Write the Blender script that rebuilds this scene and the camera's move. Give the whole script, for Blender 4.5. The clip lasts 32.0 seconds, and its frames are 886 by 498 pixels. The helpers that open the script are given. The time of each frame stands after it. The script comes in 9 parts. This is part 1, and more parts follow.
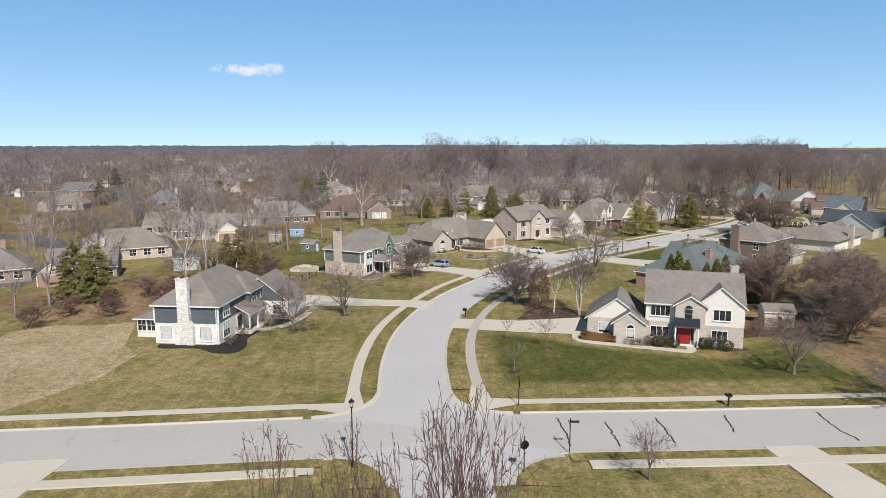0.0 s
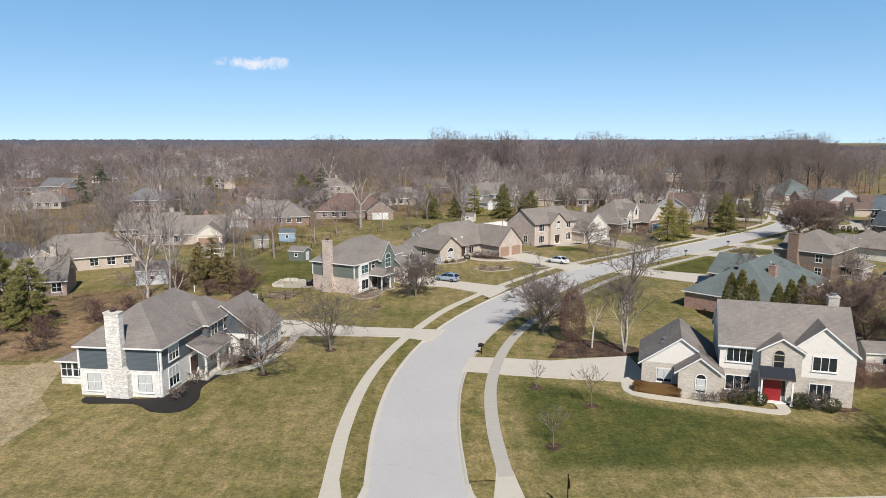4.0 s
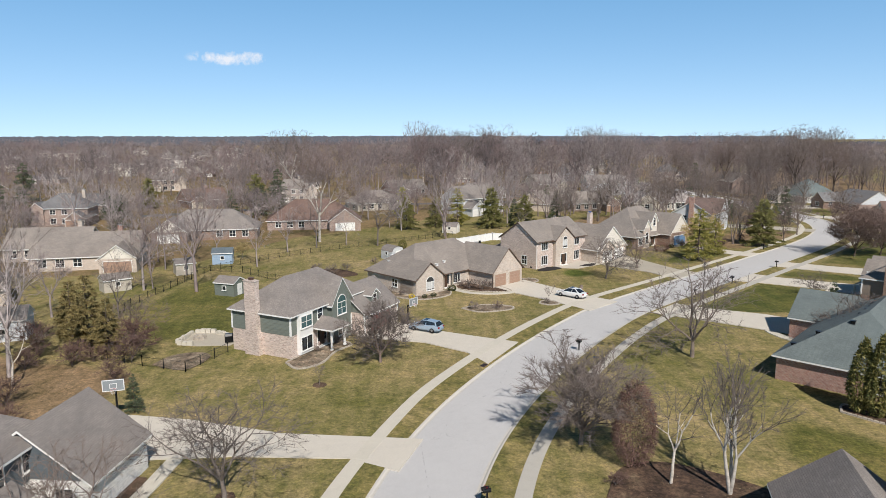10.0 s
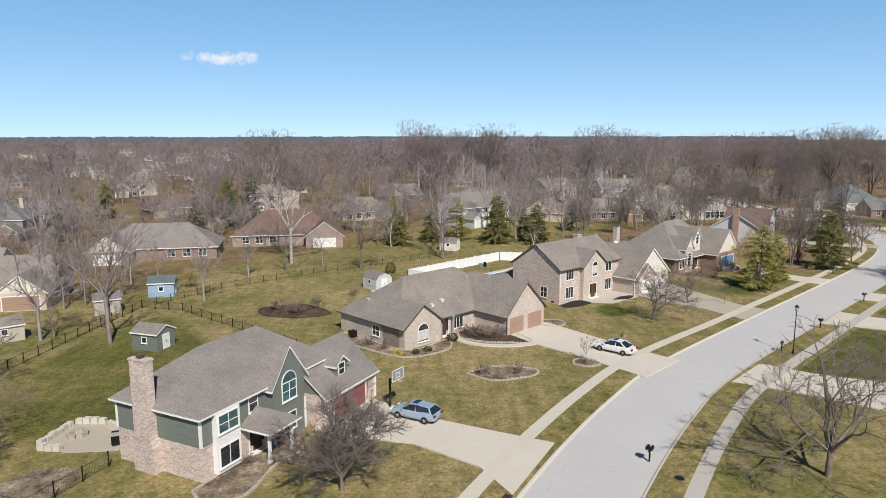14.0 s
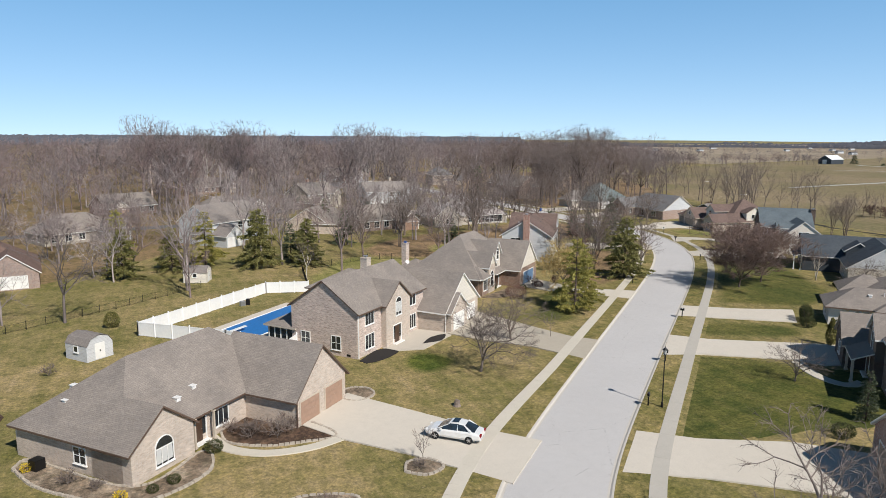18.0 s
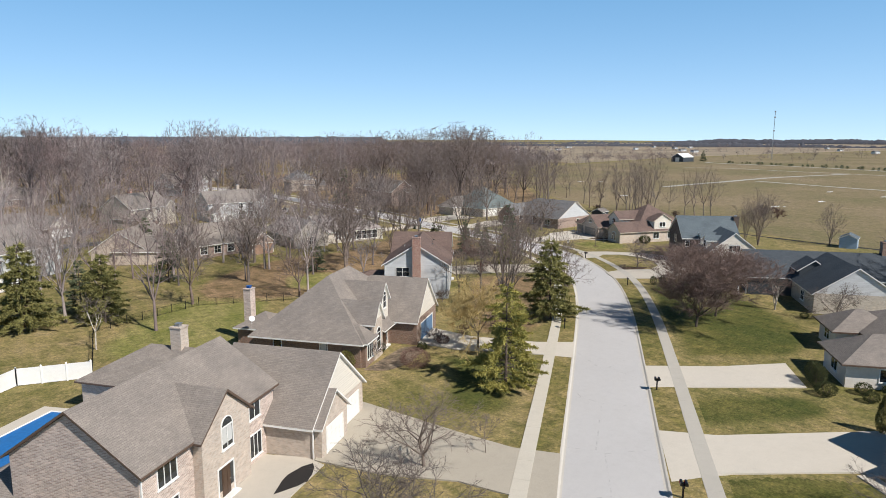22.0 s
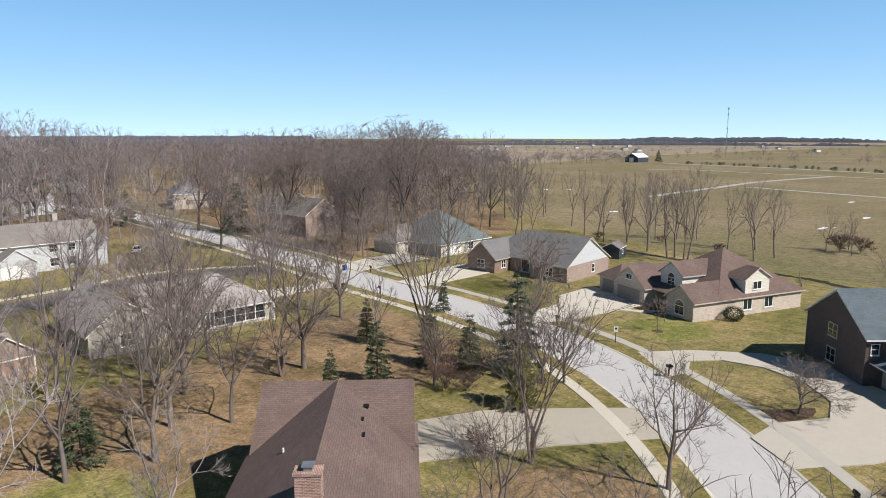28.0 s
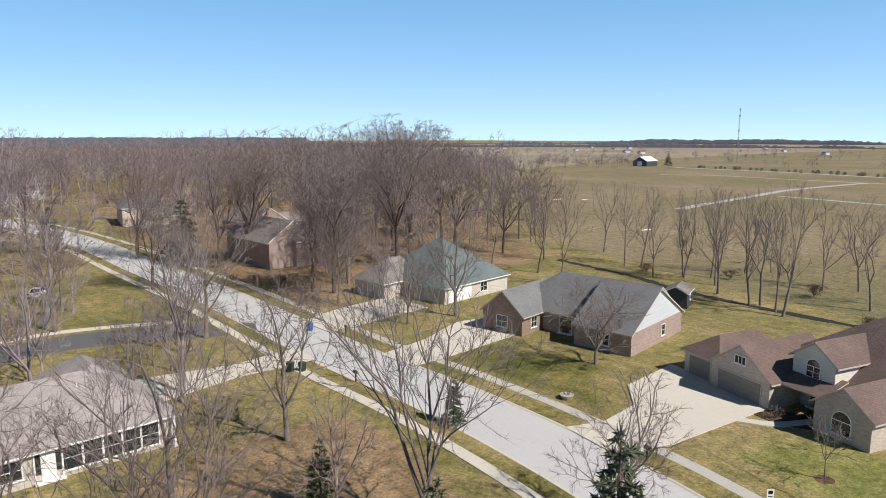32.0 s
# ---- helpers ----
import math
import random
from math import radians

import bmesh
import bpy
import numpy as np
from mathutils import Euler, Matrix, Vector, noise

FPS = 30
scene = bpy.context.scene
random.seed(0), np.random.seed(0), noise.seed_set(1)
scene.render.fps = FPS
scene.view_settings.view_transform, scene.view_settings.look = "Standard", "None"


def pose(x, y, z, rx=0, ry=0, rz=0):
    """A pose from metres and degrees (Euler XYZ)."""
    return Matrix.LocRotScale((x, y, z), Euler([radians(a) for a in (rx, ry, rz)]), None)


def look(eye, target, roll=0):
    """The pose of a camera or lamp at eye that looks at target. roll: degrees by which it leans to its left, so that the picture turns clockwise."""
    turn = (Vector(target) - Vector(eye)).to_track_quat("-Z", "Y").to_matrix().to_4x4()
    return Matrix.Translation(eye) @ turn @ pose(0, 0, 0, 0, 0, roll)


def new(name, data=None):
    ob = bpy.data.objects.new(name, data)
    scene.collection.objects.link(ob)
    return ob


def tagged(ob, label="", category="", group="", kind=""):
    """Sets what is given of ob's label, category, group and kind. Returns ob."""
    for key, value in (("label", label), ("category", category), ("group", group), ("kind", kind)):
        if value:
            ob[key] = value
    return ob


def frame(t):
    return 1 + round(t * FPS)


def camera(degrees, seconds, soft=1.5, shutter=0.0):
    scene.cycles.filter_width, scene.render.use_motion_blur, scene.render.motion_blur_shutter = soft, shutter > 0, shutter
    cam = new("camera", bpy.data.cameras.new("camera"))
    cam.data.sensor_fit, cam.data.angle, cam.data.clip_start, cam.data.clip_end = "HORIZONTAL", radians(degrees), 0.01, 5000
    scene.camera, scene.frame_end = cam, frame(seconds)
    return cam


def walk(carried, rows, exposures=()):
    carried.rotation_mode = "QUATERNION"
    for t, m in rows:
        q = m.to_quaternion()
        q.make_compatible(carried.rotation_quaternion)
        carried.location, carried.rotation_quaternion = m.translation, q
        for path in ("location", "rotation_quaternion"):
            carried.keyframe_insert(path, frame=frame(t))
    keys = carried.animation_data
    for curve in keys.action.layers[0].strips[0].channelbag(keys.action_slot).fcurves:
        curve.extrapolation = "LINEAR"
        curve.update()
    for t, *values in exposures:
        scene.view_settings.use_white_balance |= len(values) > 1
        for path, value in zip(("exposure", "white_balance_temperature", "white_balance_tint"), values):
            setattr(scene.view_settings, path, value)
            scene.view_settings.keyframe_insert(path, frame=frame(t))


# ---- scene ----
LENS = 66.59
cam = camera(LENS, 32.0, soft=0.75)
# seconds, eye x y z in metres, heading, tilt and lean in degrees
ROWS = [
    (0.0, -0.00, 0.00, 25.49, 0.00, -8.82, 0.11),
    (0.5, -0.24, 2.46, 25.57, -0.02, -8.91, 0.08),
    (1.0, -0.43, 4.94, 25.63, 0.00, -9.04, 0.07),
    (1.5, -0.59, 7.43, 25.66, 0.01, -9.11, 0.07),
    (2.0, -0.69, 9.94, 25.64, 0.06, -9.11, 0.06),
    (2.5, -0.68, 12.49, 25.57, 0.13, -9.12, -0.01),
    (3.0, -0.69, 15.18, 25.46, 0.21, -9.17, -0.08),
    (3.5, -0.68, 17.95, 25.35, 0.36, -9.20, -0.09),
    (5.5, -0.93, 29.36, 25.16, 0.45, -9.52, 0.08),
    (6.0, -0.99, 32.11, 25.12, 0.46, -9.53, 0.08),
    (6.5, -1.07, 34.90, 25.11, 0.49, -9.52, 0.06),
    (7.0, -1.17, 37.75, 25.10, 0.54, -9.53, 0.04),
    (7.5, -1.19, 40.63, 25.09, 0.63, -9.53, 0.04),
    (8.0, -1.15, 43.57, 25.08, 0.48, -9.52, 0.09),
    (8.5, -1.05, 46.52, 25.07, 0.24, -9.51, 0.16),
    (9.0, -0.94, 49.46, 25.03, -0.13, -9.50, 0.16),
    (9.5, -0.86, 52.41, 24.98, -0.53, -9.51, 0.11),
    (10.0, -0.76, 55.42, 24.92, -1.46, -9.55, 0.04),
    (10.5, -0.56, 58.48, 24.84, -2.15, -9.59, -0.02),
    (11.0, -0.26, 61.62, 24.72, -1.98, -9.63, -0.07),
    (11.5, 0.02, 64.77, 24.61, -1.85, -9.68, -0.12),
    (12.0, 0.14, 67.91, 24.54, -1.75, -9.65, -0.16),
    (12.5, 0.11, 71.21, 24.53, -1.67, -9.59, -0.18),
    (13.0, 0.07, 74.84, 24.55, -1.63, -9.54, -0.14),
    (13.5, 0.02, 78.85, 24.59, -1.64, -9.52, -0.07),
    (14.0, -0.09, 83.31, 24.63, -1.71, -9.51, 0.06),
    (14.5, -0.26, 87.95, 24.70, -4.16, -9.47, 0.13),
    (15.0, -0.44, 92.26, 24.76, -10.38, -9.38, 0.11),
    (15.5, -0.55, 96.05, 24.79, -17.38, -9.36, 0.05),
    (17.5, 0.16, 107.23, 24.59, -22.83, -9.45, -0.34),
    (18.0, 0.66, 109.73, 24.56, -22.83, -9.51, -0.26),
    (18.5, 1.32, 112.33, 24.52, -22.72, -9.58, -0.21),
    (19.0, 2.21, 115.17, 24.47, -26.67, -9.62, -0.21),
    (19.5, 3.36, 118.54, 24.40, -32.64, -9.64, -0.18),
    (20.0, 4.79, 122.42, 24.29, -34.21, -9.63, -0.18),
    (20.5, 6.64, 126.62, 24.16, -34.33, -9.59, -0.19),
    (21.0, 8.82, 131.10, 24.05, -34.40, -9.58, -0.20),
    (21.5, 11.29, 135.78, 24.04, -34.46, -9.52, -0.16),
    (22.0, 14.05, 140.60, 24.13, -34.41, -9.46, -0.07),
    (22.5, 17.09, 145.56, 24.29, -34.36, -9.43, 0.01),
    (23.0, 20.18, 150.67, 24.46, -34.39, -9.43, 0.12),
    (23.5, 23.49, 155.81, 24.63, -34.48, -9.40, 0.16),
    (24.0, 26.79, 160.94, 24.73, -34.45, -9.43, 0.10),
    (24.5, 30.15, 166.20, 24.80, -34.61, -9.45, 0.08),
    (25.0, 33.40, 171.33, 24.81, -34.79, -9.50, 0.10),
    (25.5, 36.75, 176.24, 24.78, -38.14, -9.50, 0.15),
    (26.0, 40.22, 181.03, 24.71, -38.88, -9.50, 0.23),
    (26.5, 43.64, 185.67, 24.61, -38.88, -9.48, 0.30),
    (28.5, 56.28, 203.21, 24.29, -40.31, -9.56, -0.04),
    (29.0, 59.46, 207.62, 24.29, -40.38, -9.54, -0.03),
    (29.5, 62.60, 211.81, 24.31, -40.41, -9.57, 0.01),
    (30.0, 65.66, 215.80, 24.37, -40.41, -9.53, 0.04),
    (30.5, 68.61, 219.53, 24.46, -40.39, -9.54, 0.07),
    (31.0, 71.33, 222.90, 24.59, -40.30, -9.41, 0.06),
    (31.5, 73.58, 225.50, 24.69, -40.30, -9.38, 0.03),
    (32.0, 75.38, 227.30, 24.75, -40.39, -9.43, -0.01),
]


def eye_pose(x, y, z, yaw, tilt, lean):
    yaw, tilt = radians(yaw), radians(tilt)
    way = Vector((-math.sin(yaw) * math.cos(tilt), math.cos(yaw) * math.cos(tilt), math.sin(tilt)))
    return look((x, y, z), Vector((x, y, z)) + 100 * way, -lean)


# the picture brightens a little as the camera turns away from the sun-lit south
walk(cam, [(row[0], eye_pose(*row[1:])) for row in ROWS], [(0.0, 0.2), (16.0, 0.2), (24.0, 0.32), (32.0, 0.38)])

# ---- light ----
SUN_FROM = Vector((0.20, -0.69, 0.695)).normalized()   # behind the first camera, a little to its right, 44 degrees up
world = bpy.data.worlds.new("sky")
scene.world = world
world.use_nodes = True
wn = world.node_tree.nodes
wl = world.node_tree.links
sky = wn.new("ShaderNodeTexSky")
sky.sky_type = "NISHITA"
sky.sun_disc = False
sky.sun_elevation = math.asin(SUN_FROM.z)
sky.sun_rotation = math.atan2(SUN_FROM.x, SUN_FROM.y)
sky.altitude = 200
sky.air_density = 1.0
sky.dust_density = 0.0
sky.ozone_density = 1.6
wn["Background"].inputs["Strength"].default_value = 0.113
# the haze-free horizon takes the colour of the air a few degrees up
wc = wn.new("ShaderNodeTexCoord")
wm = wn.new("ShaderNodeMapping")
wm.inputs["Location"].default_value = (0, 0, 0.10)
wv = wn.new("ShaderNodeVectorMath")
wv.operation = "NORMALIZE"
wl.new(wc.outputs["Generated"], wm.inputs["Vector"])
wl.new(wm.outputs["Vector"], wv.inputs[0])
wl.new(wv.outputs["Vector"], sky.inputs["Vector"])
# thin haze evens the sky out round the compass: most of it takes the northern sky's tone at each height
sep = wn.new("ShaderNodeSeparateXYZ")
wl.new(wc.outputs["Generated"], sep.inputs[0])
north = wn.new("ShaderNodeCombineXYZ")
north.inputs["Y"].default_value = 1.0
wl.new(sep.outputs["Z"], north.inputs["Z"])
lift = wn.new("ShaderNodeMapping")
lift.inputs["Location"].default_value = (0, 0, 0.10)
nn = wn.new("ShaderNodeVectorMath")
nn.operation = "NORMALIZE"
wl.new(north.outputs["Vector"], lift.inputs["Vector"])
wl.new(lift.outputs["Vector"], nn.inputs[0])
sky_north = wn.new("ShaderNodeTexSky")
sky_north.sky_type, sky_north.sun_disc = "NISHITA", False
sky_north.sun_elevation, sky_north.sun_rotation = sky.sun_elevation, sky.sun_rotation
sky_north.altitude, sky_north.air_density, sky_north.dust_density, sky_north.ozone_density = sky.altitude, sky.air_density, sky.dust_density, sky.ozone_density
wl.new(nn.outputs["Vector"], sky_north.inputs["Vector"])
even = wn.new("ShaderNodeMix")
even.data_type = "RGBA"
even.inputs[0].default_value = 0.7
wl.new(sky.outputs["Color"], even.inputs[6])
wl.new(sky_north.outputs["Color"], even.inputs[7])
# a clear, dry spring sky: a little bluer than the model's default air
air = wn.new("ShaderNodeValToRGB")
air.color_ramp.elements.new(0.5)
air.color_ramp.elements.new(0.7)
for e, (at, c) in zip(air.color_ramp.elements, ((0.0, (0.92, 0.94, 0.99)), (0.28, (0.71, 1.08, 1.15)), (0.5, (0.28, 0.42, 0.48)), (1.0, (0.10, 0.15, 0.20)))):
    e.position, e.color = at, (*c, 1)
wl.new(sep.outputs["Z"], air.inputs["Fac"])
tint = wn.new("ShaderNodeMix")
tint.data_type, tint.blend_type = "RGBA", "MULTIPLY"
tint.inputs[0].default_value = 1.0
wl.new(even.outputs[2], tint.inputs[6])
wl.new(air.outputs["Color"], tint.inputs[7])
wl.new(tint.outputs[2], wn["Background"].inputs["Color"])
sun = new("sun", bpy.data.lights.new("sun", "SUN"))
sun.data.energy = 4.5
sun.data.angle = radians(0.53)
sun.data.color = (1.0, 0.95, 0.89)
sun.matrix_world = look((0, 0, 300), Vector((0, 0, 300)) - SUN_FROM)

# ---- materials ----


class Nodes:
    """A node material in a few calls."""

    def __init__(self, name, rough=0.8, metal=0.0, spec=0.5):
        self.m = bpy.data.materials.new(name)
        self.m.use_nodes = True
        self.t = self.m.node_tree
        self.b = self.t.nodes["Principled BSDF"]
        self.b.inputs["Roughness"].default_value = rough
        self.b.inputs["Metallic"].default_value = metal
        self.b.inputs["Specular IOR Level"].default_value = spec

    def n(self, kind, **kw):
        node = self.t.nodes.new("ShaderNode" + kind)
        for k, v in kw.items():
            node.inputs[k.replace("_", " ")].default_value = v
        return node

    def link(self, a, b):
        self.t.links.new(a, b)

    def coord(self, which="Object", scale=None):
        out = self.n("TexCoord").outputs[which]
        if scale:
            mp = self.n("Mapping")
            mp.inputs["Scale"].default_value = scale
            self.link(out, mp.inputs["Vector"])
            out = mp.outputs["Vector"]
        return out

    def world(self):
        return self.n("NewGeometry").outputs["Position"]

    def noise(self, vec, scale, detail=4.0, rough=0.6):
        node = self.n("TexNoise", Scale=scale, Detail=detail, Roughness=rough)
        self.link(vec, node.inputs["Vector"])
        return node.outputs["Fac"]

    def ramp(self, fac, stops):
        node = self.n("ValToRGB")
        els = node.color_ramp.elements
        while len(els) < len(stops):
            els.new(0.5)
        for e, (p, c) in zip(els, stops):
            e.position = p
            e.color = (*c, 1)
        self.link(fac, node.inputs["Fac"])
        return node.outputs["Color"]

    def mix(self, fac, a, b, mode="MIX"):
        node = self.t.nodes.new("ShaderNodeMix")
        node.data_type = "RGBA"
        node.blend_type = mode
        for sock, v in (("Factor", fac), ("A", a), ("B", b)):
            i = {"Factor": 0, "A": 6, "B": 7}[sock]
            if isinstance(v, (int, float)):
                node.inputs[i].default_value = v
            elif isinstance(v, tuple):
                node.inputs[i].default_value = (*v, 1)
            else:
                self.link(v, node.inputs[i])
        return node.outputs[2]

    def math(self, op, a, b=0.0):
        node = self.t.nodes.new("ShaderNodeMath")
        node.operation = op
        for i, v in enumerate((a, b)):
            if isinstance(v, (int, float)):
                node.inputs[i].default_value = v
            else:
                self.link(v, node.inputs[i])
        return node.outputs[0]

    def color(self, c):
        if isinstance(c, tuple):
            self.b.inputs["Base Color"].default_value = (*c, 1)
        else:
            self.link(c, self.b.inputs["Base Color"])

    def bump(self, height, strength=0.4, dist=0.02):
        node = self.n("Bump", Strength=strength, Distance=dist)
        self.link(height, node.inputs["Height"])
        self.link(node.outputs["Normal"], self.b.inputs["Normal"])


def scaled(c, k):
    return tuple(min(1.0, v * k) for v in c)


def plain(name, c, rough=0.6, metal=0.0, vary=0.12, scale=3.0, spec=0.4):
    """Paint, plastic or metal with faint wear."""
    k = Nodes(name, rough, metal, spec)
    v = k.coord("Object")
    f = k.noise(v, scale, 5)
    g = k.noise(v, scale * 14, 2)
    base = k.ramp(f, [(0.3, scaled(c, 1 - vary)), (0.7, scaled(c, 1 + vary))])
    k.color(k.mix(0.15, base, k.ramp(g, [(0.35, scaled(c, 0.7)), (0.65, scaled(c, 1.2))])))
    return k.m


def ground_mix(name, pale, green, deep, bias=0.5, scale=0.05, warm=(0.20, 0.15, 0.07), fade=None, flecks=0.5):
    """Late-winter turf: dormant straw, greener patches, mowing streaks, fallen-leaf flecks and fine grain. A faded turf turns into the lawn named towards its rim."""
    k = Nodes(name, 0.95, 0, 0.15)
    p = k.world()
    mid = k.noise(p, 0.33, 6, 0.7)
    mp = k.n("Mapping")
    mp.inputs["Rotation"].default_value = (0, 0, 0.5)
    mp.inputs["Scale"].default_value = (0.9, 0.12, 1)
    k.link(p, mp.inputs["Vector"])
    streak = k.noise(mp.outputs["Vector"], 1.0, 4, 0.6)
    fine = k.noise(p, 3.2, 6, 0.85)
    tuft = k.noise(p, 1.1, 4, 0.75)

    def sward(pale, green, deep, bias, scale, warm):
        big = k.noise(p, scale, 5, 0.62)
        f = k.math("ADD", k.math("MULTIPLY", big, 0.42), k.math("MULTIPLY", mid, 0.30))
        f = k.math("ADD", f, k.math("MULTIPLY", streak, 0.22))
        f = k.math("ADD", f, k.math("MULTIPLY", tuft, 0.16))
        return k.ramp(f, [(bias - 0.075, deep), (bias + 0.01, green), (bias + 0.09, pale), (bias + 0.17, warm)])

    c = sward(pale, green, deep, bias, scale, warm)
    if fade:
        at = k.n("Attribute")
        at.attribute_name = "turf"
        blend = k.n("MapRange", From_Min=0.5, From_Max=1.2, To_Min=0.0, To_Max=1.0)
        k.link(k.math("ADD", at.outputs["Fac"], k.math("MULTIPLY", mid, 0.75)), blend.inputs["Value"])
        c = k.mix(blend.outputs["Result"], sward(*TURF[fade]), c)
    g = k.ramp(fine, [(0.3, (0.36, 0.38, 0.36)), (0.5, (0.93, 0.93, 0.93)), (0.68, (1.6, 1.5, 1.36))])
    c = k.mix(1.0, c, g, "MULTIPLY")
    clump = k.noise(p, 0.85, 5, 0.8)
    c = k.mix(1.0, c, k.ramp(clump, [(0.36, (0.66, 0.70, 0.66)), (0.5, (1.0, 1.0, 1.0)), (0.64, (1.24, 1.2, 1.16))]), "MULTIPLY")
    if flecks:
        vo = k.n("TexVoronoi", Scale=2.6, Randomness=1.0)
        k.link(p, vo.inputs["Vector"])
        leaf = k.math("MULTIPLY", k.math("LESS_THAN", vo.outputs["Distance"], 0.13), k.math("GREATER_THAN", tuft, 0.52))
        c = k.mix(k.math("MULTIPLY", leaf, flecks), c, (0.40, 0.33, 0.22))
    k.color(c)
    k.bump(fine, 0.6, 0.05)
    TURF[name] = (pale, green, deep, bias, scale, warm)
    return k.m


TURF = {}

M = {}
M["lawn"] = ground_mix("lawn_grass", (0.292, 0.231, 0.108), (0.202, 0.177, 0.070), (0.133, 0.130, 0.038), 0.512, 0.05, (0.355, 0.275, 0.155))
M["verge"] = ground_mix("verge_grass", (0.288, 0.229, 0.103), (0.200, 0.171, 0.064), (0.126, 0.126, 0.038), 0.525, 0.11, (0.33, 0.26, 0.14), flecks=0.7)
M["green_soft"] = ground_mix("greener_grass", (0.200, 0.168, 0.061), (0.138, 0.131, 0.039), (0.090, 0.097, 0.026), 0.548, 0.09, (0.27, 0.21, 0.085), "lawn_grass", 0.35)
M["olive_soft"] = ground_mix("olive_grass", (0.172, 0.150, 0.053), (0.118, 0.116, 0.035), (0.075, 0.088, 0.024), 0.57, 0.09, (0.22, 0.175, 0.07), "lawn_grass", 0.3)
M["vivid_soft"] = ground_mix("vivid_green_grass", (0.125, 0.140, 0.030), (0.088, 0.112, 0.022), (0.060, 0.085, 0.016), 0.53, 0.2, (0.15, 0.15, 0.04), "lawn_grass", 0.1)
M["deep_green_soft"] = ground_mix("deep_green_grass", (0.135, 0.128, 0.038), (0.094, 0.100, 0.026), (0.060, 0.076, 0.018), 0.53, 0.2, (0.165, 0.145, 0.05), "olive_grass", 0.1)
M["spring_soft"] = ground_mix("spring_green_grass", (0.275, 0.245, 0.098), (0.210, 0.205, 0.068), (0.150, 0.162, 0.042), 0.53, 0.12, (0.31, 0.26, 0.12), "lawn_grass", 0.2)
M["straw"] = ground_mix("straw_grass", (0.43, 0.345, 0.225), (0.38, 0.305, 0.19), (0.31, 0.245, 0.14), 0.53, 0.12, (0.46, 0.375, 0.255))
M["field"] = ground_mix("field_grass", (0.262, 0.205, 0.128), (0.205, 0.171, 0.092), (0.146, 0.143, 0.066), 0.508, 0.014, (0.315, 0.262, 0.178), flecks=0)
M["acres"] = ground_mix("bare_farmland", (0.36, 0.30, 0.23), (0.30, 0.245, 0.18), (0.22, 0.175, 0.12), 0.53, 0.006, (0.40, 0.34, 0.27), flecks=0)
M["leaf_floor"] = ground_mix("leaf_litter", (0.255, 0.180, 0.100), (0.190, 0.140, 0.070), (0.125, 0.106, 0.045), 0.52, 0.08, (0.225, 0.145, 0.088), flecks=0.6)
M["leaf_floor_soft"] = ground_mix("leaf_litter_edge", (0.310, 0.214, 0.128), (0.228, 0.158, 0.090), (0.150, 0.112, 0.056), 0.52, 0.08, (0.265, 0.165, 0.102), "lawn_grass", 0.7)


def slab(name, c, scale=0.5, crack=0.0, rough=0.9, streak=True):
    """Poured concrete or worn asphalt with stains, tyre streaks and fine grit."""
    k = Nodes(name, rough, 0, 0.3)
    p = k.world()
    a = k.noise(p, 0.12, 5, 0.6)
    b = k.noise(p, 1.3, 6, 0.7)
    f = k.noise(p, 22, 4, 0.8)
    col = k.ramp(a, [(0.3, scaled(c, 0.86)), (0.7, scaled(c, 1.08))])
    col = k.mix(0.45, col, k.ramp(b, [(0.28, scaled(c, 0.78)), (0.5, c), (0.75, scaled(c, 1.12))]))
    col = k.mix(0.5, col, k.ramp(f, [(0.3, scaled(c, 0.72)), (0.6, scaled(c, 1.1))]))
    if crack:
        vo = k.n("TexVoronoi", Scale=crack)
        vo.feature = "DISTANCE_TO_EDGE"
        wob = k.mix(0.12, p, k.n("TexNoise", Scale=0.8, Detail=4).outputs["Color"], "ADD")
        k.link(wob, vo.inputs["Vector"])
        line = k.ramp(vo.outputs["Distance"], [(0.0, (0, 0, 0)), (0.006, (1, 1, 1))])
        mask = k.math("MULTIPLY", k.math("SUBTRACT", 1.0, line), k.math("GREATER_THAN", b, 0.54))
        col = k.mix(k.math("MULTIPLY", mask, 0.5), col, scaled(c, 0.45))
    k.color(col)
    k.bump(f, 0.35, 0.01)
    return k.m


M["road"] = slab("street_concrete", (0.50, 0.485, 0.475), crack=0.10)
M["cross"] = slab("cross_street", (0.46, 0.44, 0.415), crack=0.11)
M["kerb"] = slab("kerb_concrete", (0.54, 0.505, 0.45))
M["walk"] = slab("pavement_concrete", (0.56, 0.515, 0.435))
M["walk_grey"] = slab("weathered_pavement_concrete", (0.455, 0.425, 0.375))
M["drive"] = slab("driveway_concrete", (0.58, 0.53, 0.455))
M["drive_mid"] = slab("worn_driveway_concrete", (0.50, 0.455, 0.39))
M["drive_old"] = slab("old_driveway_concrete", (0.43, 0.385, 0.315))
M["tar"] = slab("crack_sealer", (0.045, 0.043, 0.045))
M["asphalt"] = slab("asphalt", (0.12, 0.115, 0.115))
M["path"] = slab("field_path", (0.42, 0.41, 0.38))
M["mulch"] = ground_mix("bark_mulch", (0.140, 0.094, 0.066), (0.092, 0.060, 0.044), (0.055, 0.038, 0.030), 0.53, 0.4, (0.20, 0.15, 0.10))
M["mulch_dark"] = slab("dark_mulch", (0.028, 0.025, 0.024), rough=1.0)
M["pebble"] = ground_mix("pebble_bed", (0.31, 0.25, 0.19), (0.20, 0.155, 0.115), (0.10, 0.08, 0.06), 0.53, 0.6, (0.42, 0.36, 0.29), flecks=0.9)


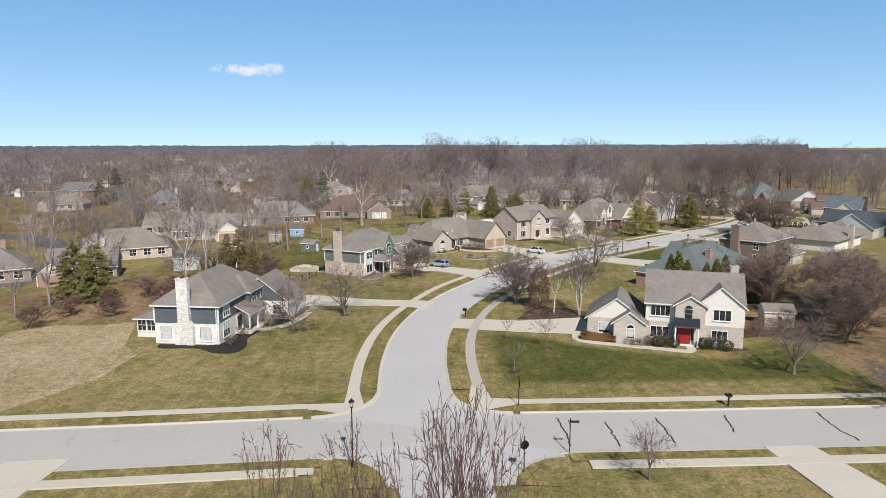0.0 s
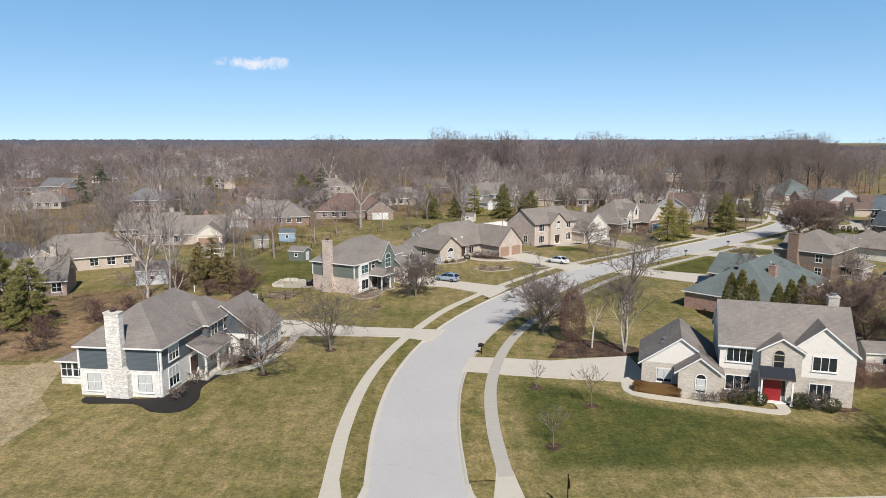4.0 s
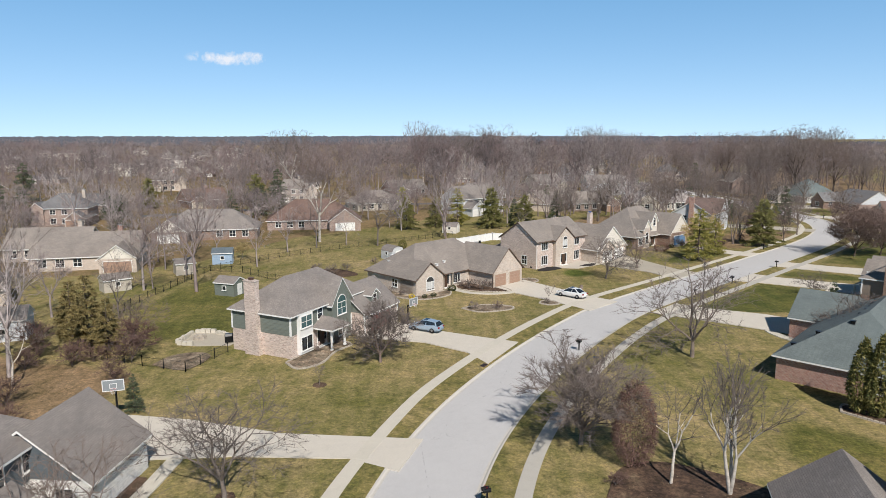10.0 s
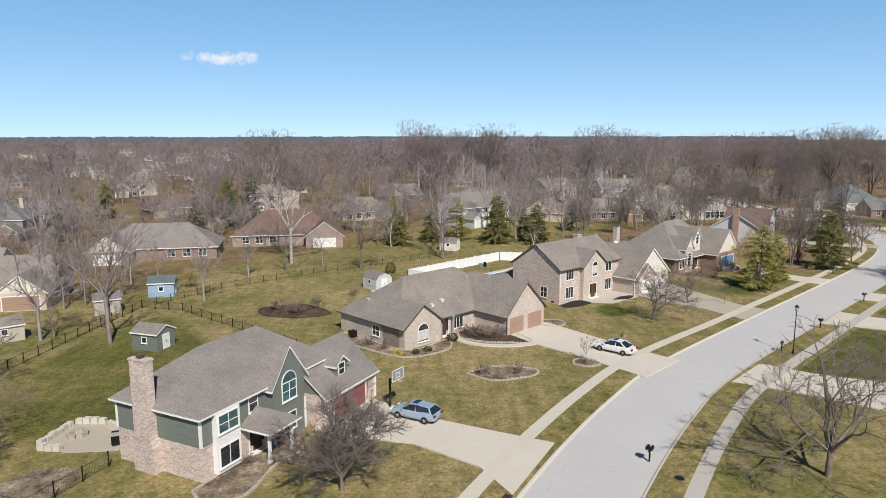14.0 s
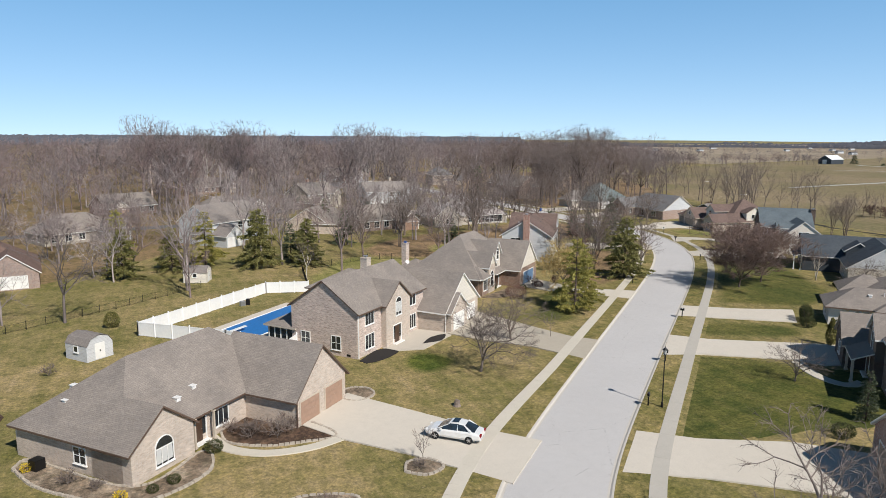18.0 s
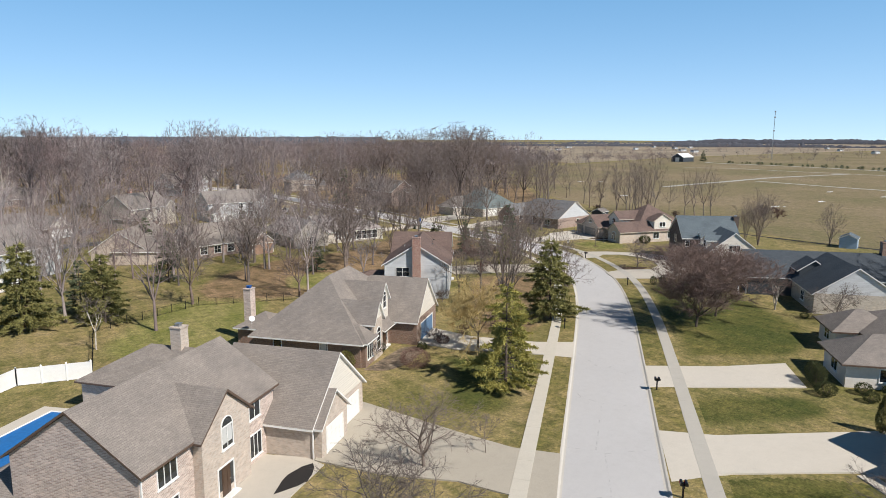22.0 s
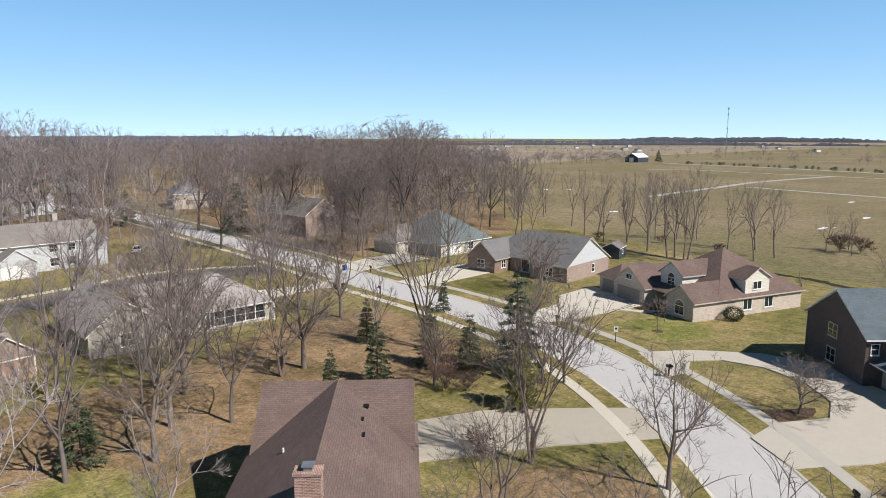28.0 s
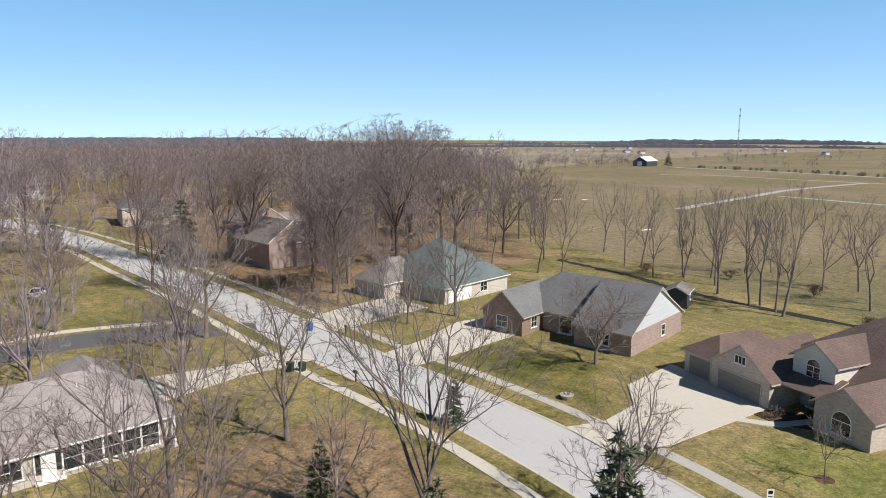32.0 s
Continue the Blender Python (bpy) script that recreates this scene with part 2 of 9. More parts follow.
def shingle(name, c, tone=0.085):
    """Laminated asphalt shingles in staggered courses."""
    k = Nodes(name, 0.93, 0, 0.2)
    uv = k.coord("UV")
    br = k.n("TexBrick", Scale=1.0, Mortar_Size=0.012, Bias=0.0, Brick_Width=0.45, Row_Height=0.145)
    br.offset = 0.37
    br.inputs["Color1"].default_value = (*scaled(c, 1 - tone), 1)
    br.inputs["Color2"].default_value = (*scaled(c, 1 + tone), 1)
    br.inputs["Mortar"].default_value = (*scaled(c, 0.74), 1)
    k.link(uv, br.inputs["Vector"])
    p = k.world()
    big = k.ramp(k.noise(p, 0.35, 5, 0.65), [(0.3, (0.84, 0.84, 0.84)), (0.7, (1.14, 1.13, 1.1))])
    fine = k.ramp(k.noise(p, 9.0, 4, 0.8), [(0.3, (0.78, 0.78, 0.78)), (0.7, (1.2, 1.2, 1.2))])
    k.color(k.mix(1.0, k.mix(1.0, br.outputs["Color"], big, "MULTIPLY"), fine, "MULTIPLY"))
    k.bump(br.outputs["Fac"], 0.5, -0.012)
    return k.m


def brick(name, a, b, mortar, w=0.22, h=0.075, worn=(0.68, 0.66, 0.64)):
    k = Nodes(name, 0.9, 0, 0.25)
    uv = k.coord("UV")
    br = k.n("TexBrick", Scale=1.0, Mortar_Size=0.011, Brick_Width=w, Row_Height=h)
    br.inputs["Color1"].default_value = (*a, 1)
    br.inputs["Color2"].default_value = (*b, 1)
    br.inputs["Mortar"].default_value = (*mortar, 1)
    k.link(uv, br.inputs["Vector"])
    mp = k.n("Mapping")
    mp.inputs["Scale"].default_value = (1.6, 5.0, 1)
    k.link(uv, mp.inputs["Vector"])
    blot = k.ramp(k.noise(mp.outputs["Vector"], 1.0, 5, 0.75), [(0.25, worn), (0.5, (1, 1, 1)), (0.8, (1.3, 1.28, 1.25))])
    stain = k.ramp(k.noise(k.world(), 0.5, 4), [(0.3, (0.88, 0.88, 0.88)), (0.7, (1.08, 1.07, 1.06))])
    k.color(k.mix(1.0, k.mix(1.0, br.outputs["Color"], blot, "MULTIPLY"), stain, "MULTIPLY"))
    k.bump(br.outputs["Fac"], 0.5, -0.008)
    return k.m


def siding(name, c, lap=0.125):
    """Lapped boards: bump tilts each course out, and shade at its lower edge is painted as a dark line."""
    k = Nodes(name, 0.55, 0, 0.35)
    uv = k.coord("UV")
    sep = k.n("SeparateXYZ")
    k.link(uv, sep.inputs[0])
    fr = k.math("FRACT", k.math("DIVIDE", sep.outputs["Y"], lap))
    # lap shade in the colour: the lowest part of each board darkens
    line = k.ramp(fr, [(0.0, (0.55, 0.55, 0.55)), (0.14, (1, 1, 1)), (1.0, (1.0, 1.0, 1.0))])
    mp = k.n("Mapping")
    mp.inputs["Scale"].default_value = (0.3, 6, 1)
    k.link(uv, mp.inputs["Vector"])
    var = k.ramp(k.noise(mp.outputs["Vector"], 1.0, 4), [(0.3, scaled(c, 0.9)), (0.7, scaled(c, 1.08))])
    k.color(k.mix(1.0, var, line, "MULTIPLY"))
    k.bump(fr, 0.8, -0.015)
    return k.m


M["roof_grey"] = shingle("grey_shingles", (0.243, 0.217, 0.202))
M["roof_taupe"] = shingle("taupe_shingles", (0.257, 0.226, 0.204))
M["roof_pale"] = shingle("pale_weathered_shingles", (0.335, 0.300, 0.288))
M["roof_brown"] = shingle("brown_shingles", (0.165, 0.118, 0.104))
M["roof_rust"] = shingle("rust_shingles", (0.175, 0.118, 0.100))
M["roof_teal"] = shingle("grey_green_shingles", (0.150, 0.176, 0.176), 0.07)
M["roof_slate"] = shingle("slate_shingles", (0.125, 0.152, 0.172))
M["roof_smoke"] = shingle("smoky_shingles", (0.185, 0.182, 0.186))
M["roof_dark"] = shingle("charcoal_shingles", (0.075, 0.088, 0.104))
M["brick_wash"] = brick("worn_whitewashed_brick", (0.86, 0.84, 0.80), (0.52, 0.48, 0.43), (0.74, 0.72, 0.68), 0.24, 0.085, (0.66, 0.62, 0.58))
M["brick_white"] = brick("whitewashed_brick", (0.85, 0.83, 0.79), (0.72, 0.70, 0.66), (0.70, 0.68, 0.64), 0.24, 0.085)
M["brick_tan"] = brick("tan_brick", (0.562, 0.466, 0.387), (0.466, 0.376, 0.307), (0.562, 0.519, 0.466))
M["brick_blend"] = brick("tumbled_blend_brick", (0.638, 0.522, 0.462), (0.396, 0.303, 0.264), (0.660, 0.594, 0.528), 0.34, 0.095)
M["brick_red"] = brick("red_brick", (0.40, 0.21, 0.16), (0.25, 0.115, 0.088), (0.50, 0.44, 0.39))
M["brick_dusty"] = brick("dusty_pink_brick", (0.36, 0.255, 0.215), (0.27, 0.18, 0.15), (0.42, 0.37, 0.33))
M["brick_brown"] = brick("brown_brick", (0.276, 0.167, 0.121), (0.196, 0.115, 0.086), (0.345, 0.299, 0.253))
# brown brick darkened to hold the shade of walls turned from the sun
M["brick_shade_dark"] = brick("shade_dark_brick", (0.125, 0.088, 0.072), (0.085, 0.06, 0.052), (0.16, 0.14, 0.125))
M["brick_pale"] = brick("pale_brick", (0.56, 0.50, 0.43), (0.48, 0.42, 0.355), (0.55, 0.52, 0.47))
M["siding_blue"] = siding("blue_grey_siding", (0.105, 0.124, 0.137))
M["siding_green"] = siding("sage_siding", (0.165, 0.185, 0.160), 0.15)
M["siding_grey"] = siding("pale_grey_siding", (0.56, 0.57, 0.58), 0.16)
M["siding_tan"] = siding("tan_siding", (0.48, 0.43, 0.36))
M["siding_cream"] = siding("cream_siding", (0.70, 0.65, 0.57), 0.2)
# siding with the shade of a street front put into its colour
M["siding_brown"] = siding("shade_dark_siding", (0.115, 0.092, 0.076))
# brown siding, toned down further to stand for the shaded front
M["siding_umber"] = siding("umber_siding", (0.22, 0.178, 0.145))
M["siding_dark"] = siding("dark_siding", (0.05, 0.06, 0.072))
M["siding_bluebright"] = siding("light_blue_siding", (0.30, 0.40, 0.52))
M["stucco"] = plain("cream_stucco", (0.74, 0.69, 0.63), 0.85, vary=0.06)
M["trim_white"] = plain("white_trim_paint", (0.78, 0.77, 0.74), 0.5, vary=0.05)
M["trim_tan"] = plain("tan_trim_paint", (0.50, 0.43, 0.35), 0.5, vary=0.06)
M["trim_brown"] = plain("brown_trim", (0.12, 0.08, 0.06), 0.5)
M["door_red"] = plain("red_door_paint", (0.30, 0.02, 0.025), 0.35)
M["door_maroon"] = plain("maroon_garage_paint", (0.24, 0.075, 0.07), 0.5)
M["door_tan"] = plain("tan_garage_paint", (0.36, 0.235, 0.17), 0.5)
M["door_blue"] = plain("blue_garage_paint", (0.11, 0.2, 0.33), 0.5)
M["door_grey"] = plain("grey_garage_paint", (0.22, 0.20, 0.18), 0.5)
M["door_wood"] = plain("dark_wood_door", (0.07, 0.04, 0.025), 0.45)
M["blind"] = plain("window_blind", (0.55, 0.55, 0.53), 0.7, vary=0.05)
M["glass"] = plain("window_glass", (0.018, 0.024, 0.03), 0.04, vary=0.2, spec=0.8)
M["glass_green"] = plain("arched_window_glass", (0.05, 0.11, 0.115), 0.05, vary=0.3, spec=0.8)
M["metal_black"] = plain("black_metal", (0.012, 0.012, 0.013), 0.4, 0.3)
M["metal_grey"] = plain("galvanised_metal", (0.32, 0.33, 0.34), 0.45, 0.6)
M["copper_cap"] = plain("clay_flue_cap", (0.12, 0.07, 0.055), 0.6)
M["metal_roof"] = plain("standing_seam_metal", (0.05, 0.055, 0.07), 0.35, 0.5)
M["vinyl"] = plain("white_vinyl", (0.80, 0.80, 0.79), 0.4, vary=0.04)
M["pool"] = plain("blue_pool_cover", (0.02, 0.15, 0.42), 0.5, vary=0.15)
M["wood_deck"] = plain("weathered_wood", (0.23, 0.17, 0.12), 0.8)
M["stone"] = plain("edging_stone", (0.40, 0.35, 0.29), 0.9, vary=0.25)
M["canvas_white"] = plain("white_plastic", (0.75, 0.74, 0.72), 0.45)
M["plastic_blue"] = plain("blue_plastic", (0.015, 0.09, 0.33), 0.4)
M["plastic_green"] = plain("dark_green_plastic", (0.015, 0.04, 0.03), 0.4)


def bark(name, c, d, twig=False):
    k = Nodes(name, 0.95, 0, 0.15)
    p = k.coord("Object")
    f = k.noise(p, 2.2, 5, 0.7)
    col = k.ramp(f, [(0.3, d), (0.7, c)])
    rnd = k.n("ObjectInfo").outputs["Random"]
    tint = k.ramp(rnd, [(0.0, (0.80, 0.78, 0.76)), (0.35, (1.0, 0.97, 0.94)), (0.7, (1.1, 1.04, 0.98)), (1.0, (1.0, 0.88, 0.84))])
    k.color(k.mix(1.0, col, tint, "MULTIPLY"))
    return k.m


M["bark"] = bark("grey_bark", (0.262, 0.224, 0.200), (0.132, 0.112, 0.100))
M["bark_dark"] = bark("dark_bark", (0.145, 0.117, 0.100), (0.077, 0.063, 0.055))
M["bark_white"] = bark("white_birch_bark", (0.696, 0.660, 0.600), (0.288, 0.264, 0.240))
M["twig"] = bark("grey_twigs", (0.240, 0.204, 0.188), (0.150, 0.127, 0.117))
M["twig_red"] = bark("reddish_twigs", (0.175, 0.118, 0.104), (0.105, 0.072, 0.064))
M["twig_dun"] = bark("dun_twigs", (0.250, 0.187, 0.168), (0.152, 0.114, 0.103))
M["twig_gold"] = bark("golden_twigs", (0.52, 0.42, 0.20), (0.34, 0.27, 0.13))
M["twig_wood"] = bark("woodland_twigs", (0.240, 0.203, 0.190), (0.155, 0.130, 0.121))


def leafy(name, a, b):
    k = Nodes(name, 0.7, 0, 0.25)
    f = k.n("NewGeometry").outputs["Random Per Island"]
    k.color(k.ramp(f, [(0.0, a), (1.0, b)]))
    return k.m


M["needle"] = leafy("pine_needles", (0.125, 0.125, 0.044), (0.31, 0.285, 0.10))
M["needle_gold"] = leafy("yellowish_needles", (0.19, 0.18, 0.046), (0.43, 0.38, 0.105))
M["needle_dark"] = leafy("spruce_needles", (0.058, 0.075, 0.045), (0.155, 0.175, 0.095))
M["arbor"] = leafy("arborvitae_leaf", (0.075, 0.085, 0.024), (0.25, 0.215, 0.07))
M["hedge"] = leafy("brown_hedge_leaf", (0.10, 0.052, 0.018), (0.21, 0.115, 0.04))
M["shrub"] = leafy("green_shrub_leaf", (0.03, 0.04, 0.014), (0.085, 0.09, 0.03))
M["forsythia"] = leafy("yellow_blossom", (0.5, 0.36, 0.02), (0.7, 0.5, 0.03))
M["dry_leaf"] = leafy("dry_brown_leaf", (0.125, 0.070, 0.056), (0.26, 0.155, 0.122))
M["cypress"] = leafy("brownish_cypress_spray", (0.130, 0.105, 0.042), (0.310, 0.240, 0.100))

# ---- mesh helpers ----


class Mesh:
    """Collects polygons with a material slot each, and lays a metre-scaled UV on every face."""

    def __init__(self):
        self.v, self.f, self.k = [], [], []

    def poly(self, pts, k=0):
        i = len(self.v)
        self.v.extend([tuple(p) for p in pts])
        self.f.append(tuple(range(i, i + len(pts))))
        self.k.append(k)

    def box(self, x0, x1, y0, y1, z0, z1, k=0):
        p = [(x, y, z) for z in (z0, z1) for x, y in ((x0, y0), (x1, y0), (x1, y1), (x0, y1))]
        for q in ((0, 3, 2, 1), (4, 5, 6, 7), (0, 1, 5, 4), (1, 2, 6, 5), (2, 3, 7, 6), (3, 0, 4, 7)):
            self.poly([p[i] for i in q], k)

    def prism(self, ring, z0, z1, k=0, top=None):
        """An upright prism over a counter-clockwise outline."""
        n = len(ring)
        lo = [(x, y, z0) for x, y in ring]
        hi = [(x, y, z1) for x, y in (top or ring)]
        self.poly(hi, k)
        for i in range(n):
            j = (i + 1) % n
            self.poly([lo[i], lo[j], hi[j], hi[i]], k)

    def tube(self, a, b, ra, rb, n=6, k=0, cap=True):
        a, b = Vector(a), Vector(b)
        d = (b - a).normalized()
        s = d.orthogonal().normalized()
        t = d.cross(s)
        ra_, rb_ = [], []
        for i in range(n):
            w = 2 * math.pi * i / n
            o = s * math.cos(w) + t * math.sin(w)
            ra_.append(a + o * ra)
            rb_.append(b + o * rb)
        for i in range(n):
            j = (i + 1) % n
            self.poly([ra_[i], ra_[j], rb_[j], rb_[i]], k)
        if cap:
            self.poly(rb_, k)
            self.poly(ra_[::-1], k)

    def data(self, name, mats, smooth=False):
        me = bpy.data.meshes.new(name)
        me.from_pydata(self.v, [], self.f)
        for m in mats:
            me.materials.append(m)
        me.polygons.foreach_set("material_index", self.k)
        uv = me.uv_layers.new(name="UVMap")
        co = np.zeros(len(me.loops) * 2)
        up = Vector((0, 0, 1))
        at = 0
        for p in me.polygons:
            nrm = p.normal
            t = up.cross(nrm)
            t = t.normalized() if t.length > 1e-4 else Vector((1, 0, 0))
            b = nrm.cross(t)
            for vi in p.vertices:
                c = me.vertices[vi].co
                co[at] = c.dot(t)
                co[at + 1] = c.dot(b)
                at += 2
        uv.data.foreach_set("uv", co)
        if smooth:
            me.polygons.foreach_set("use_smooth", [True] * len(me.polygons))
        return me


def part(name, mesh, mats, parent=None, label="", smooth=False):
    """Links a Mesh as one object, under a thing or a part."""
    mats = mats if isinstance(mats, (list, tuple)) else [mats]
    ob = new(name, mesh.data(name, mats, smooth))
    if parent is not None:
        ob.parent = parent
    if label:
        tagged(ob, label)
    return ob


def thing(name, label, category, m=None, group="", kind=""):
    ob = new(name)
    ob.empty_display_size = 0.3
    if m is not None:
        ob.matrix_world = m
    return tagged(ob, label, category, group, kind)


def spline(pts, step=1.5):
    """A smooth line through plan points."""
    p = [Vector(q) for q in pts]
    p = [2 * p[0] - p[1]] + p + [2 * p[-1] - p[-2]]
    out = []
    for i in range(1, len(p) - 2):
        a, b, c, d = p[i - 1:i + 3]
        n = max(1, int((c - b).length / step))
        for j in range(n):
            t = j / n
            out.append(0.5 * ((2 * b) + (c - a) * t + (2 * a - 5 * b + 4 * c - d) * t * t + (3 * b - a - 3 * c + d) * t ** 3))
    out.append(p[-2])
    return out


def offset(line, d):
    """The line shifted to its right by d."""
    out = []
    for i, p in enumerate(line):
        t = (line[min(i + 1, len(line) - 1)] - line[max(i - 1, 0)]).normalized()
        out.append(Vector((p.x + t.y * d, p.y - t.x * d)))
    return out


def ribbon(mesh, line, d0, d1, z0, z1=None, k=0):
    z1 = z0 if z1 is None else z1
    a, b = offset(line, d0), offset(line, d1)
    for i in range(len(line) - 1):
        mesh.poly([(*a[i], z0), (*b[i], z1), (*b[i + 1], z1), (*a[i + 1], z0)], k)


def curved_ribbon(mesh, line, prof, k=0):
    for (d0, z0), (d1, z1) in zip(prof, prof[1:]):
        ribbon(mesh, line, d0, d1, z0, z1, k)


def flat(name, pts, z, mat, label, category, kind="structure", thick=0.1, group=""):
    """A slab of ground cover over a plan outline."""
    mesh = Mesh()
    area = sum(p[0] * q[1] - q[0] * p[1] for p, q in zip(pts, pts[1:] + pts[:1]))
    ring = [tuple(p) for p in (pts if area > 0 else pts[::-1])]
    mesh.prism(ring, z - thick, z)
    ob = part(name, mesh, mat)
    return tagged(ob, label, category, group, kind)

# ---- ground, streets and pavements ----
mesh = Mesh()
N = 12
for i in range(N):
    for j in range(N):
        x0, x1 = -3600 + 600 * i, -3000 + 600 * i
        y0, y1 = -3000 + 600 * j, -2400 + 600 * j
        mesh.poly([(x0, y0, 0), (x1, y0, 0), (x1, y1, 0), (x0, y1, 0)])
ground = tagged(part("ground", mesh, M["lawn"]), "patchy late-winter lawn, straw and olive green", "ground", "", "structure")

MAIN = spline([(34, -70), (16, -10), (5.5, 26), (0.4, 46), (-2.3, 60), (-3.3, 72), (-3.45, 80), (-3.0, 88), (-1.7, 96), (0.4, 104), (3.2, 111.5),
               (7.2, 119.8), (13.2, 130.2), (20.5, 141.0), (28.9, 151.3), (46.6, 168.1), (68.3, 188.2), (84.0, 203.0), (96.0, 215.6),
               (103.8, 226.0), (110.0, 238.0), (113.6, 250.0), (115.1, 262.0), (115.5, 275.0), (114.9, 290.0), (115.2, 308.0),
               (115.4, 330.0), (114.4, 360.0), (113.6, 395.0), (110.0, 430.0), (102.0, 470.0)])
CROSS = spline([(-260, 30), (-120, 46), (-36, 53.7), (-8, 56.5), (7.5, 57.2), (24.5, 57.8), (43, 58.7), (120, 62), (300, 66)], 4)
HALF = 3.45


def stretch(line, y0, y1):
    return [p for p in line if y0 <= p.y <= y1]


def street(name, line, mat, label, z, half=HALF):
    mesh = Mesh()
    curved_ribbon(mesh, line, [(-half, z - 0.02), (-half * 0.5, z), (0, z + 0.012), (half * 0.5, z), (half, z - 0.02)])
    return tagged(part(name, mesh, mat), label, "road", "", "structure")


street("road_main", MAIN, M["road"], "curving pale concrete residential street with hairline cracks", 0.04)
street("road_cross", CROSS, M["cross"], "worn grey cross street with dark filled cracks", 0.046, 4.0)


def kerb_line(name, line, half):
    mesh = Mesh()
    s = 1 if half > 0 else -1
    prof = [(half, 0.022), (half + s * 0.16, 0.03), (half + s * 0.3, 0.105), (half + s * 0.45, 0.12), (half + s * 0.46, 0.0)]
    curved_ribbon(mesh, line, prof if s > 0 else prof[::-1])
    return tagged(part(name, mesh, M["kerb"]), "rolled concrete kerb along the street", "kerb", "", "structure")


MAIN_D = spline([(p.x, p.y) for p in MAIN], 0.4)
CROSS_D = spline([(p.x, p.y) for p in CROSS], 0.6)
MAIN_N = stretch(MAIN_D, 66.7, 480)
kerb_line("kerb_west", MAIN_N, -HALF)
kerb_line("kerb_east", MAIN_N, HALF)
for nm, x0, x1, side in (("kerb_north_west", -250, -12.4, -4.0), ("kerb_north_east", 7, 290, -4.0), ("kerb_south_west", -250, -8, 4.0), ("kerb_south_east", 9, 290, 4.0)):
    kerb_line(nm, [p for p in CROSS_D if x0 <= p.x <= x1], side)


def arc(cx, cy, r, a0, a1, n=12):
    return [(cx + r * math.cos(radians(a0 + (a1 - a0) * i / n)), cy + r * math.sin(radians(a0 + (a1 - a0) * i / n))) for i in range(n + 1)]


# the crossing: one plate with four rounded corners, and a kerb round each
CORNERS = {"north_west": arc(-13.0, 66.7, 6.6, -85, 0), "north_east": arc(6.5, 67.2, 6.0, 180, 272), "south_east": arc(10.4, 47.2, 5.4, 94, 176), "south_west": arc(-9.4, 46.8, 5.6, 4, 86)}
plate = Mesh()
centre = (-1.5, 57.0)
ring = CORNERS["north_west"] + CORNERS["north_east"] + CORNERS["south_east"] + CORNERS["south_west"]
for p, q in zip(ring, ring[1:] + ring[:1]):
    plate.poly([(*centre, 0.055), (*q, 0.03), (*p, 0.03)])
plate.f = [f[::-1] for f in plate.f]
tagged(part("road_crossing", plate, M["road"]), "pale concrete street crossing with rounded corners", "road", "", "structure")
CENTRES = {"north_west": (-13.0, 66.7), "north_east": (6.5, 67.2), "south_east": (10.4, 47.2), "south_west": (-9.4, 46.8)}
for nm, line in CORNERS.items():
    cx, cy = CENTRES[nm]
    mesh = Mesh()
    at = lambda p, k: (cx + (p[0] - cx) * k, cy + (p[1] - cy) * k)
    for p, q in zip(line, line[1:]):
        for k0, z0, k1, z1 in ((1.0, 0.03, 0.95, 0.1), (0.95, 0.1, 0.915, 0.12)):
            mesh.poly([(*at(p, k0), z0), (*at(q, k0), z0), (*at(q, k1), z1), (*at(p, k1), z1)])
    tagged(part("kerb_" + nm + "_corner", mesh, M["kerb"]), "rounded concrete kerb at the street corner", "kerb", "", "structure")
    ramp = Mesh()
    for p, q in zip(line, line[1:]):
        ramp.poly([(*at(p, 0.915), 0.115), (*at(q, 0.915), 0.115), (*at(q, 0.3), 0.115), (*at(p, 0.3), 0.115)])
    tagged(part("verge_" + nm + "_corner", ramp, M["verge"]), "grass corner beside the crossing", "grass verge", "", "structure")


def verge(name, line, d0, d1):
    mesh = Mesh()
    ribbon(mesh, line, d0, d1, 0.112)
    return tagged(part(name, mesh, M["verge"]), "narrow straw-green grass verge between kerb and pavement", "grass verge", "", "structure")


def eased(line, y0, y1, y2, y3, far):
    """The line pushed to its left, easing in and out along the street."""
    out = []
    for p, q in zip(line, offset(line, -1.0)):
        u = max(0.0, min(1.0, (p.y - y0) / (y1 - y0), (y3 - p.y) / (y3 - y2)))
        out.append(p.lerp(q, far * u * u * (3 - 2 * u)))
    return out


WEST = eased(MAIN, 106, 117, 150, 166, 0.5)
verge("verge_west", stretch(MAIN_D, 66.4, 470), -6.25, -(HALF + 0.44))
verge("verge_east", stretch(MAIN_D, 66.9, 470), HALF + 0.44, 6.2)
verge("verge_north_west", [p for p in CROSS_D if -250 < p.x < -12.4], -6.4, -4.44)
verge("verge_north_east", [p for p in CROSS_D if 6.6 < p.x < 290], -6.4, -4.44)
verge("verge_south_west", [p for p in CROSS_D if -250 < p.x < -10], 4.44, 5.9)
verge("verge_south_east", [p for p in CROSS_D if 10 < p.x < 290], 4.44, 5.9)

# pavements of cast slabs, each slab its own piece
slab_box = Mesh()
W2, L2, C2 = 0.61, 0.748, 0.007
slab_box.prism([(-W2, -L2), (W2, -L2), (W2, L2), (-W2, L2)], 0.0, 0.125)
slab_box.prism([(-W2, -L2), (W2, -L2), (W2, L2), (-W2, L2)], 0.125, 0.132, 0,
               [(-W2 + C2, -L2 + C2), (W2 - C2, -L2 + C2), (W2 - C2, L2 - C2), (-W2 + C2, L2 - C2)])
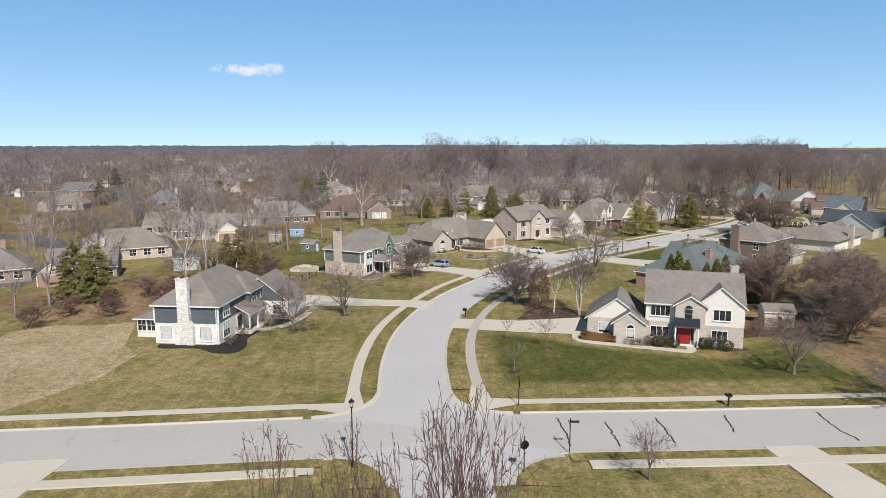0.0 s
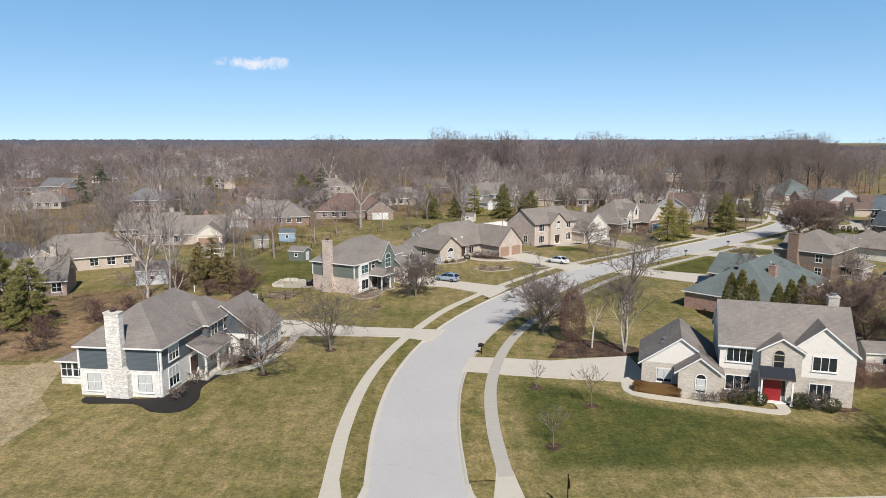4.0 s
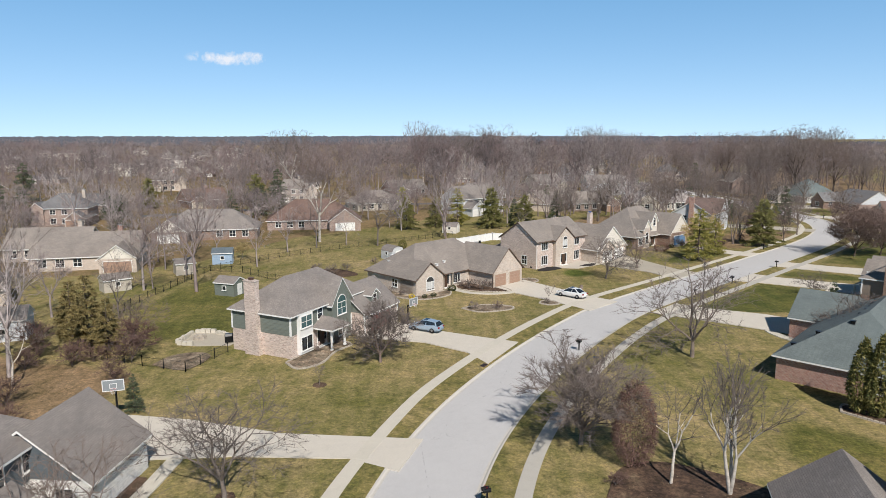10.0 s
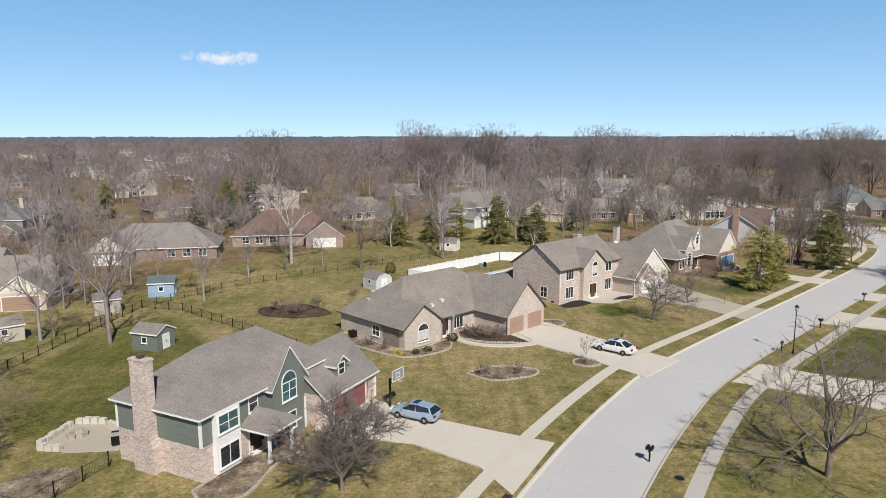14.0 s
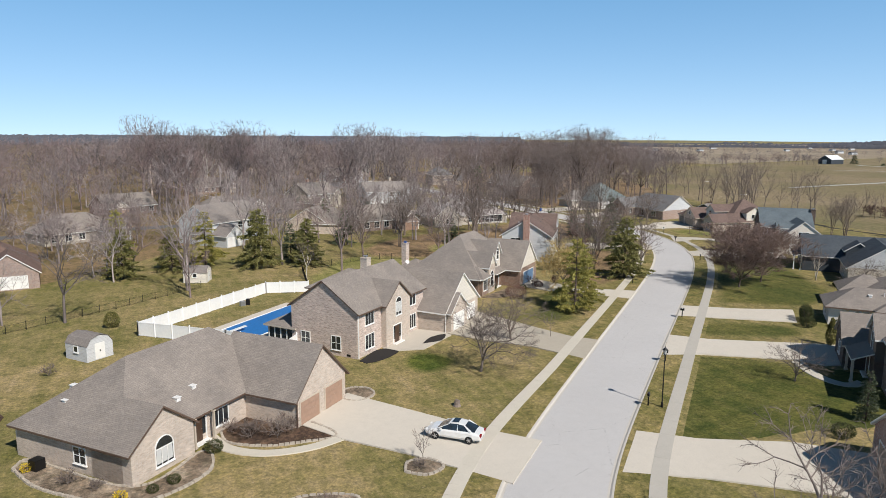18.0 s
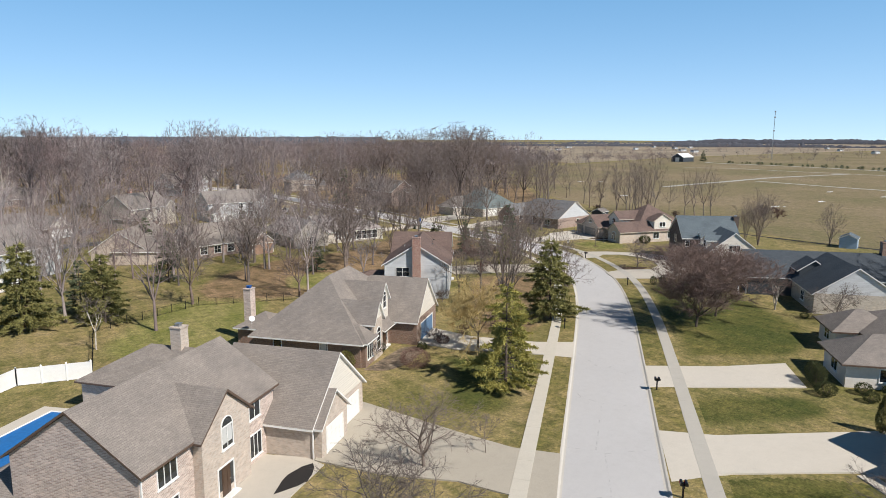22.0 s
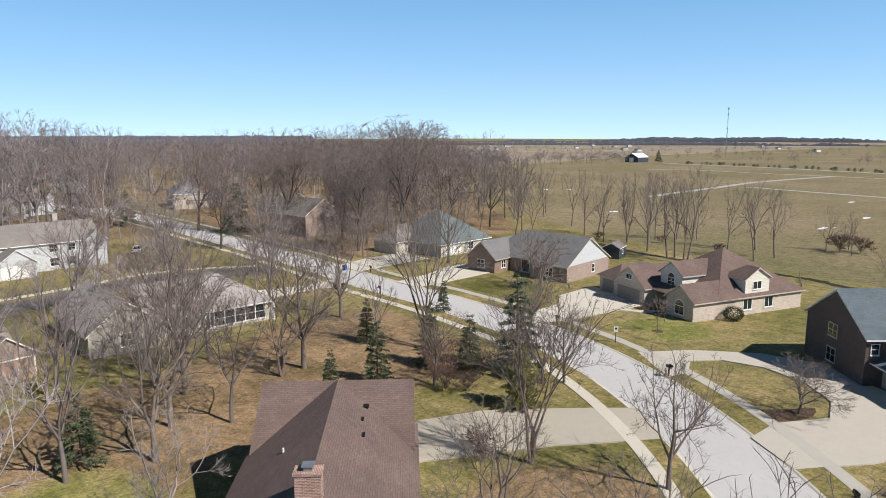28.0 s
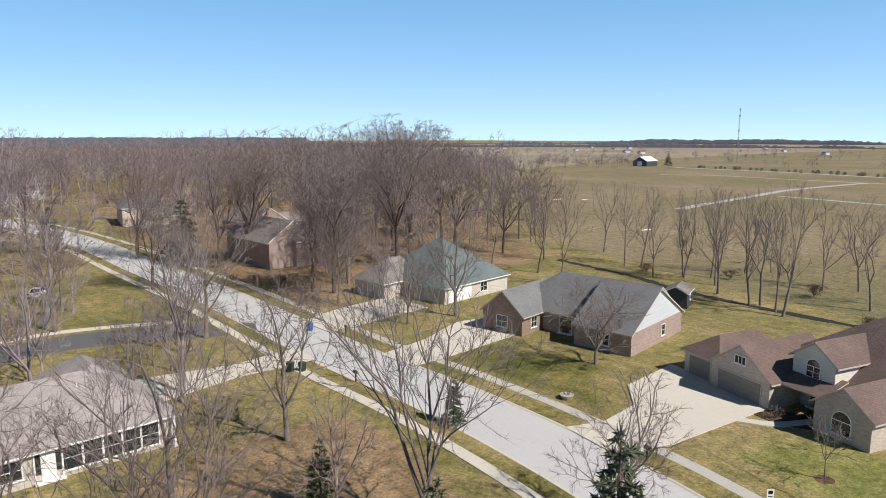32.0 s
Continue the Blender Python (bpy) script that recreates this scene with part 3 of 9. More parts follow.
slab_data = {"walk": slab_box.data("slab", [M["walk"]]), "walk_grey": slab_box.data("slab", [M["walk_grey"]])}


def slabs(name, line, d, near, mat="walk"):
    """A pavement: slabs as pieces where the walk passes close, the far rest as one strip."""
    root = thing(name, "run of cast concrete pavement slabs beside the street", "pavement", None, "", "structure")
    path = offset(line, d)
    base = Mesh()
    ribbon(base, line, d - 0.58, d + 0.58, 0.105)
    part("slab_bed", base, M["kerb"], root)
    far = Mesh()
    run, last, first = 0.0, path[0], True
    for a, b in zip(path, path[1:]):
        seg = (b - a).length
        while run + seg >= 1.5:
            k = (1.5 - run) / seg
            p = a.lerp(b, k)
            mid = (last + p) / 2
            dirn = (p - last).normalized()
            if near(mid):
                ob = new("slab", slab_data[mat])
                ob.parent = root
                ob.matrix_local = Matrix.Translation((mid.x, mid.y, random.uniform(-0.006, 0.006))) @ Matrix.Rotation(math.atan2(dirn.y, dirn.x) - math.pi / 2, 4, "Z")
            else:
                s = Vector((dirn.y, -dirn.x)) * W2
                q = [last + dirn * 0.012 - s, last + dirn * 0.012 + s, p + s, p - s]
                far.poly([(v.x, v.y, 0.13) for v in q])
            last = p
            a, seg, run = p, (b - p).length, 0.0
        run += seg
    if far.f:
        tagged(part("far_slabs", far, M[mat], root), kind="stuff")
    return root


slabs("pavement_west", stretch(WEST, 65.4, 470), -6.35, lambda p: p.y < 262)
slabs("pavement_east", stretch(MAIN, 67.0, 470), 6.8, lambda p: p.y < 282, "walk_grey")
slabs("pavement_north_west", [p for p in CROSS_D if -250 < p.x < -11.6], -7.0, lambda p: p.x > -46)
slabs("pavement_north_east", [p for p in CROSS_D if 6.4 < p.x < 290], -7.0, lambda p: p.x < 48)
slabs("pavement_south_west", [p for p in CROSS if -250 < p.x < -8], 6.5, lambda p: p.x > -36)
slabs("pavement_south_east", [p for p in CROSS if 9 < p.x < 290], 6.5, lambda p: p.x < 42)

for name, line, prof in (("lawn_edge_west", stretch(WEST, 67.0, 470), [(-7.6, 0.012), (-7.15, 0.05), (-6.9, 0.085)]), ("lawn_edge_east", stretch(MAIN, 69.5, 470), [(7.36, 0.085), (7.6, 0.05), (8.05, 0.012)])):
    bank = Mesh()
    curved_ribbon(bank, line, prof)
    tagged(part(name, bank, M["lawn"]), "grass rising gently to the edge of the pavement", "lawn", "", "structure")


flat("corner_apron_west", [(-9.99, 67.6), (-9.85, 63.85), (-13.2, 63.6), (-13.2, 62.4)] + arc(-13.0, 66.7, 6.05, -62, -32, 6) + [(-8.77, 67.6)], 0.127, M["walk"], "pale concrete pavement corner sloping to the kerb", "pavement", "structure", 0.1)
flat("corner_apron_east", [(2.55, 65.0), (3.06, 69.4), (4.28, 69.4), (4.8, 65.2), (7.6, 64.85), (7.6, 63.65)] + arc(6.5, 67.2, 5.5, 247, 226, 6), 0.127, M["walk"], "pale concrete pavement corner sloping to the kerb", "pavement", "structure", 0.1)


def drive(name, pts, label, mat="drive", z=0.1225):
    return flat(name, pts, z, M[mat], label, "driveway", "structure", 0.115)


drive("driveway_1", [(-2.9, 102.6), (-1.1, 108.0), (-6.2, 108.6), (-13, 109.4), (-21.6, 112.4), (-29.5, 114.0), (-29.8, 105.5), (-22.7, 105.0), (-16, 105.4), (-7, 104.8)], "pale concrete driveway beside the white brick house")
drive("driveway_2", [(0.8, 91.6), (1.9, 96.6), (5.0, 96.4), (11.1, 95.4), (15.5, 96.3), (20.6, 97.2), (20.8, 88.4), (12, 89.6), (4.6, 91.0)], "pale concrete driveway to a side garage")
drive("driveway_3", [(6.0, 126.4), (10.5, 134.3), (6.0, 136.6), (0.5, 139.6), (-5.4, 144.6), (-9.6, 137.6), (-6.0, 136.0), (-1.0, 134.6), (4.0, 130.6)], "wide pale driveway with a basketball hoop")
drive("driveway_4", [(22.7, 149.0), (28.2, 154.2), (24.6, 158.2), (16.2, 170.2), (10.2, 165.4), (13.3, 160.6), (17.5, 156.0)], "pale concrete driveway with a parked white sedan")
drive("driveway_5", [(43.35, 170.2), (48.95, 175.55), (46.6, 178.4), (44.7, 183.2), (41.1, 193.6), (32.9, 185.2), (36.0, 180.6), (40.0, 176.6)], "older tan driveway before white garage doors", "drive_old")
drive("driveway_6", [(66.2, 191.35), (70.45, 195.4), (66.8, 198.0), (61.9, 204.0), (59.7, 210.6), (54.6, 206.2), (57.4, 201.0), (62.6, 196.2)], "pale concrete driveway before a blue garage door")
drive("driveway_7", [(36.6, 152.8), (31.0, 147.4), (36.0, 144.4), (42.6, 139.2), (47, 135.6), (53, 140.4), (47.0, 146.2), (40.4, 149.6)], "pale concrete driveway beside the grey-green roofed house", "drive")
drive("driveway_8", [(58.6, 174.0), (52.4, 168.0), (57.0, 166.3), (64.8, 161.2), (66.4, 158.4), (71.4, 156.6), (76.4, 162.0), (71.6, 164.8), (61.8, 170.7)], "wide pale driveway to a dark house")
drive("driveway_9", [(70.6, 185.2), (66.0, 180.8), (72.2, 176.6), (78.6, 172.2), (83.8, 177.2), (77, 180.6)], "pale driveway to a low hipped house")
drive("driveway_10", [(117.2, 240.8), (112.6, 234.2), (115.4, 233.6), (119.0, 235.4), (121.8, 233.4), (123.0, 229.2), (121.7, 224.6), (118.4, 221.0), (114.4, 219.6), (109.6, 222.2), (105.4, 222.2), (102.6, 217.6), (108.0, 214.2), (113.8, 211.8), (118.5, 208.0), (122.6, 212.6), (126.0, 220.6), (128.8, 226.0), (127.4, 231.6), (122.5, 237.4)], "curved concrete drive round a lawn island", "drive_mid")
drive("driveway_11", [(117.9, 255.8), (118.9, 262.2), (122.4, 260.8), (127.6, 261.2), (131.6, 264.6), (140.6, 265.2), (137.4, 252.6), (130, 253.6), (122, 254.6)], "bright wide concrete driveway before two garage doors")
drive("driveway_12", [(118.6, 282.8), (118.2, 288.6), (126, 290.0), (134, 293.4), (141.5, 291.6), (136.6, 284.2), (127, 283.4)], "grey concrete driveway beside a brick ranch house")
drive("driveway_13", [(118.4, 299.8), (118.2, 307.2), (126, 310.0), (136, 311.0), (136, 302.0), (128.6, 301.6)], "grey concrete driveway to a house with a green roof")
drive("driveway_14", [(111.6, 291.8), (111.7, 297.2), (104, 296.2), (93, 298.6), (93, 290.4), (103, 292.4)], "grey concrete driveway to a long ranch house")
drive("driveway_15", [(103.6, 231.6), (99.8, 226.6), (92.0, 231.6), (82.0, 236.4), (84.5, 243.0), (92.4, 240.2), (98.5, 235.8)], "old concrete driveway under bare trees", "drive_old")
drive("driveway_16", [(-30.5, 52.0), (-35.5, 51.4), (-40, 36.0), (-32.0, 36.0)], "concrete driveway of a corner lot")
drive("driveway_17", [(27.2, 54.0), (31.4, 54.2), (34.0, 44.0), (36.0, 34.0), (25.5, 34.0), (28.4, 45.0)], "pale concrete driveway across the street")


def path(name, pts, w, label, mat="walk", z=0.09):
    mesh = Mesh()
    line = spline(pts, 0.7)
    ribbon(mesh, line, -w / 2, w / 2, z)
    ribbon(mesh, line, w / 2, w / 2 + 0.01, z, 0)
    ribbon(mesh, line, -w / 2 - 0.01, -w / 2, 0, z)
    return tagged(part(name, mesh, M[mat]), label, "garden path", "", "structure")


path("path_1", [(-20.4, 105.0), (-21.0, 98.5), (-22.4, 93.6), (-25.2, 91.2), (-26.6, 91.4)], 1.2, "concrete front walk curving to the porch")
path("path_2", [(18.0, 88.6), (18.0, 85.6), (22.4, 83.6), (26.4, 82.2), (30.6, 80.9), (31.4, 83.6)], 1.1, "concrete front walk along a clipped hedge")
path("path_3", [(13.2, 161.0), (10.4, 160.2), (7.0, 160.6), (4.4, 162.6), (3.2, 165.8)], 1.0, "curved concrete walk round a mulch bed")
path("path_4", [(45.0, 145.4), (46.0, 141.6), (43.6, 138.4), (44.4, 134.6), (46.6, 133.0)], 1.3, "curved concrete walk to a front door")
path("path_6", [(64.8, 160.8), (62.8, 156.4), (63.2, 153.6), (65.4, 153.4)], 1.2, "shaded concrete walk to a front porch")
path("path_7", [(58, 314.6), (74, 318.4), (88, 322.8), (97.6, 321.2), (106.6, 317.2)], 1.3, "pavement along the dark side street")
path("path_5", [(131.6, 254.0), (133.4, 250.8), (137.0, 248.6)], 1.0, "concrete front walk beside a garage")
flat("patio", [(23.7, 182.4), (25.0, 180.8), (28.0, 180.2), (33.2, 184.2), (32.6, 186.0), (29.4, 189.0), (27.0, 187.0)], 0.10, M["drive_mid"], "pale concrete entry court", "patio")

# far land to the east: mown field, bare acres, lanes
flat("field", [(172, 205), (330, 120), (1300, 200), (1500, 700), (700, 640), (420, 560), (250, 420), (200, 330), (182, 280)], 0.012, M["field"], "broad mown field, ochre and olive", "field", "structure", 0.01)
flat("bare_acres", [(470, 590), (720, 660), (1500, 720), (2600, 700), (2600, 1900), (900, 1900), (560, 1000)], 0.03, M["acres"], "pale bare farmland", "farmland", "structure", 0.01)
flat("wood_floor", [(-900, 150), (-130, 170), (-62, 176), (-46, 190), (-33, 222), (-8, 246), (20, 290), (50, 352), (84, 370), (116, 372), (118, 420), (150, 565), (300, 620), (470, 590), (560, 1000), (900, 1900), (-1900, 1900)], 0.008, M["leaf_floor"], "brown leaf litter and dormant turf under the woods", "woodland floor", "structure", 0.006)
flat("tan_strip", [(-43, 61.6), (-40.6, 66.4), (-38.0, 72.0), (-37.6, 80.0), (-41.0, 84.0), (-44.5, 95), (-50, 98), (-60, 90), (-56, 76), (-52, 62)], 0.012, M["straw"], "strip of pale reseeded turf covered in straw", "turf", "structure", 0.01)
for pts, w in (([(290, 352), (311, 355), (356, 359), (402, 364), (445, 362), (489, 358)], 4.0), ([(369, 352), (364, 329), (359, 305), (356, 283), (352, 240)], 3.4),
               ([(478, 478), (487, 465), (497, 449), (491, 403), (489, 357), (486, 310)], 2.6), ([(590, 535), (581, 515), (574, 446), (558, 384), (543, 344), (515, 270)], 5.0)):
    mesh = Mesh()
    ribbon(mesh, spline(pts, 8), -w / 2, w / 2, 0.05)
    tagged(part("field_lane", mesh, M["path"]), "pale gravel lane across the field", "lane", "", "structure")

# flat near-black strip standing in for the shadow line of a ditch
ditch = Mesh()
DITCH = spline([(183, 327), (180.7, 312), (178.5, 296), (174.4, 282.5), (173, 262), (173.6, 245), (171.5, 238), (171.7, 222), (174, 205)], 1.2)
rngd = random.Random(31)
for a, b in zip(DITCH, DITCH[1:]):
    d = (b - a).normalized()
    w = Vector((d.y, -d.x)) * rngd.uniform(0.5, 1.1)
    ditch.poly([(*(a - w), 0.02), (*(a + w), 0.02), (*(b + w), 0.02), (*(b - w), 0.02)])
tagged(part("ditch", ditch, M["mulch_dark"]), "flat dark strip painted for a shadow line along the field edge", "ditch", "", "structure")

# dark sealed cracks across the worn street
for pts in ([(14.9, 59.2), (15.1, 56.7), (15.1, 54.2)], [(19.8, 60.2), (20.0, 57.1), (20.0, 54.6)], [(35.7, 61.3), (35.6, 58.0), (36.0, 55.2)], [(10.6, 60.3), (10.9, 57.1), (10.9, 54.2)], [(26.6, 60.8), (26.0, 57.0)]):
    rngc = random.Random(int(pts[0][0] * 10))
    line = [p + Vector((rngc.gauss(0, 0.07), rngc.gauss(0, 0.07))) for p in spline(pts, 0.35)]
    mesh = Mesh()
    ribbon(mesh, line, -0.07, 0.07, 0.072)
    tagged(part("sealed_crack", mesh, M["tar"]), "dark sealed crack across worn concrete", "crack", "", "structure")

# ---- houses ----


def turned(o, phi, z=0.0):
    return Matrix.Translation((o[0], o[1], z)) @ Matrix.Rotation(radians(phi), 4, "Z")


def roof_faces(a0, a1, b0, b1, ez, slope, kind, hips):
    """Top polygons of a roof over a rectangle; 'a' or 'b' names the ridge's direction."""
    if kind == "a":
        half = (b1 - b0) / 2
        m, rz = (b0 + b1) / 2, ez + slope * half
        h0 = min(half, (a1 - a0) / 2) if hips[0] else 0
        h1 = min(half, (a1 - a0) / 2) if hips[1] else 0
        p, q = (a0 + h0, m, rz), (a1 - h1, m, rz)
        c = [(a0, b0, ez), (a1, b0, ez), (a1, b1, ez), (a0, b1, ez)]
        faces = [[c[0], c[1], q, p], [c[2], c[3], p, q]]
        if hips[0]:
            faces.append([c[3], c[0], p])
        if hips[1]:
            faces.append([c[1], c[2], q])
        return faces
    swapped = roof_faces(b0, b1, a0, a1, ez, slope, "a", hips)
    return [[(y, x, z) for x, y, z in f][::-1] for f in swapped]


def roof_mesh(faces, thick=0.17):
    mesh = Mesh()
    edges = {}
    key = lambda p: tuple(round(v, 3) for v in p)
    for f in faces:
        mesh.poly(f, 0)
        for p, q in zip(f, f[1:] + f[:1]):
            edges[(key(p), key(q))] = (p, q)
    low = lambda p: (p[0], p[1], p[2] - thick)
    for (kp, kq), (p, q) in edges.items():
        if (kq, kp) not in edges:
            mesh.poly([low(p), low(q), q, p], 1)
    for f in faces:
        mesh.poly([low(p) for p in f][::-1], 1)
    return mesh


def wing(h, a0, a1, b0, b1, eave, slope, kind="a", hips=(1, 1), wall="brick_tan", upper=None, split=2.7, gable=None, roof="roof_grey",
         trim="trim_white", over=0.4, z0=0.0, rake=0.25):
    """One block of a house: walls (two-tone if asked), gables and a roof with overhang and fascia."""
    mesh = Mesh()
    zs = [z0, min(split, eave), eave] if upper else [z0, eave]
    for lo, hi, mat in zip(zs, zs[1:], [wall, upper]):
        if hi - lo < 0.05:
            continue
        mesh = Mesh()
        out = 0.025 if (upper and mat == upper) else 0.0
        c = [(a0 - out, b0 - out), (a1 + out, b0 - out), (a1 + out, b1 + out), (a0 - out, b1 + out)]
        for i in range(4):
            p, q = c[i], c[(i + 1) % 4]
            mesh.poly([(*p, lo), (*q, lo), (*q, hi), (*p, hi)])
        if out:
            mesh.poly([(*p, lo) for p in c][::-1])
        part("wall", mesh, M[mat], h)
    half = (b1 - b0) / 2 if kind == "a" else (a1 - a0) / 2
    top = eave + slope * half - 0.06
    m = (b0 + b1) / 2 if kind == "a" else (a0 + a1) / 2
    ends = {"a": ([(a0, b1, eave), (a0, b0, eave), (a0, m, top)], [(a1, b0, eave), (a1, b1, eave), (a1, m, top)]),
            "b": ([(a0, b0, eave), (a1, b0, eave), (m, b0, top)], [(a1, b1, eave), (a0, b1, eave), (m, b1, top)])}[kind]
    for hip, tri in zip(hips, ends):
        if not hip:
            g = Mesh()
            g.poly(tri)
            part("gable", g, M[gable or upper or wall], h)
    oa = [over if (kind == "b" or hips[i]) else rake for i in (0, 1)]
    ob = [over if (kind == "a" or hips[i]) else rake for i in (0, 1)]
    faces = roof_faces(a0 - oa[0], a1 + oa[1], b0 - ob[0], b1 + ob[1], eave - slope * over + 0.14, slope, kind, hips)
    return part("roof", roof_mesh(faces), [M[roof], M[trim]], h)


def lean_to(h, a0, a1, b0, b1, z_out, z_in, side="f", roof="roof_grey", trim="trim_white"):
    """A single-slope roof: side tells which edge is the low one (f: b0, k: b1, n: a0, x: a1)."""
    c = {"f": (z_out, z_out, z_in, z_in), "k": (z_in, z_in, z_out, z_out), "n": (z_out, z_in, z_in, z_out), "x": (z_in, z_out, z_out, z_in)}[side]
    f = [(a0, b0, c[0]), (a1, b0, c[1]), (a1, b1, c[2]), (a0, b1, c[3])]
    return part("porch_roof", roof_mesh([f], 0.14), [M[roof], M[trim]], h)


def on_wall(side, at):
    """Matrix from wall axes (along, out, up) to the house: f and k face -b and +b, n and x face -a and +a."""
    if side == "f":
        return Matrix(((1, 0, 0, 0), (0, -1, 0, at), (0, 0, 1, 0), (0, 0, 0, 1)))
    if side == "k":
        return Matrix(((1, 0, 0, 0), (0, 1, 0, at), (0, 0, 1, 0), (0, 0, 0, 1)))
    if side == "n":
        return Matrix(((0, -1, 0, at), (1, 0, 0, 0), (0, 0, 1, 0), (0, 0, 0, 1)))
    return Matrix(((0, 1, 0, at), (1, 0, 0, 0), (0, 0, 1, 0), (0, 0, 0, 1)))


def place(mesh, m):
    mesh.v = [tuple(m @ Vector(p)) for p in mesh.v]
    if m.to_3x3().determinant() < 0:
        mesh.f = [f[::-1] for f in mesh.f]
    return mesh


def window(h, side, at, u, z, w, hgt, nx=2, nz=2, arch=False, frame_mat="trim_white", glass="glass", blind=0.0, name="window", sill=True):
    """A window on a wall: casing, bars and sill in one part, panes beneath it."""
    m = on_wall(side, at)
    fr = Mesh()
    t, d = 0.085, 0.06
    x0, x1, z0, z1 = u - w / 2, u + w / 2, z, z + hgt
    fr.box(x0 - t, x0, 0.0, d, z0 - t, z1 + (0 if arch else t))
    fr.box(x1, x1 + t, 0.0, d, z0 - t, z1 + (0 if arch else t))
    fr.box(x0, x1, 0.0, d, z0 - t, z0)
    if not arch:
        fr.box(x0, x1, 0.0, d, z1, z1 + t)
    if sill:
        fr.box(x0 - t - 0.05, x1 + t + 0.05, 0.0, d + 0.06, z0 - t - 0.06, z0 - t)
    for i in range(1, nx):
        x = x0 + w * i / nx
        fr.box(x - 0.03, x + 0.03, 0.0, d - 0.01, z0, z1)
    for j in range(1, nz):
        zz = z0 + hgt * j / nz
        fr.box(x0, x1, 0.0, d - 0.015, zz - 0.025, zz + 0.025)
    pane = Mesh()
    if arch:
        r = w / 2
        ring = [(u + r * math.cos(math.pi * i / 12), z1 + r * math.sin(math.pi * i / 12)) for i in range(13)]
        big = [(u + (r + t) * math.cos(math.pi * i / 12), z1 + (r + t) * math.sin(math.pi * i / 12)) for i in range(13)]
        for i in range(12):
            p, q, s, o = ring[i], ring[i + 1], big[i + 1], big[i]
            fr.poly([(p[0], d, p[1]), (q[0], d, q[1]), (s[0], d, s[1]), (o[0], d, o[1])])
            fr.poly([(o[0], d, o[1]), (s[0], d, s[1]), (s[0], 0, s[1]), (o[0], 0, o[1])])
        fr.box(x0, x1, 0, d - 0.01, z1 - 0.04, z1 + 0.04)
        pane.poly([(p[0], 0.03, p[1]) for p in ring] )
    ob = part(name, place(fr, m), M[frame_mat], h)
    pane.poly([(x1, 0.025, z0), (x0, 0.025, z0), (x0, 0.025, z1), (x1, 0.025, z1)])
    part("pane", place(pane, m), M[glass], ob)
    if blind > 0:
        zb = z1 - hgt * blind
        rows = max(2, int((z1 - zb) / 0.12))
        step = (z1 - zb) / rows
        for i in range(nx):
            bl = Mesh()
            xa, xb = x0 + w * i / nx + 0.05, x0 + w * (i + 1) / nx - 0.05
            for j in range(rows):
                za = zb + step * j
                bl.poly([(xb, 0.028, za + 0.01), (xa, 0.028, za + 0.01), (xa, 0.034, za + step), (xb, 0.034, za + step)])
                if j < rows - 1:
                    bl.poly([(xb, 0.034, za + step), (xa, 0.034, za + step), (xa, 0.028, za + step + 0.01), (xb, 0.028, za + step + 0.01)])
            part("blind", place(bl, m), M["blind"], ob, "pale closed blind")
    return ob


def garage_door(h, side, at, u, w, mat, hgt=2.15, trim="trim_white", rows=4, cols=4):
    m = on_wall(side, at)
    fr = Mesh()
    fr.box(u - w / 2 - 0.13, u - w / 2, 0, 0.05, 0.12, hgt + 0.13)
    fr.box(u + w / 2, u + w / 2 + 0.13, 0, 0.05, 0.12, hgt + 0.13)
    fr.box(u - w / 2, u + w / 2, 0, 0.05, hgt, hgt + 0.13)
    door = part("garage_door", place(fr, m), M[trim], h)
    for j in range(rows):
        p = Mesh()
        z0, z1 = 0.13 + (hgt - 0.13) * j / rows, 0.13 + (hgt - 0.13) * (j + 1) / rows
        p.box(u - w / 2, u + w / 2, 0, 0.022, z0 + 0.01, z1 - 0.01)
        for i in range(cols):
            c0, c1 = u - w / 2 + w * i / cols + 0.09, u - w / 2 + w * (i + 1) / cols - 0.09
            p.box(c0, c1, 0.022, 0.034, z0 + 0.09, z1 - 0.09)
        part("door_section", place(p, m), M[mat], door)
    return door


def front_door(h, side, at, u, mat, w=0.95, hgt=2.1, z0=0.2, lights=True):
    m = on_wall(side, at)
    fr = Mesh()
    e = w / 2 + (0.38 if lights else 0.0)
    for x in (-e - 0.1, e):
        fr.box(u + x, u + x + 0.1, 0, 0.07, z0, z0 + hgt + 0.1)
    fr.box(u - e, u + e, 0, 0.07, z0 + hgt, z0 + hgt + 0.1)
    fr.box(u - e - 0.15, u + e + 0.15, 0, 0.5, z0 - 0.14, z0)
    ob = part("front_door", place(fr, m), M["trim_white"], h)
    leaf = Mesh()
    leaf.box(u - w / 2, u + w / 2, 0, 0.04, z0, z0 + hgt)
    for i in (-1, 1):
        for za, zb in ((0.15, 0.75), (0.9, 1.9)):
            leaf.box(u + i * w / 4 - 0.15, u + i * w / 4 + 0.15, 0.04, 0.055, z0 + za, z0 + zb)
    part("door_leaf", place(leaf, m), M[mat], ob)
    if lights:
        for i in (-1, 1):
            s = Mesh()
            x = u + i * (w / 2 + 0.19)
            s.box(x - 0.16, x + 0.16, 0, 0.03, z0 + 0.5, z0 + hgt)
            part("sidelight", place(s, m), M["glass"], ob)
    knob = Mesh()
    knob.tube((u + w * 0.38, 0.04, z0 + 1.0), (u + w * 0.38, 0.11, z0 + 1.0), 0.03, 0.035, 6)
    part("door_knob", place(knob, m), M["metal_grey"], ob)
    return ob


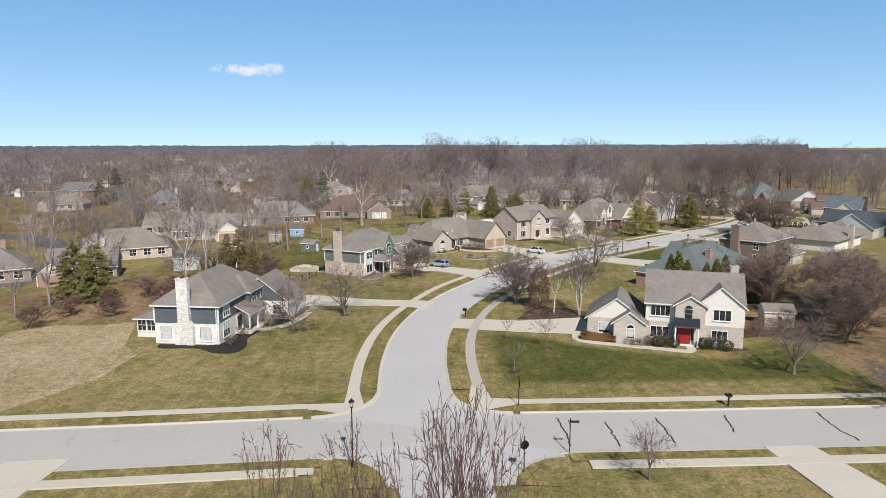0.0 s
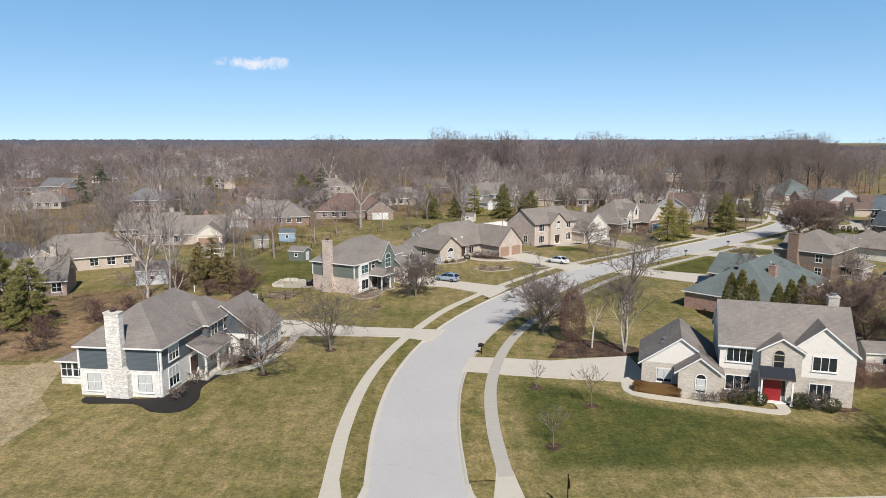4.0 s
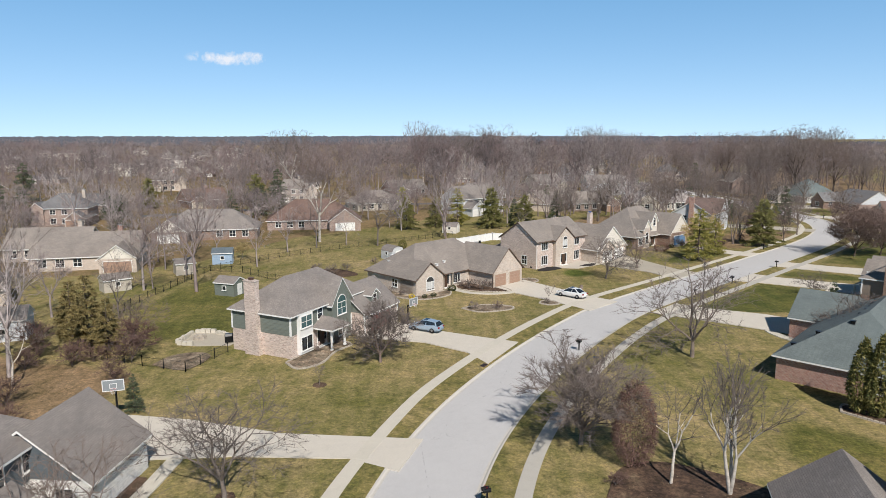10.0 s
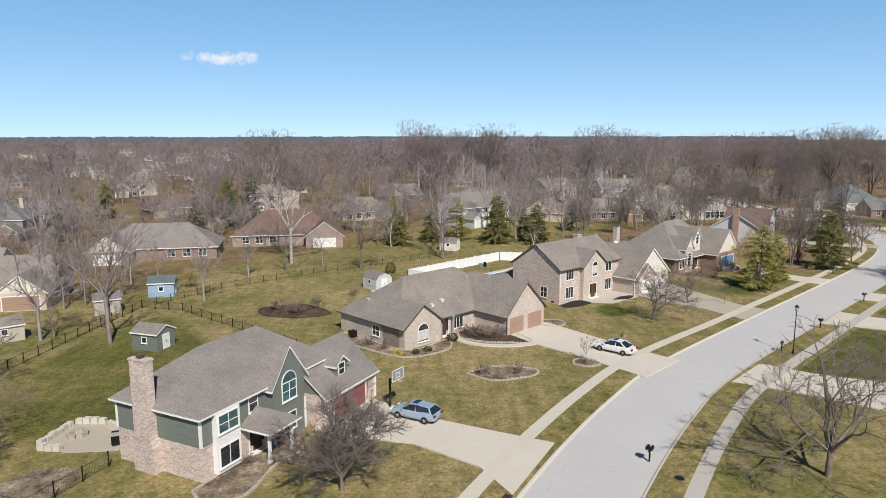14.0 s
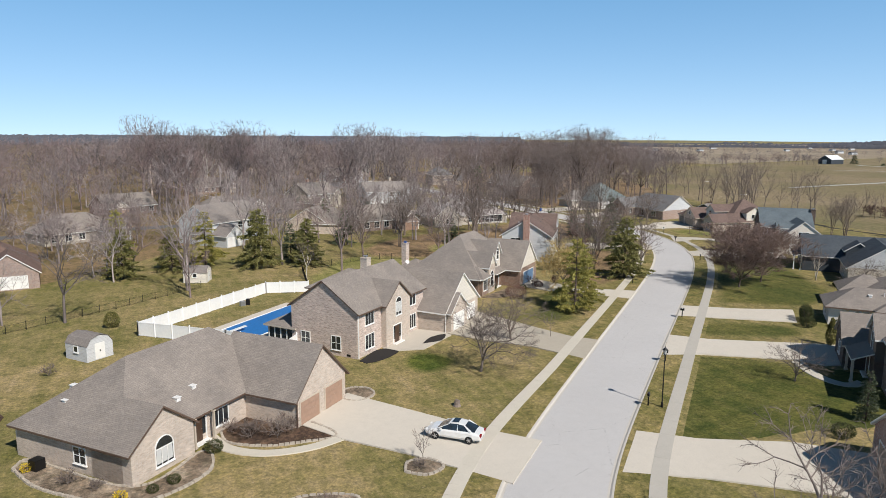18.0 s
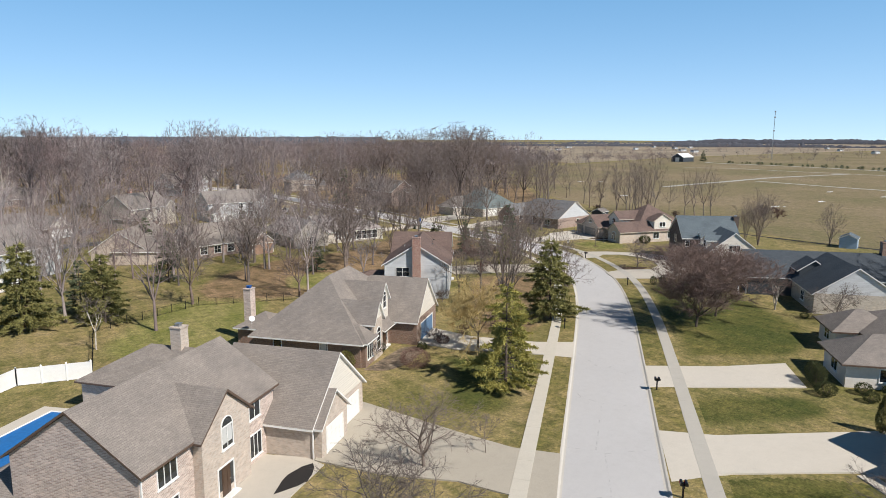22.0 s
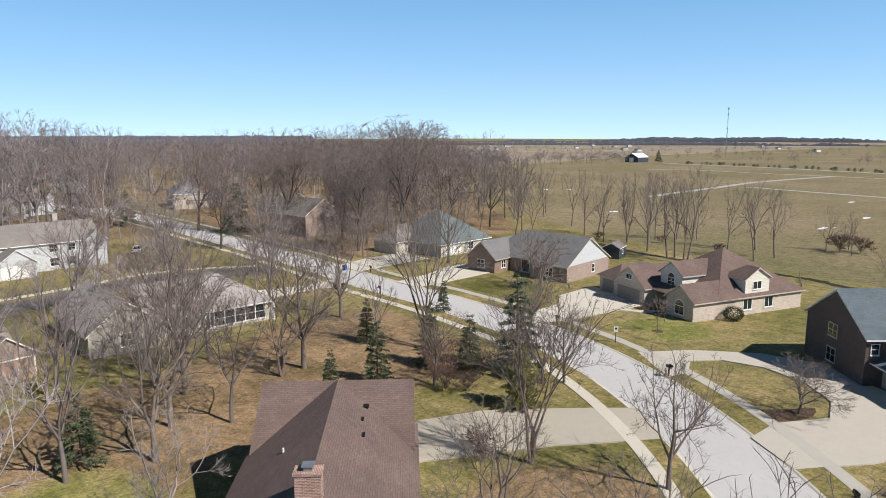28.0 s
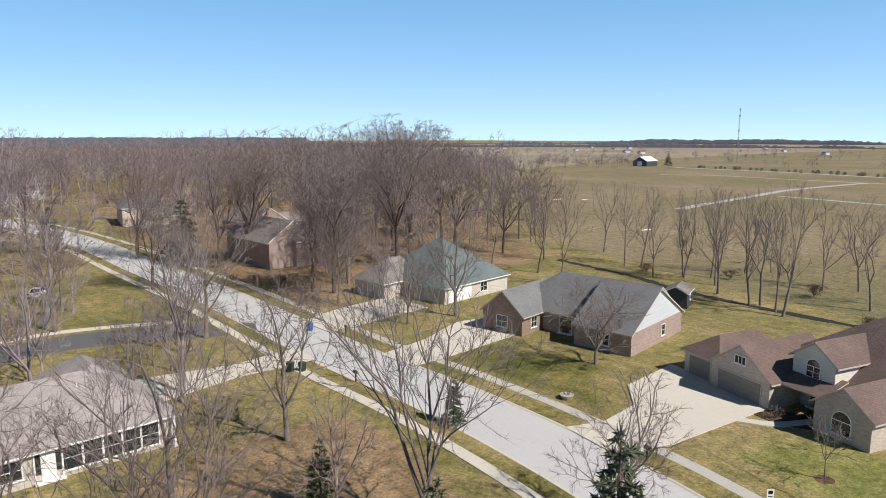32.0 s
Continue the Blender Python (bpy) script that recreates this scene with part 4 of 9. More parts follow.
def chimney(h, a0, a1, b0, b1, top, mat, shoulder=None, cap="copper_cap", z0=0.0):
    mesh = Mesh()
    if shoulder:
        zs, grow = shoulder
        mesh.prism([(a0, b0 - grow), (a1, b0 - grow), (a1, b1 + grow), (a0, b1 + grow)], z0, zs - 0.8)
        mesh.prism([(a0, b0 - grow), (a1, b0 - grow), (a1, b1 + grow), (a0, b1 + grow)], zs - 0.8, zs, 0, [(a0, b0), (a1, b0), (a1, b1), (a0, b1)])
    mesh.box(a0, a1, b0, b1, shoulder[0] - 0.02 if shoulder else z0, top - 0.12)
    mesh.box(a0 - 0.06, a1 + 0.06, b0 - 0.06, b1 + 0.06, top - 0.12, top)
    ob = part("chimney", mesh, M[mat], h)
    c = Mesh()
    ca, cb = (a0 + a1) / 2, (b0 + b1) / 2
    c.box(ca - 0.2, ca + 0.2, cb - 0.2, cb + 0.2, top, top + 0.22)
    c.box(ca - 0.28, ca + 0.28, cb - 0.28, cb + 0.28, top + 0.22, top + 0.28)
    part("flue_cap", c, M[cap], ob)
    return ob


def post(h, a, b, z0, z1, r=0.1, mat="trim_white", name="column"):
    mesh = Mesh()
    mesh.box(a - r, a + r, b - r, b + r, z0, z1)
    mesh.box(a - r - 0.05, a + r + 0.05, b - r - 0.05, b + r + 0.05, z0, z0 + 0.18)
    mesh.box(a - r - 0.05, a + r + 0.05, b - r - 0.05, b + r + 0.05, z1 - 0.14, z1)
    return part(name, mesh, M[mat], h)


def corner_boards(h, pts, z0, z1, mat="trim_white", r=0.09):
    for a, b in pts:
        mesh = Mesh()
        mesh.box(a - r, a + r, b - r, b + r, z0, z1)
        part("corner_board", mesh, M[mat], h)


def downpipe(h, a, b, z0, z1, mat="trim_white"):
    mesh = Mesh()
    mesh.box(a - 0.045, a + 0.045, b - 0.045, b + 0.045, z0, z1)
    part("downpipe", mesh, M[mat], h)


def vents(h, spots, mat="metal_grey"):
    for a, b, z in spots:
        mesh = Mesh()
        mesh.box(a - 0.2, a + 0.2, b - 0.2, b + 0.2, z - 0.2, z + 0.12)
        mesh.box(a - 0.26, a + 0.26, b - 0.26, b + 0.26, z + 0.12, z + 0.17)
        part("roof_vent", mesh, M[mat], h)


def pipe(h, a, b, z):
    mesh = Mesh()
    mesh.tube((a, b, z - 0.3), (a, b, z + 0.45), 0.06, 0.06, 8)
    part("vent_pipe", mesh, M["canvas_white"], h)


# white-washed brick and blue-grey siding, two storeys, screened porch
def house_white_brick():
    h = thing("house", "two-storey house, whitewashed brick below blue-grey siding, grey hip roof", "house", turned((-28.8, 84.0), 84))
    wing(h, 0, 15.5, 0, 8.6, 5.3, 0.74, "a", (1, 1), "brick_white", "siding_blue", 2.75)
    wing(h, 8.6, 15.9, -0.7, 4.2, 5.3, 0.74, "a", (1, 1), "brick_white", "siding_blue", 2.75)
    wing(h, 13.2, 20.5, -4.7, 4.0, 2.8, 0.76, "a", (0, 0), "brick_white", None, gable="siding_blue")
    wing(h, 2.6, 6.6, 8.6, 12.6, 2.6, 0.35, "a", (1, 1), "brick_white", None)
    for b in (9.3, 10.6, 11.9):
        window(h, "n", 2.6, b, 0.9, 1.1, 1.5, 2, 2)
    lean_to(h, 5.0, 11.6, -2.3, 0.0, 2.75, 4.0, "f")
    for a in (5.3, 8.2, 11.2):
        post(h, a, -2.0, 0.15, 2.65)
    deck = Mesh()
    deck.box(5.0, 11.6, -2.2, 0, 0, 0.16)
    part("porch_floor", deck, M["walk"], h)
    chimney(h, -0.75, 0.0, 3.6, 5.1, 8.75, "brick_wash", (3.2, 0.45))
    for b in (1.75, 7.1):
        window(h, "n", 0, b, 0.55, 1.5, 1.75, 2, 2, blind=1.0)
    window(h, "f", 0, 2.3, 0.6, 1.9, 1.9, 3, 2, blind=0.5)
    window(h, "f", -0.03, 2.4, 3.3, 1.9, 1.4, 3, 2, blind=0.4)
    for a in (10.2, 13.4):
        window(h, "f", -0.73, a, 3.5, 1.5, 1.3, 2, 2)
    window(h, "f", -0.7, 9.6, 0.7, 1.5, 1.4, 2, 2)
    front_door(h, "f", 0, 6.6, "door_wood")
    garage_door(h, "x", 20.5, -1.5, 4.9, "trim_white")
    window(h, "n", 13.2, -3.0, 0.9, 1.2, 1.3, 2, 2)
    corner_boards(h, [(0, 0), (0, 8.6)], 2.75, 5.25)
    vents(h, [(3.5, 5.9, 7.25), (9, 6.0, 7.4)])
    pipe(h, 13.5, 3.0, 7.9)
    downpipe(h, -0.08, 0.25, 0, 5.2)


# beige brick and cream stucco with a red front door
def house_red_door():
    h = thing("house", "two-storey cream stucco and pale brick house with a red front door", "house", turned((19.3, 87.6), -17))
    # local a runs along the front, b runs back from it
    wing(h, 0, 7.4, 0, 8.0, 2.75, 0.72, "b", (0, 0), "brick_pale", None, gable="stucco", roof="roof_grey")
    wing(h, 3.5, 7.4, -2.0, 2.2, 2.75, 0.72, "b", (0, 0), "brick_pale", None, roof="roof_grey")
    wing(h, 7.4, 19.2, 0.4, 8.2, 5.35, 0.86, "a", (0, 0), "brick_pale", "stucco", 2.7, roof="roof_grey")
    wing(h, 11.0, 14.6, -0.6, 4.2, 5.25, 0.62, "b", (0, 0), "brick_pale", None, roof="roof_grey")
    wing(h, 13.6, 19.2, -0.25, 4.0, 5.3, 0.84, "b", (0, 0), "brick_pale", "stucco", 2.7, roof="roof_grey")
    window(h, "f", 0, 2.2, 0.8, 1.4, 1.3, 2, 1, blind=0.8)
    window(h, "f", -2.0, 5.6, 0.8, 0.9, 1.3, 1, 2, True, blind=0.9)
    window(h, "f", 0.37, 9.2, 3.5, 2.3, 1.3, 4, 1)
    window(h, "f", 0.4, 9.2, 0.6, 2.2, 1.4, 3, 1)
    window(h, "f", -0.6, 12.6, 3.5, 0.9, 1.3, 1, 2, True, frame_mat="trim_tan")
    window(h, "f", -0.28, 16.6, 3.5, 2.0, 1.3, 3, 1)
    window(h, "f", -0.25, 16.4, 0.7, 1.8, 1.4, 3, 1)
    front_door(h, "f", -0.6, 12.2, "door_red", w=1.5)
    lean_to(h, 10.9, 14.0, -1.7, -0.6, 2.75, 3.6, "f", "metal_roof", "trim_brown")
    for a in (11.1, 13.8):
        post(h, a, -1.5, 0.1, 2.7, 0.08)
    garage_door(h, "n", 0, 3.8, 4.9, "trim_white")
    vents(h, [(2.2, 3.2, 4.35), (2.0, 2.2, 4.2)])
    chimney(h, 18.0, 19.0, 6.6, 7.6, 9.3, "brick_pale", None, "metal_grey", 5.0)


def house_green():
    h = thing("house", "two-storey house, sage green siding over blended brick, tall brick chimney", "house", turned((-16.0, 128.9), 62))
    wing(h, 0, 15.2, 0, 8.6, 5.15, 0.72, "a", (1, 1), "brick_blend", "siding_green", 2.65)
    wing(h, 7.0, 10.9, -0.7, 4.3, 5.1, 1.35, "b", (0, 0), "siding_green", None)
    wing(h, 11.4, 19.4, -2.4, 5.0, 2.85, 0.8, "a", (0, 0), "brick_blend", None, gable="siding_green")
    wing(h, 14.2, 16.0, -1.6, 1.4, 4.55, 0.8, "b", (0, 0), "siding_green", None, z0=3.0, over=0.2)
    window(h, "f", -1.6, 15.1, 3.6, 0.8, 1.0, 1, 2)
    bay = Mesh()
    bay.box(1.1, 3.5, -0.45, 0.05, 0.2, 5.0)
    part("bay", bay, M["trim_white"], h, "white two-storey window bay")
    window(h, "f", -0.45, 2.3, 0.65, 1.9, 1.5, 2, 1)
    window(h, "f", -0.45, 2.3, 3.3, 1.9, 1.3, 2, 2, glass="glass_green")
    window(h, "f", -0.03, 5.4, 3.5, 0.9, 1.3, 1, 2)
    window(h, "f", -0.7, 8.95, 3.3, 1.7, 1.5, 2, 2, True, glass="glass_green")
    window(h, "f", -0.7, 8.9, 0.7, 1.5, 1.4, 2, 2)
    wing(h, 4.2, 7.2, -2.6, 0.2, 2.8, 0.55, "b", (1, 0), "siding_green", None, z0=2.7)
    for a in (4.4, 7.0):
        post(h, a, -2.4, 0.1, 2.75)
    front_door(h, "f", 0, 5.7, "door_wood")
    garage_door(h, "f", -2.4, 15.2, 4.9, "door_maroon")
    window(h, "x", 19.4, 0.8, 0.9, 1.0, 1.2, 1, 2)
    chimney(h, -0.75, 0.0, 4.3, 5.9, 8.75, "brick_blend", (2.9, 0.25))
    corner_boards(h, [(0, 0), (0, 8.6)], 2.65, 5.1)
    corner_boards(h, [(7.0, -0.7), (10.9, -0.7), (11.4, -2.4), (19.4, -2.4)], 0.1, 2.8)
    pipe(h, 6.5, 6.2, 7.0)


def house_ranch():
    h = thing("house", "tan brick ranch house with broad taupe hip roof, two garage doors", "house", turned((-2.3, 158.7), 43))
    wing(h, 0, 20.6, 0.9, 12.3, 2.7, 0.74, "a", (1, 1), "brick_tan", None, roof="roof_taupe", trim="trim_brown")
    wing(h, 0, 5.9, 0, 4.0, 2.7, 0.76, "b", (0, 0), "brick_tan", None, roof="roof_taupe", trim="trim_brown")
    wing(h, 12.9, 20.4, -4.6, 5.0, 2.7, 0.95, "b", (0, 0), "brick_tan", None, roof="roof_taupe", trim="trim_brown")
    window(h, "f", 0, 2.95, 0.6, 1.6, 1.3, 3, 1, True, blind=0.9)
    window(h, "n", 0, 5.2, 0.8, 1.2, 1.2, 2, 2)
    window(h, "f", 0.9, 9.8, 0.7, 1.7, 1.4, 3, 1, frame_mat="trim_white")
    front_door(h, "f", 0.9, 7.2, "door_wood")
    for a in (6.3, 8.4):
        post(h, a, 0.3, 0.1, 2.6, 0.08, "trim_tan")
    garage_door(h, "f", -4.6, 14.75, 2.75, "door_tan", trim="trim_tan")
    garage_door(h, "f", -4.6, 18.45, 2.75, "door_tan", trim="trim_tan")
    vents(h, [(3.2, 9.6, 4.9), (2.0, 9.0, 4.2), (6.5, 2.2, 3.9), (8.6, 2.6, 4.1), (10, 8.2, 6.1), (13, 8.5, 6.0)], "canvas_white")
    downpipe(h, 12.85, -4.65, 0, 2.6, "trim_brown")
    unit = Mesh()
    unit.box(-1.4, -0.6, 8.2, 9.0, 0.1, 0.9)
    part("air_conditioner", unit, M["metal_black"], h)


def house_pool():
    h = thing("house", "two-storey tan tumbled-brick house with taupe roof and white garage", "house", turned((19.9, 179.7), 40))
    wing(h, 0, 15.0, 0, 9.2, 5.3, 0.68, "a", (0, 0), "brick_blend", None, roof="roof_taupe", trim="trim_brown")
    wing(h, 4.9, 10.4, -0.7, 4.5, 5.25, 0.8, "b", (0, 0), "brick_tan", None, roof="roof_taupe", trim="trim_brown")
    wing(h, 13.7, 23.6, -3.9, 5.4, 2.75, 0.82, "b", (0, 0), "brick_tan", None, gable="siding_cream", roof="roof_taupe", trim="trim_white")
    wing(h, 13.9, 18.6, -4.6, 0.5, 2.75, 0.82, "b", (0, 0), "brick_tan", None, roof="roof_taupe", trim="trim_white")
    wing(h, 16.9, 25.3, 5.0, 20.2, 2.8, 0.54, "b", (1, 1), "brick_tan", None, roof="roof_taupe", trim="trim_brown")
    wing(h, 0.2, 4.2, 9.0, 13.0, 2.45, 0.5, "b", (1, 1), "siding_cream", None, roof="roof_taupe", trim="trim_tan")
    for b in (9.7, 10.6, 11.5, 12.4):
        window(h, "n", 0.2, b, 0.6, 0.72, 1.6, 1, 1)
    chimney(h, 20.6, 21.7, 12.4, 13.5, 7.1, "brick_tan", None, "metal_grey")
    for b, in ((2.9,), (7.2,)):
        window(h, "n", 0, b, 0.75, 1.2, 1.5, 2, 2)
    window(h, "f", 0, 2.4, 3.5, 1.7, 1.4, 3, 1)
    window(h, "f", 0, 2.4, 0.7, 1.7, 1.6, 3, 1)
    window(h, "f", -0.7, 7.65, 3.5, 1.2, 1.5, 2, 1, True, blind=0.8)
    front_door(h, "f", -0.7, 7.3, "door_wood")
    window(h, "f", 0, 12.2, 0.6, 1.5, 1.7, 3, 1)
    window(h, "f", 0, 12.2, 3.6, 1.4, 1.3, 2, 1)
    garage_door(h, "f", -4.6, 16.2, 2.9, "trim_white")
    garage_door(h, "f", -3.9, 21.0, 3.2, "trim_white")
    downpipe(h, 0.1, -0.07, 0, 5.2)
    downpipe(h, 13.64, -4.0, 0, 2.7)
    vents(h, [(9, 6.2, 7.35), (19.5, 1.0, 6.3)])
    for b in (1.2, 4.6, 8.4):
        g = Mesh()
        g.box(-0.03, 0.0, b - 0.25, b + 0.25, 0.15, 0.4)
        part("crawl_vent", g, M["metal_black"], h)


def house_turret():
    h = thing("house", "brick house with steep taupe hip roofs and a blue garage door", "house", turned((45.4, 201.7), 41))
    wing(h, 0, 18.4, 0, 12.4, 3.0, 0.86, "a", (1, 1), "brick_brown", None, roof="roof_taupe", trim="trim_white", over=0.5)
    wing(h, 0.2, 2.9, -0.5, 5.0, 3.0, 0.9, "b", (1, 1), "brick_brown", None, roof="roof_taupe", trim="trim_white")
    wing(h, 2.6, 5.2, -0.6, 4.6, 4.5, 1.35, "b", (0, 0), "brick_tan", None, gable="siding_cream", roof="roof_taupe")
    wing(h, 6.9, 9.4, 0.2, 5.6, 5.8, 1.35, "b", (0, 0), "siding_cream", None, gable="siding_cream", roof="roof_taupe")
    lean_to(h, 5.2, 9.2, -0.9, 0.4, 2.6, 3.3, "f", "roof_taupe")
    wing(h, 9.2, 17.6, -3.4, 8.0, 3.0, 0.97, "b", (0, 1), "brick_brown", None, gable="siding_cream", roof="roof_taupe", trim="trim_white")
    wing(h, 2.6, 7.4, 11.6, 16.0, 2.7, 0.5, "b", (1, 1), "brick_brown", None, roof="roof_taupe", trim="trim_white")
    window(h, "f", 0.2, 8.15, 4.6, 0.9, 1.4, 1, 2, True)
    window(h, "f", -0.6, 3.9, 1.0, 1.1, 1.9, 1, 2, True)
    window(h, "f", -0.5, 1.5, 0.8, 1.5, 1.5, 3, 1)
    window(h, "n", 0, 4.2, 0.6, 0.8, 1.9, 1, 2, blind=0.6)
    window(h, "n", 0, 9.6, 0.6, 0.9, 1.9, 1, 2)
    front_door(h, "f", 0.0, 7.4, "door_wood")
    garage_door(h, "f", -3.4, 13.4, 5.0, "door_blue")
    chimney(h, 5.6, 6.7, 16.0, 16.9, 6.4, "brick_blend", None, "plastic_blue")
    pipe(h, 4.6, 8.4, 6.2)
    dish(h, 1.6, 13.6, 4.0)


def dish(h, a, b, z):
    mesh = Mesh()
    mesh.tube((a, b, z - 0.6), (a, b, z), 0.025, 0.025, 5)
    rings = [[(0.42 * r * math.cos(w), 0.34 * r * math.sin(w), 0.12 * r * r) for w in [2 * math.pi * i / 12 for i in range(12)]] for r in (0.35, 0.7, 1.0)]
    m = Matrix.Translation((a, b, z)) @ Euler((radians(62), 0, radians(-20))).to_matrix().to_4x4()
    for lo, hi in zip(rings, rings[1:]):
        for i in range(12):
            j = (i + 1) % 12
            mesh.poly([m @ Vector(p) for p in (lo[i], lo[j], hi[j], hi[i])])
    mesh.poly([m @ Vector(p) for p in rings[0]])
    part("satellite_dish", mesh, M["canvas_white"], h)


def house_chimney_gable():
    h = thing("house", "two-storey pale grey sided house with brown roof and tall brick chimney", "house", turned((70.8, 222.0), 53))
    wing(h, 0, 13.5, 0, 9.7, 5.2, 0.62, "a", (0, 0), "siding_grey", None, roof="roof_brown", trim="trim_white", rake=0.4)
    wing(h, 9.6, 18.4, 0.1, 9.6, 5.2, 0.66, "b", (0, 0), "siding_grey", None, roof="roof_brown", trim="trim_white")
    wing(h, 0.5, 5.2, 9.7, 14.3, 2.65, 0.42, "b", (0, 1), "siding_grey", None, roof="roof_brown", trim="trim_white", z0=2.45)
    base = Mesh()
    base.box(0.5, 5.2, 9.7, 14.2, 0, 0.55)
    part("porch_base", base, M["wood_deck"], h)
    for b in (9.9, 11.0, 12.1, 13.2, 14.15):
        post(h, 0.6, b, 0.5, 2.5, 0.05)
    for a in (2.2, 3.8, 5.1):
        post(h, a, 14.15, 0.5, 2.5, 0.05)
    scr = Mesh()
    scr.poly([(0.62, 9.8, 0.55), (0.62, 14.1, 0.55), (0.62, 14.1, 2.5), (0.62, 9.8, 2.5)])
    part("porch_screen", scr, M["glass"], h)
    chimney(h, -0.75, 0.0, 4.15, 5.35, 9.4, "brick_red", (2.4, 0.3), "metal_grey")
    window(h, "n", 0, 6.9, 3.4, 1.9, 1.3, 2, 2)
    downpipe(h, -0.07, 0.15, 0, 5.1)
    downpipe(h, -0.07, 9.55, 0, 5.1)
    vents(h, [(8, 3.0, 7.0), (10, 3.2, 7.1), (12.0, 3.0, 7.1)], "metal_black")
    pipe(h, 6.5, 7.2, 6.7)
    front_door(h, "f", 0.1, 14.0, "door_wood")
    dish(h, 1.0, 14.2, 3.1)
    window(h, "f", 0, 4.0, 3.4, 1.4, 1.3, 2, 2)


def house_teal():
    h = thing("house", "long red brick ranch house under a wide grey-green roof with vents", "house", turned((35.6, 121.6), -44))
    wing(h, 0, 13.2, -0.3, 23.0, 2.7, 0.64, "b", (1, 1), "brick_red", None, roof="roof_teal", trim="trim_white")
    wing(h, -3.4, 7.0, 16.4, 25.4, 2.7, 0.6, "a", (0, 1), "brick_red", None, gable="brick_red", roof="roof_teal", trim="trim_white")
    chimney(h, 9.2, 10.2, 7.5, 8.6, 6.6, "brick_red", None, "metal_grey", 3.0)
    for b in (3.5, 8.5):
        window(h, "n", 0, b, 0.8, 1.4, 1.3, 2, 2)
    for a in (9.0, 11.2):
        window(h, "f", -0.3, a, 0.8, 1.5, 1.3, 2, 2)
    for b in (19.0, 20.6, 22.2):
        window(h, "x", 13.2, b, 0.7, 1.3, 1.5, 2, 2)
    garage_door(h, "n", -3.4, 20.9, 4.9, "door_tan")
    front_door(h, "n", 0, 13.0, "door_wood")
    vents(h, [(5.6, 4.6, 6.1), (5.6, 8.2, 6.2), (5.8, 10.0, 6.35), (5.8, 11.8, 6.35), (5.8, 13.6, 6.35), (2.8, 3.4, 4.7), (1.0, 1.6, 3.5)], "metal_black")
    pipe(h, 8.0, 12.0, 6.0)


def house_dark_gables():
    h = thing("house", "two-storey brown-sided brick house, street front coloured dark for shade, taupe roof", "house", turned((67.6, 157.0), 43))
    wing(h, -11.6, 1.2, -12.8, -2.6, 5.2, 0.6, "a", (1, 1), "brick_brown", "siding_umber", 2.7, roof="roof_taupe", trim="trim_white")
    # front gable and garage wing: deep shade is put into darker wall colours
    wing(h, -4.8, -0.2, -7.0, -1.8, 5.1, 0.78, "b", (0, 0), "brick_shade_dark", "siding_brown", 2.7, roof="roof_taupe", trim="trim_white")
    wing(h, 0.4, 6.8, -9.0, 0.3, 2.8, 0.8, "b", (0, 0), "brick_shade_dark", None, roof="roof_taupe", trim="trim_tan")
    lean_to(h, -4.6, 0.3, -1.9, 0.2, 2.5, 3.4, "k", "roof_taupe")
    # tan instead of white, so the porch shade is in the posts' colour
    for a in (-4.4, -0.4):
        post(h, a, 0.0, 0.1, 2.5, 0.12, "trim_tan")
    garage_door(h, "x", 6.8, -4.4, 4.9, "door_grey")
    chimney(h, -12.5, -11.5, -7.2, -5.4, 8.2, "brick_brown", (3.2, 0.3), "metal_grey")
    wing(h, -7.2, -1.6, -16.6, -12.6, 2.5, 0.5, "a", (1, 1), "brick_pale", None, roof="roof_taupe", trim="trim_white")
    for b in (-15.6, -14.4, -13.4):
        window(h, "n", -7.2, b, 0.8, 0.9, 1.4, 1, 1)
    window(h, "n", -11.6, -10.6, 3.3, 1.1, 1.3, 2, 2)
    window(h, "n", -11.6, -10.6, 0.9, 1.1, 1.3, 2, 2)
    window(h, "k", -1.8, -2.5, 3.3, 1.0, 1.8, 1, 2, True)
    window(h, "k", -2.6, -8.2, 3.2, 1.4, 1.5, 2, 2)
    window(h, "k", -2.6, -8.2, 0.8, 1.6, 1.5, 2, 2)
    window(h, "k", 0.3, 3.4, 0.9, 1.3, 1.3, 2, 2)
    front_door(h, "k", -1.8, -1.4, "door_wood")
    downpipe(h, -11.5, -2.5, 0, 5.2)
    corner_boards(h, [(-11.6, -2.6)], 2.7, 5.2)


def house_hip_low():
    h = thing("house", "low cream-walled house with taupe hip roofs and clipped shrubs", "house", turned((82.4, 170.4), 43))
    wing(h, -0.4, 6.0, -12.0, 0.2, 2.7, 0.58, "b", (1, 1), "stucco", None, roof="roof_taupe", trim="trim_brown", over=0.6)
    wing(h, -1.5, 18.0, -16.4, -5.4, 2.75, 0.5, "a", (1, 1), "stucco", None, roof="roof_taupe", trim="trim_brown", over=0.6)
    wing(h, 11.6, 17.2, -9.0, -2.6, 2.7, 0.6, "b", (1, 1), "stucco", None, roof="roof_taupe", trim="trim_brown", over=0.6)
    garage_door(h, "x", 6.0, -3.0, 4.9, "trim_tan")
    window(h, "n", -0.4, -3.6, 0.8, 1.6, 1.2, 2, 1)
    window(h, "k", 0.2, 2.8, 0.8, 1.6, 1.2, 2, 1)
    window(h, "k", -2.6, 14.4, 0.8, 1.6, 1.3, 2, 2)
    chimney(h, 8.0, 9.0, -17.4, -16.2, 5.6, "brick_tan", None, "metal_grey")
    vents(h, [(1.4, -4.6, 3.9), (1.4, -7.4, 3.9), (1.2, -9.5, 3.8)], "canvas_white")
    pipe(h, 1.6, -6.2, 4.0)


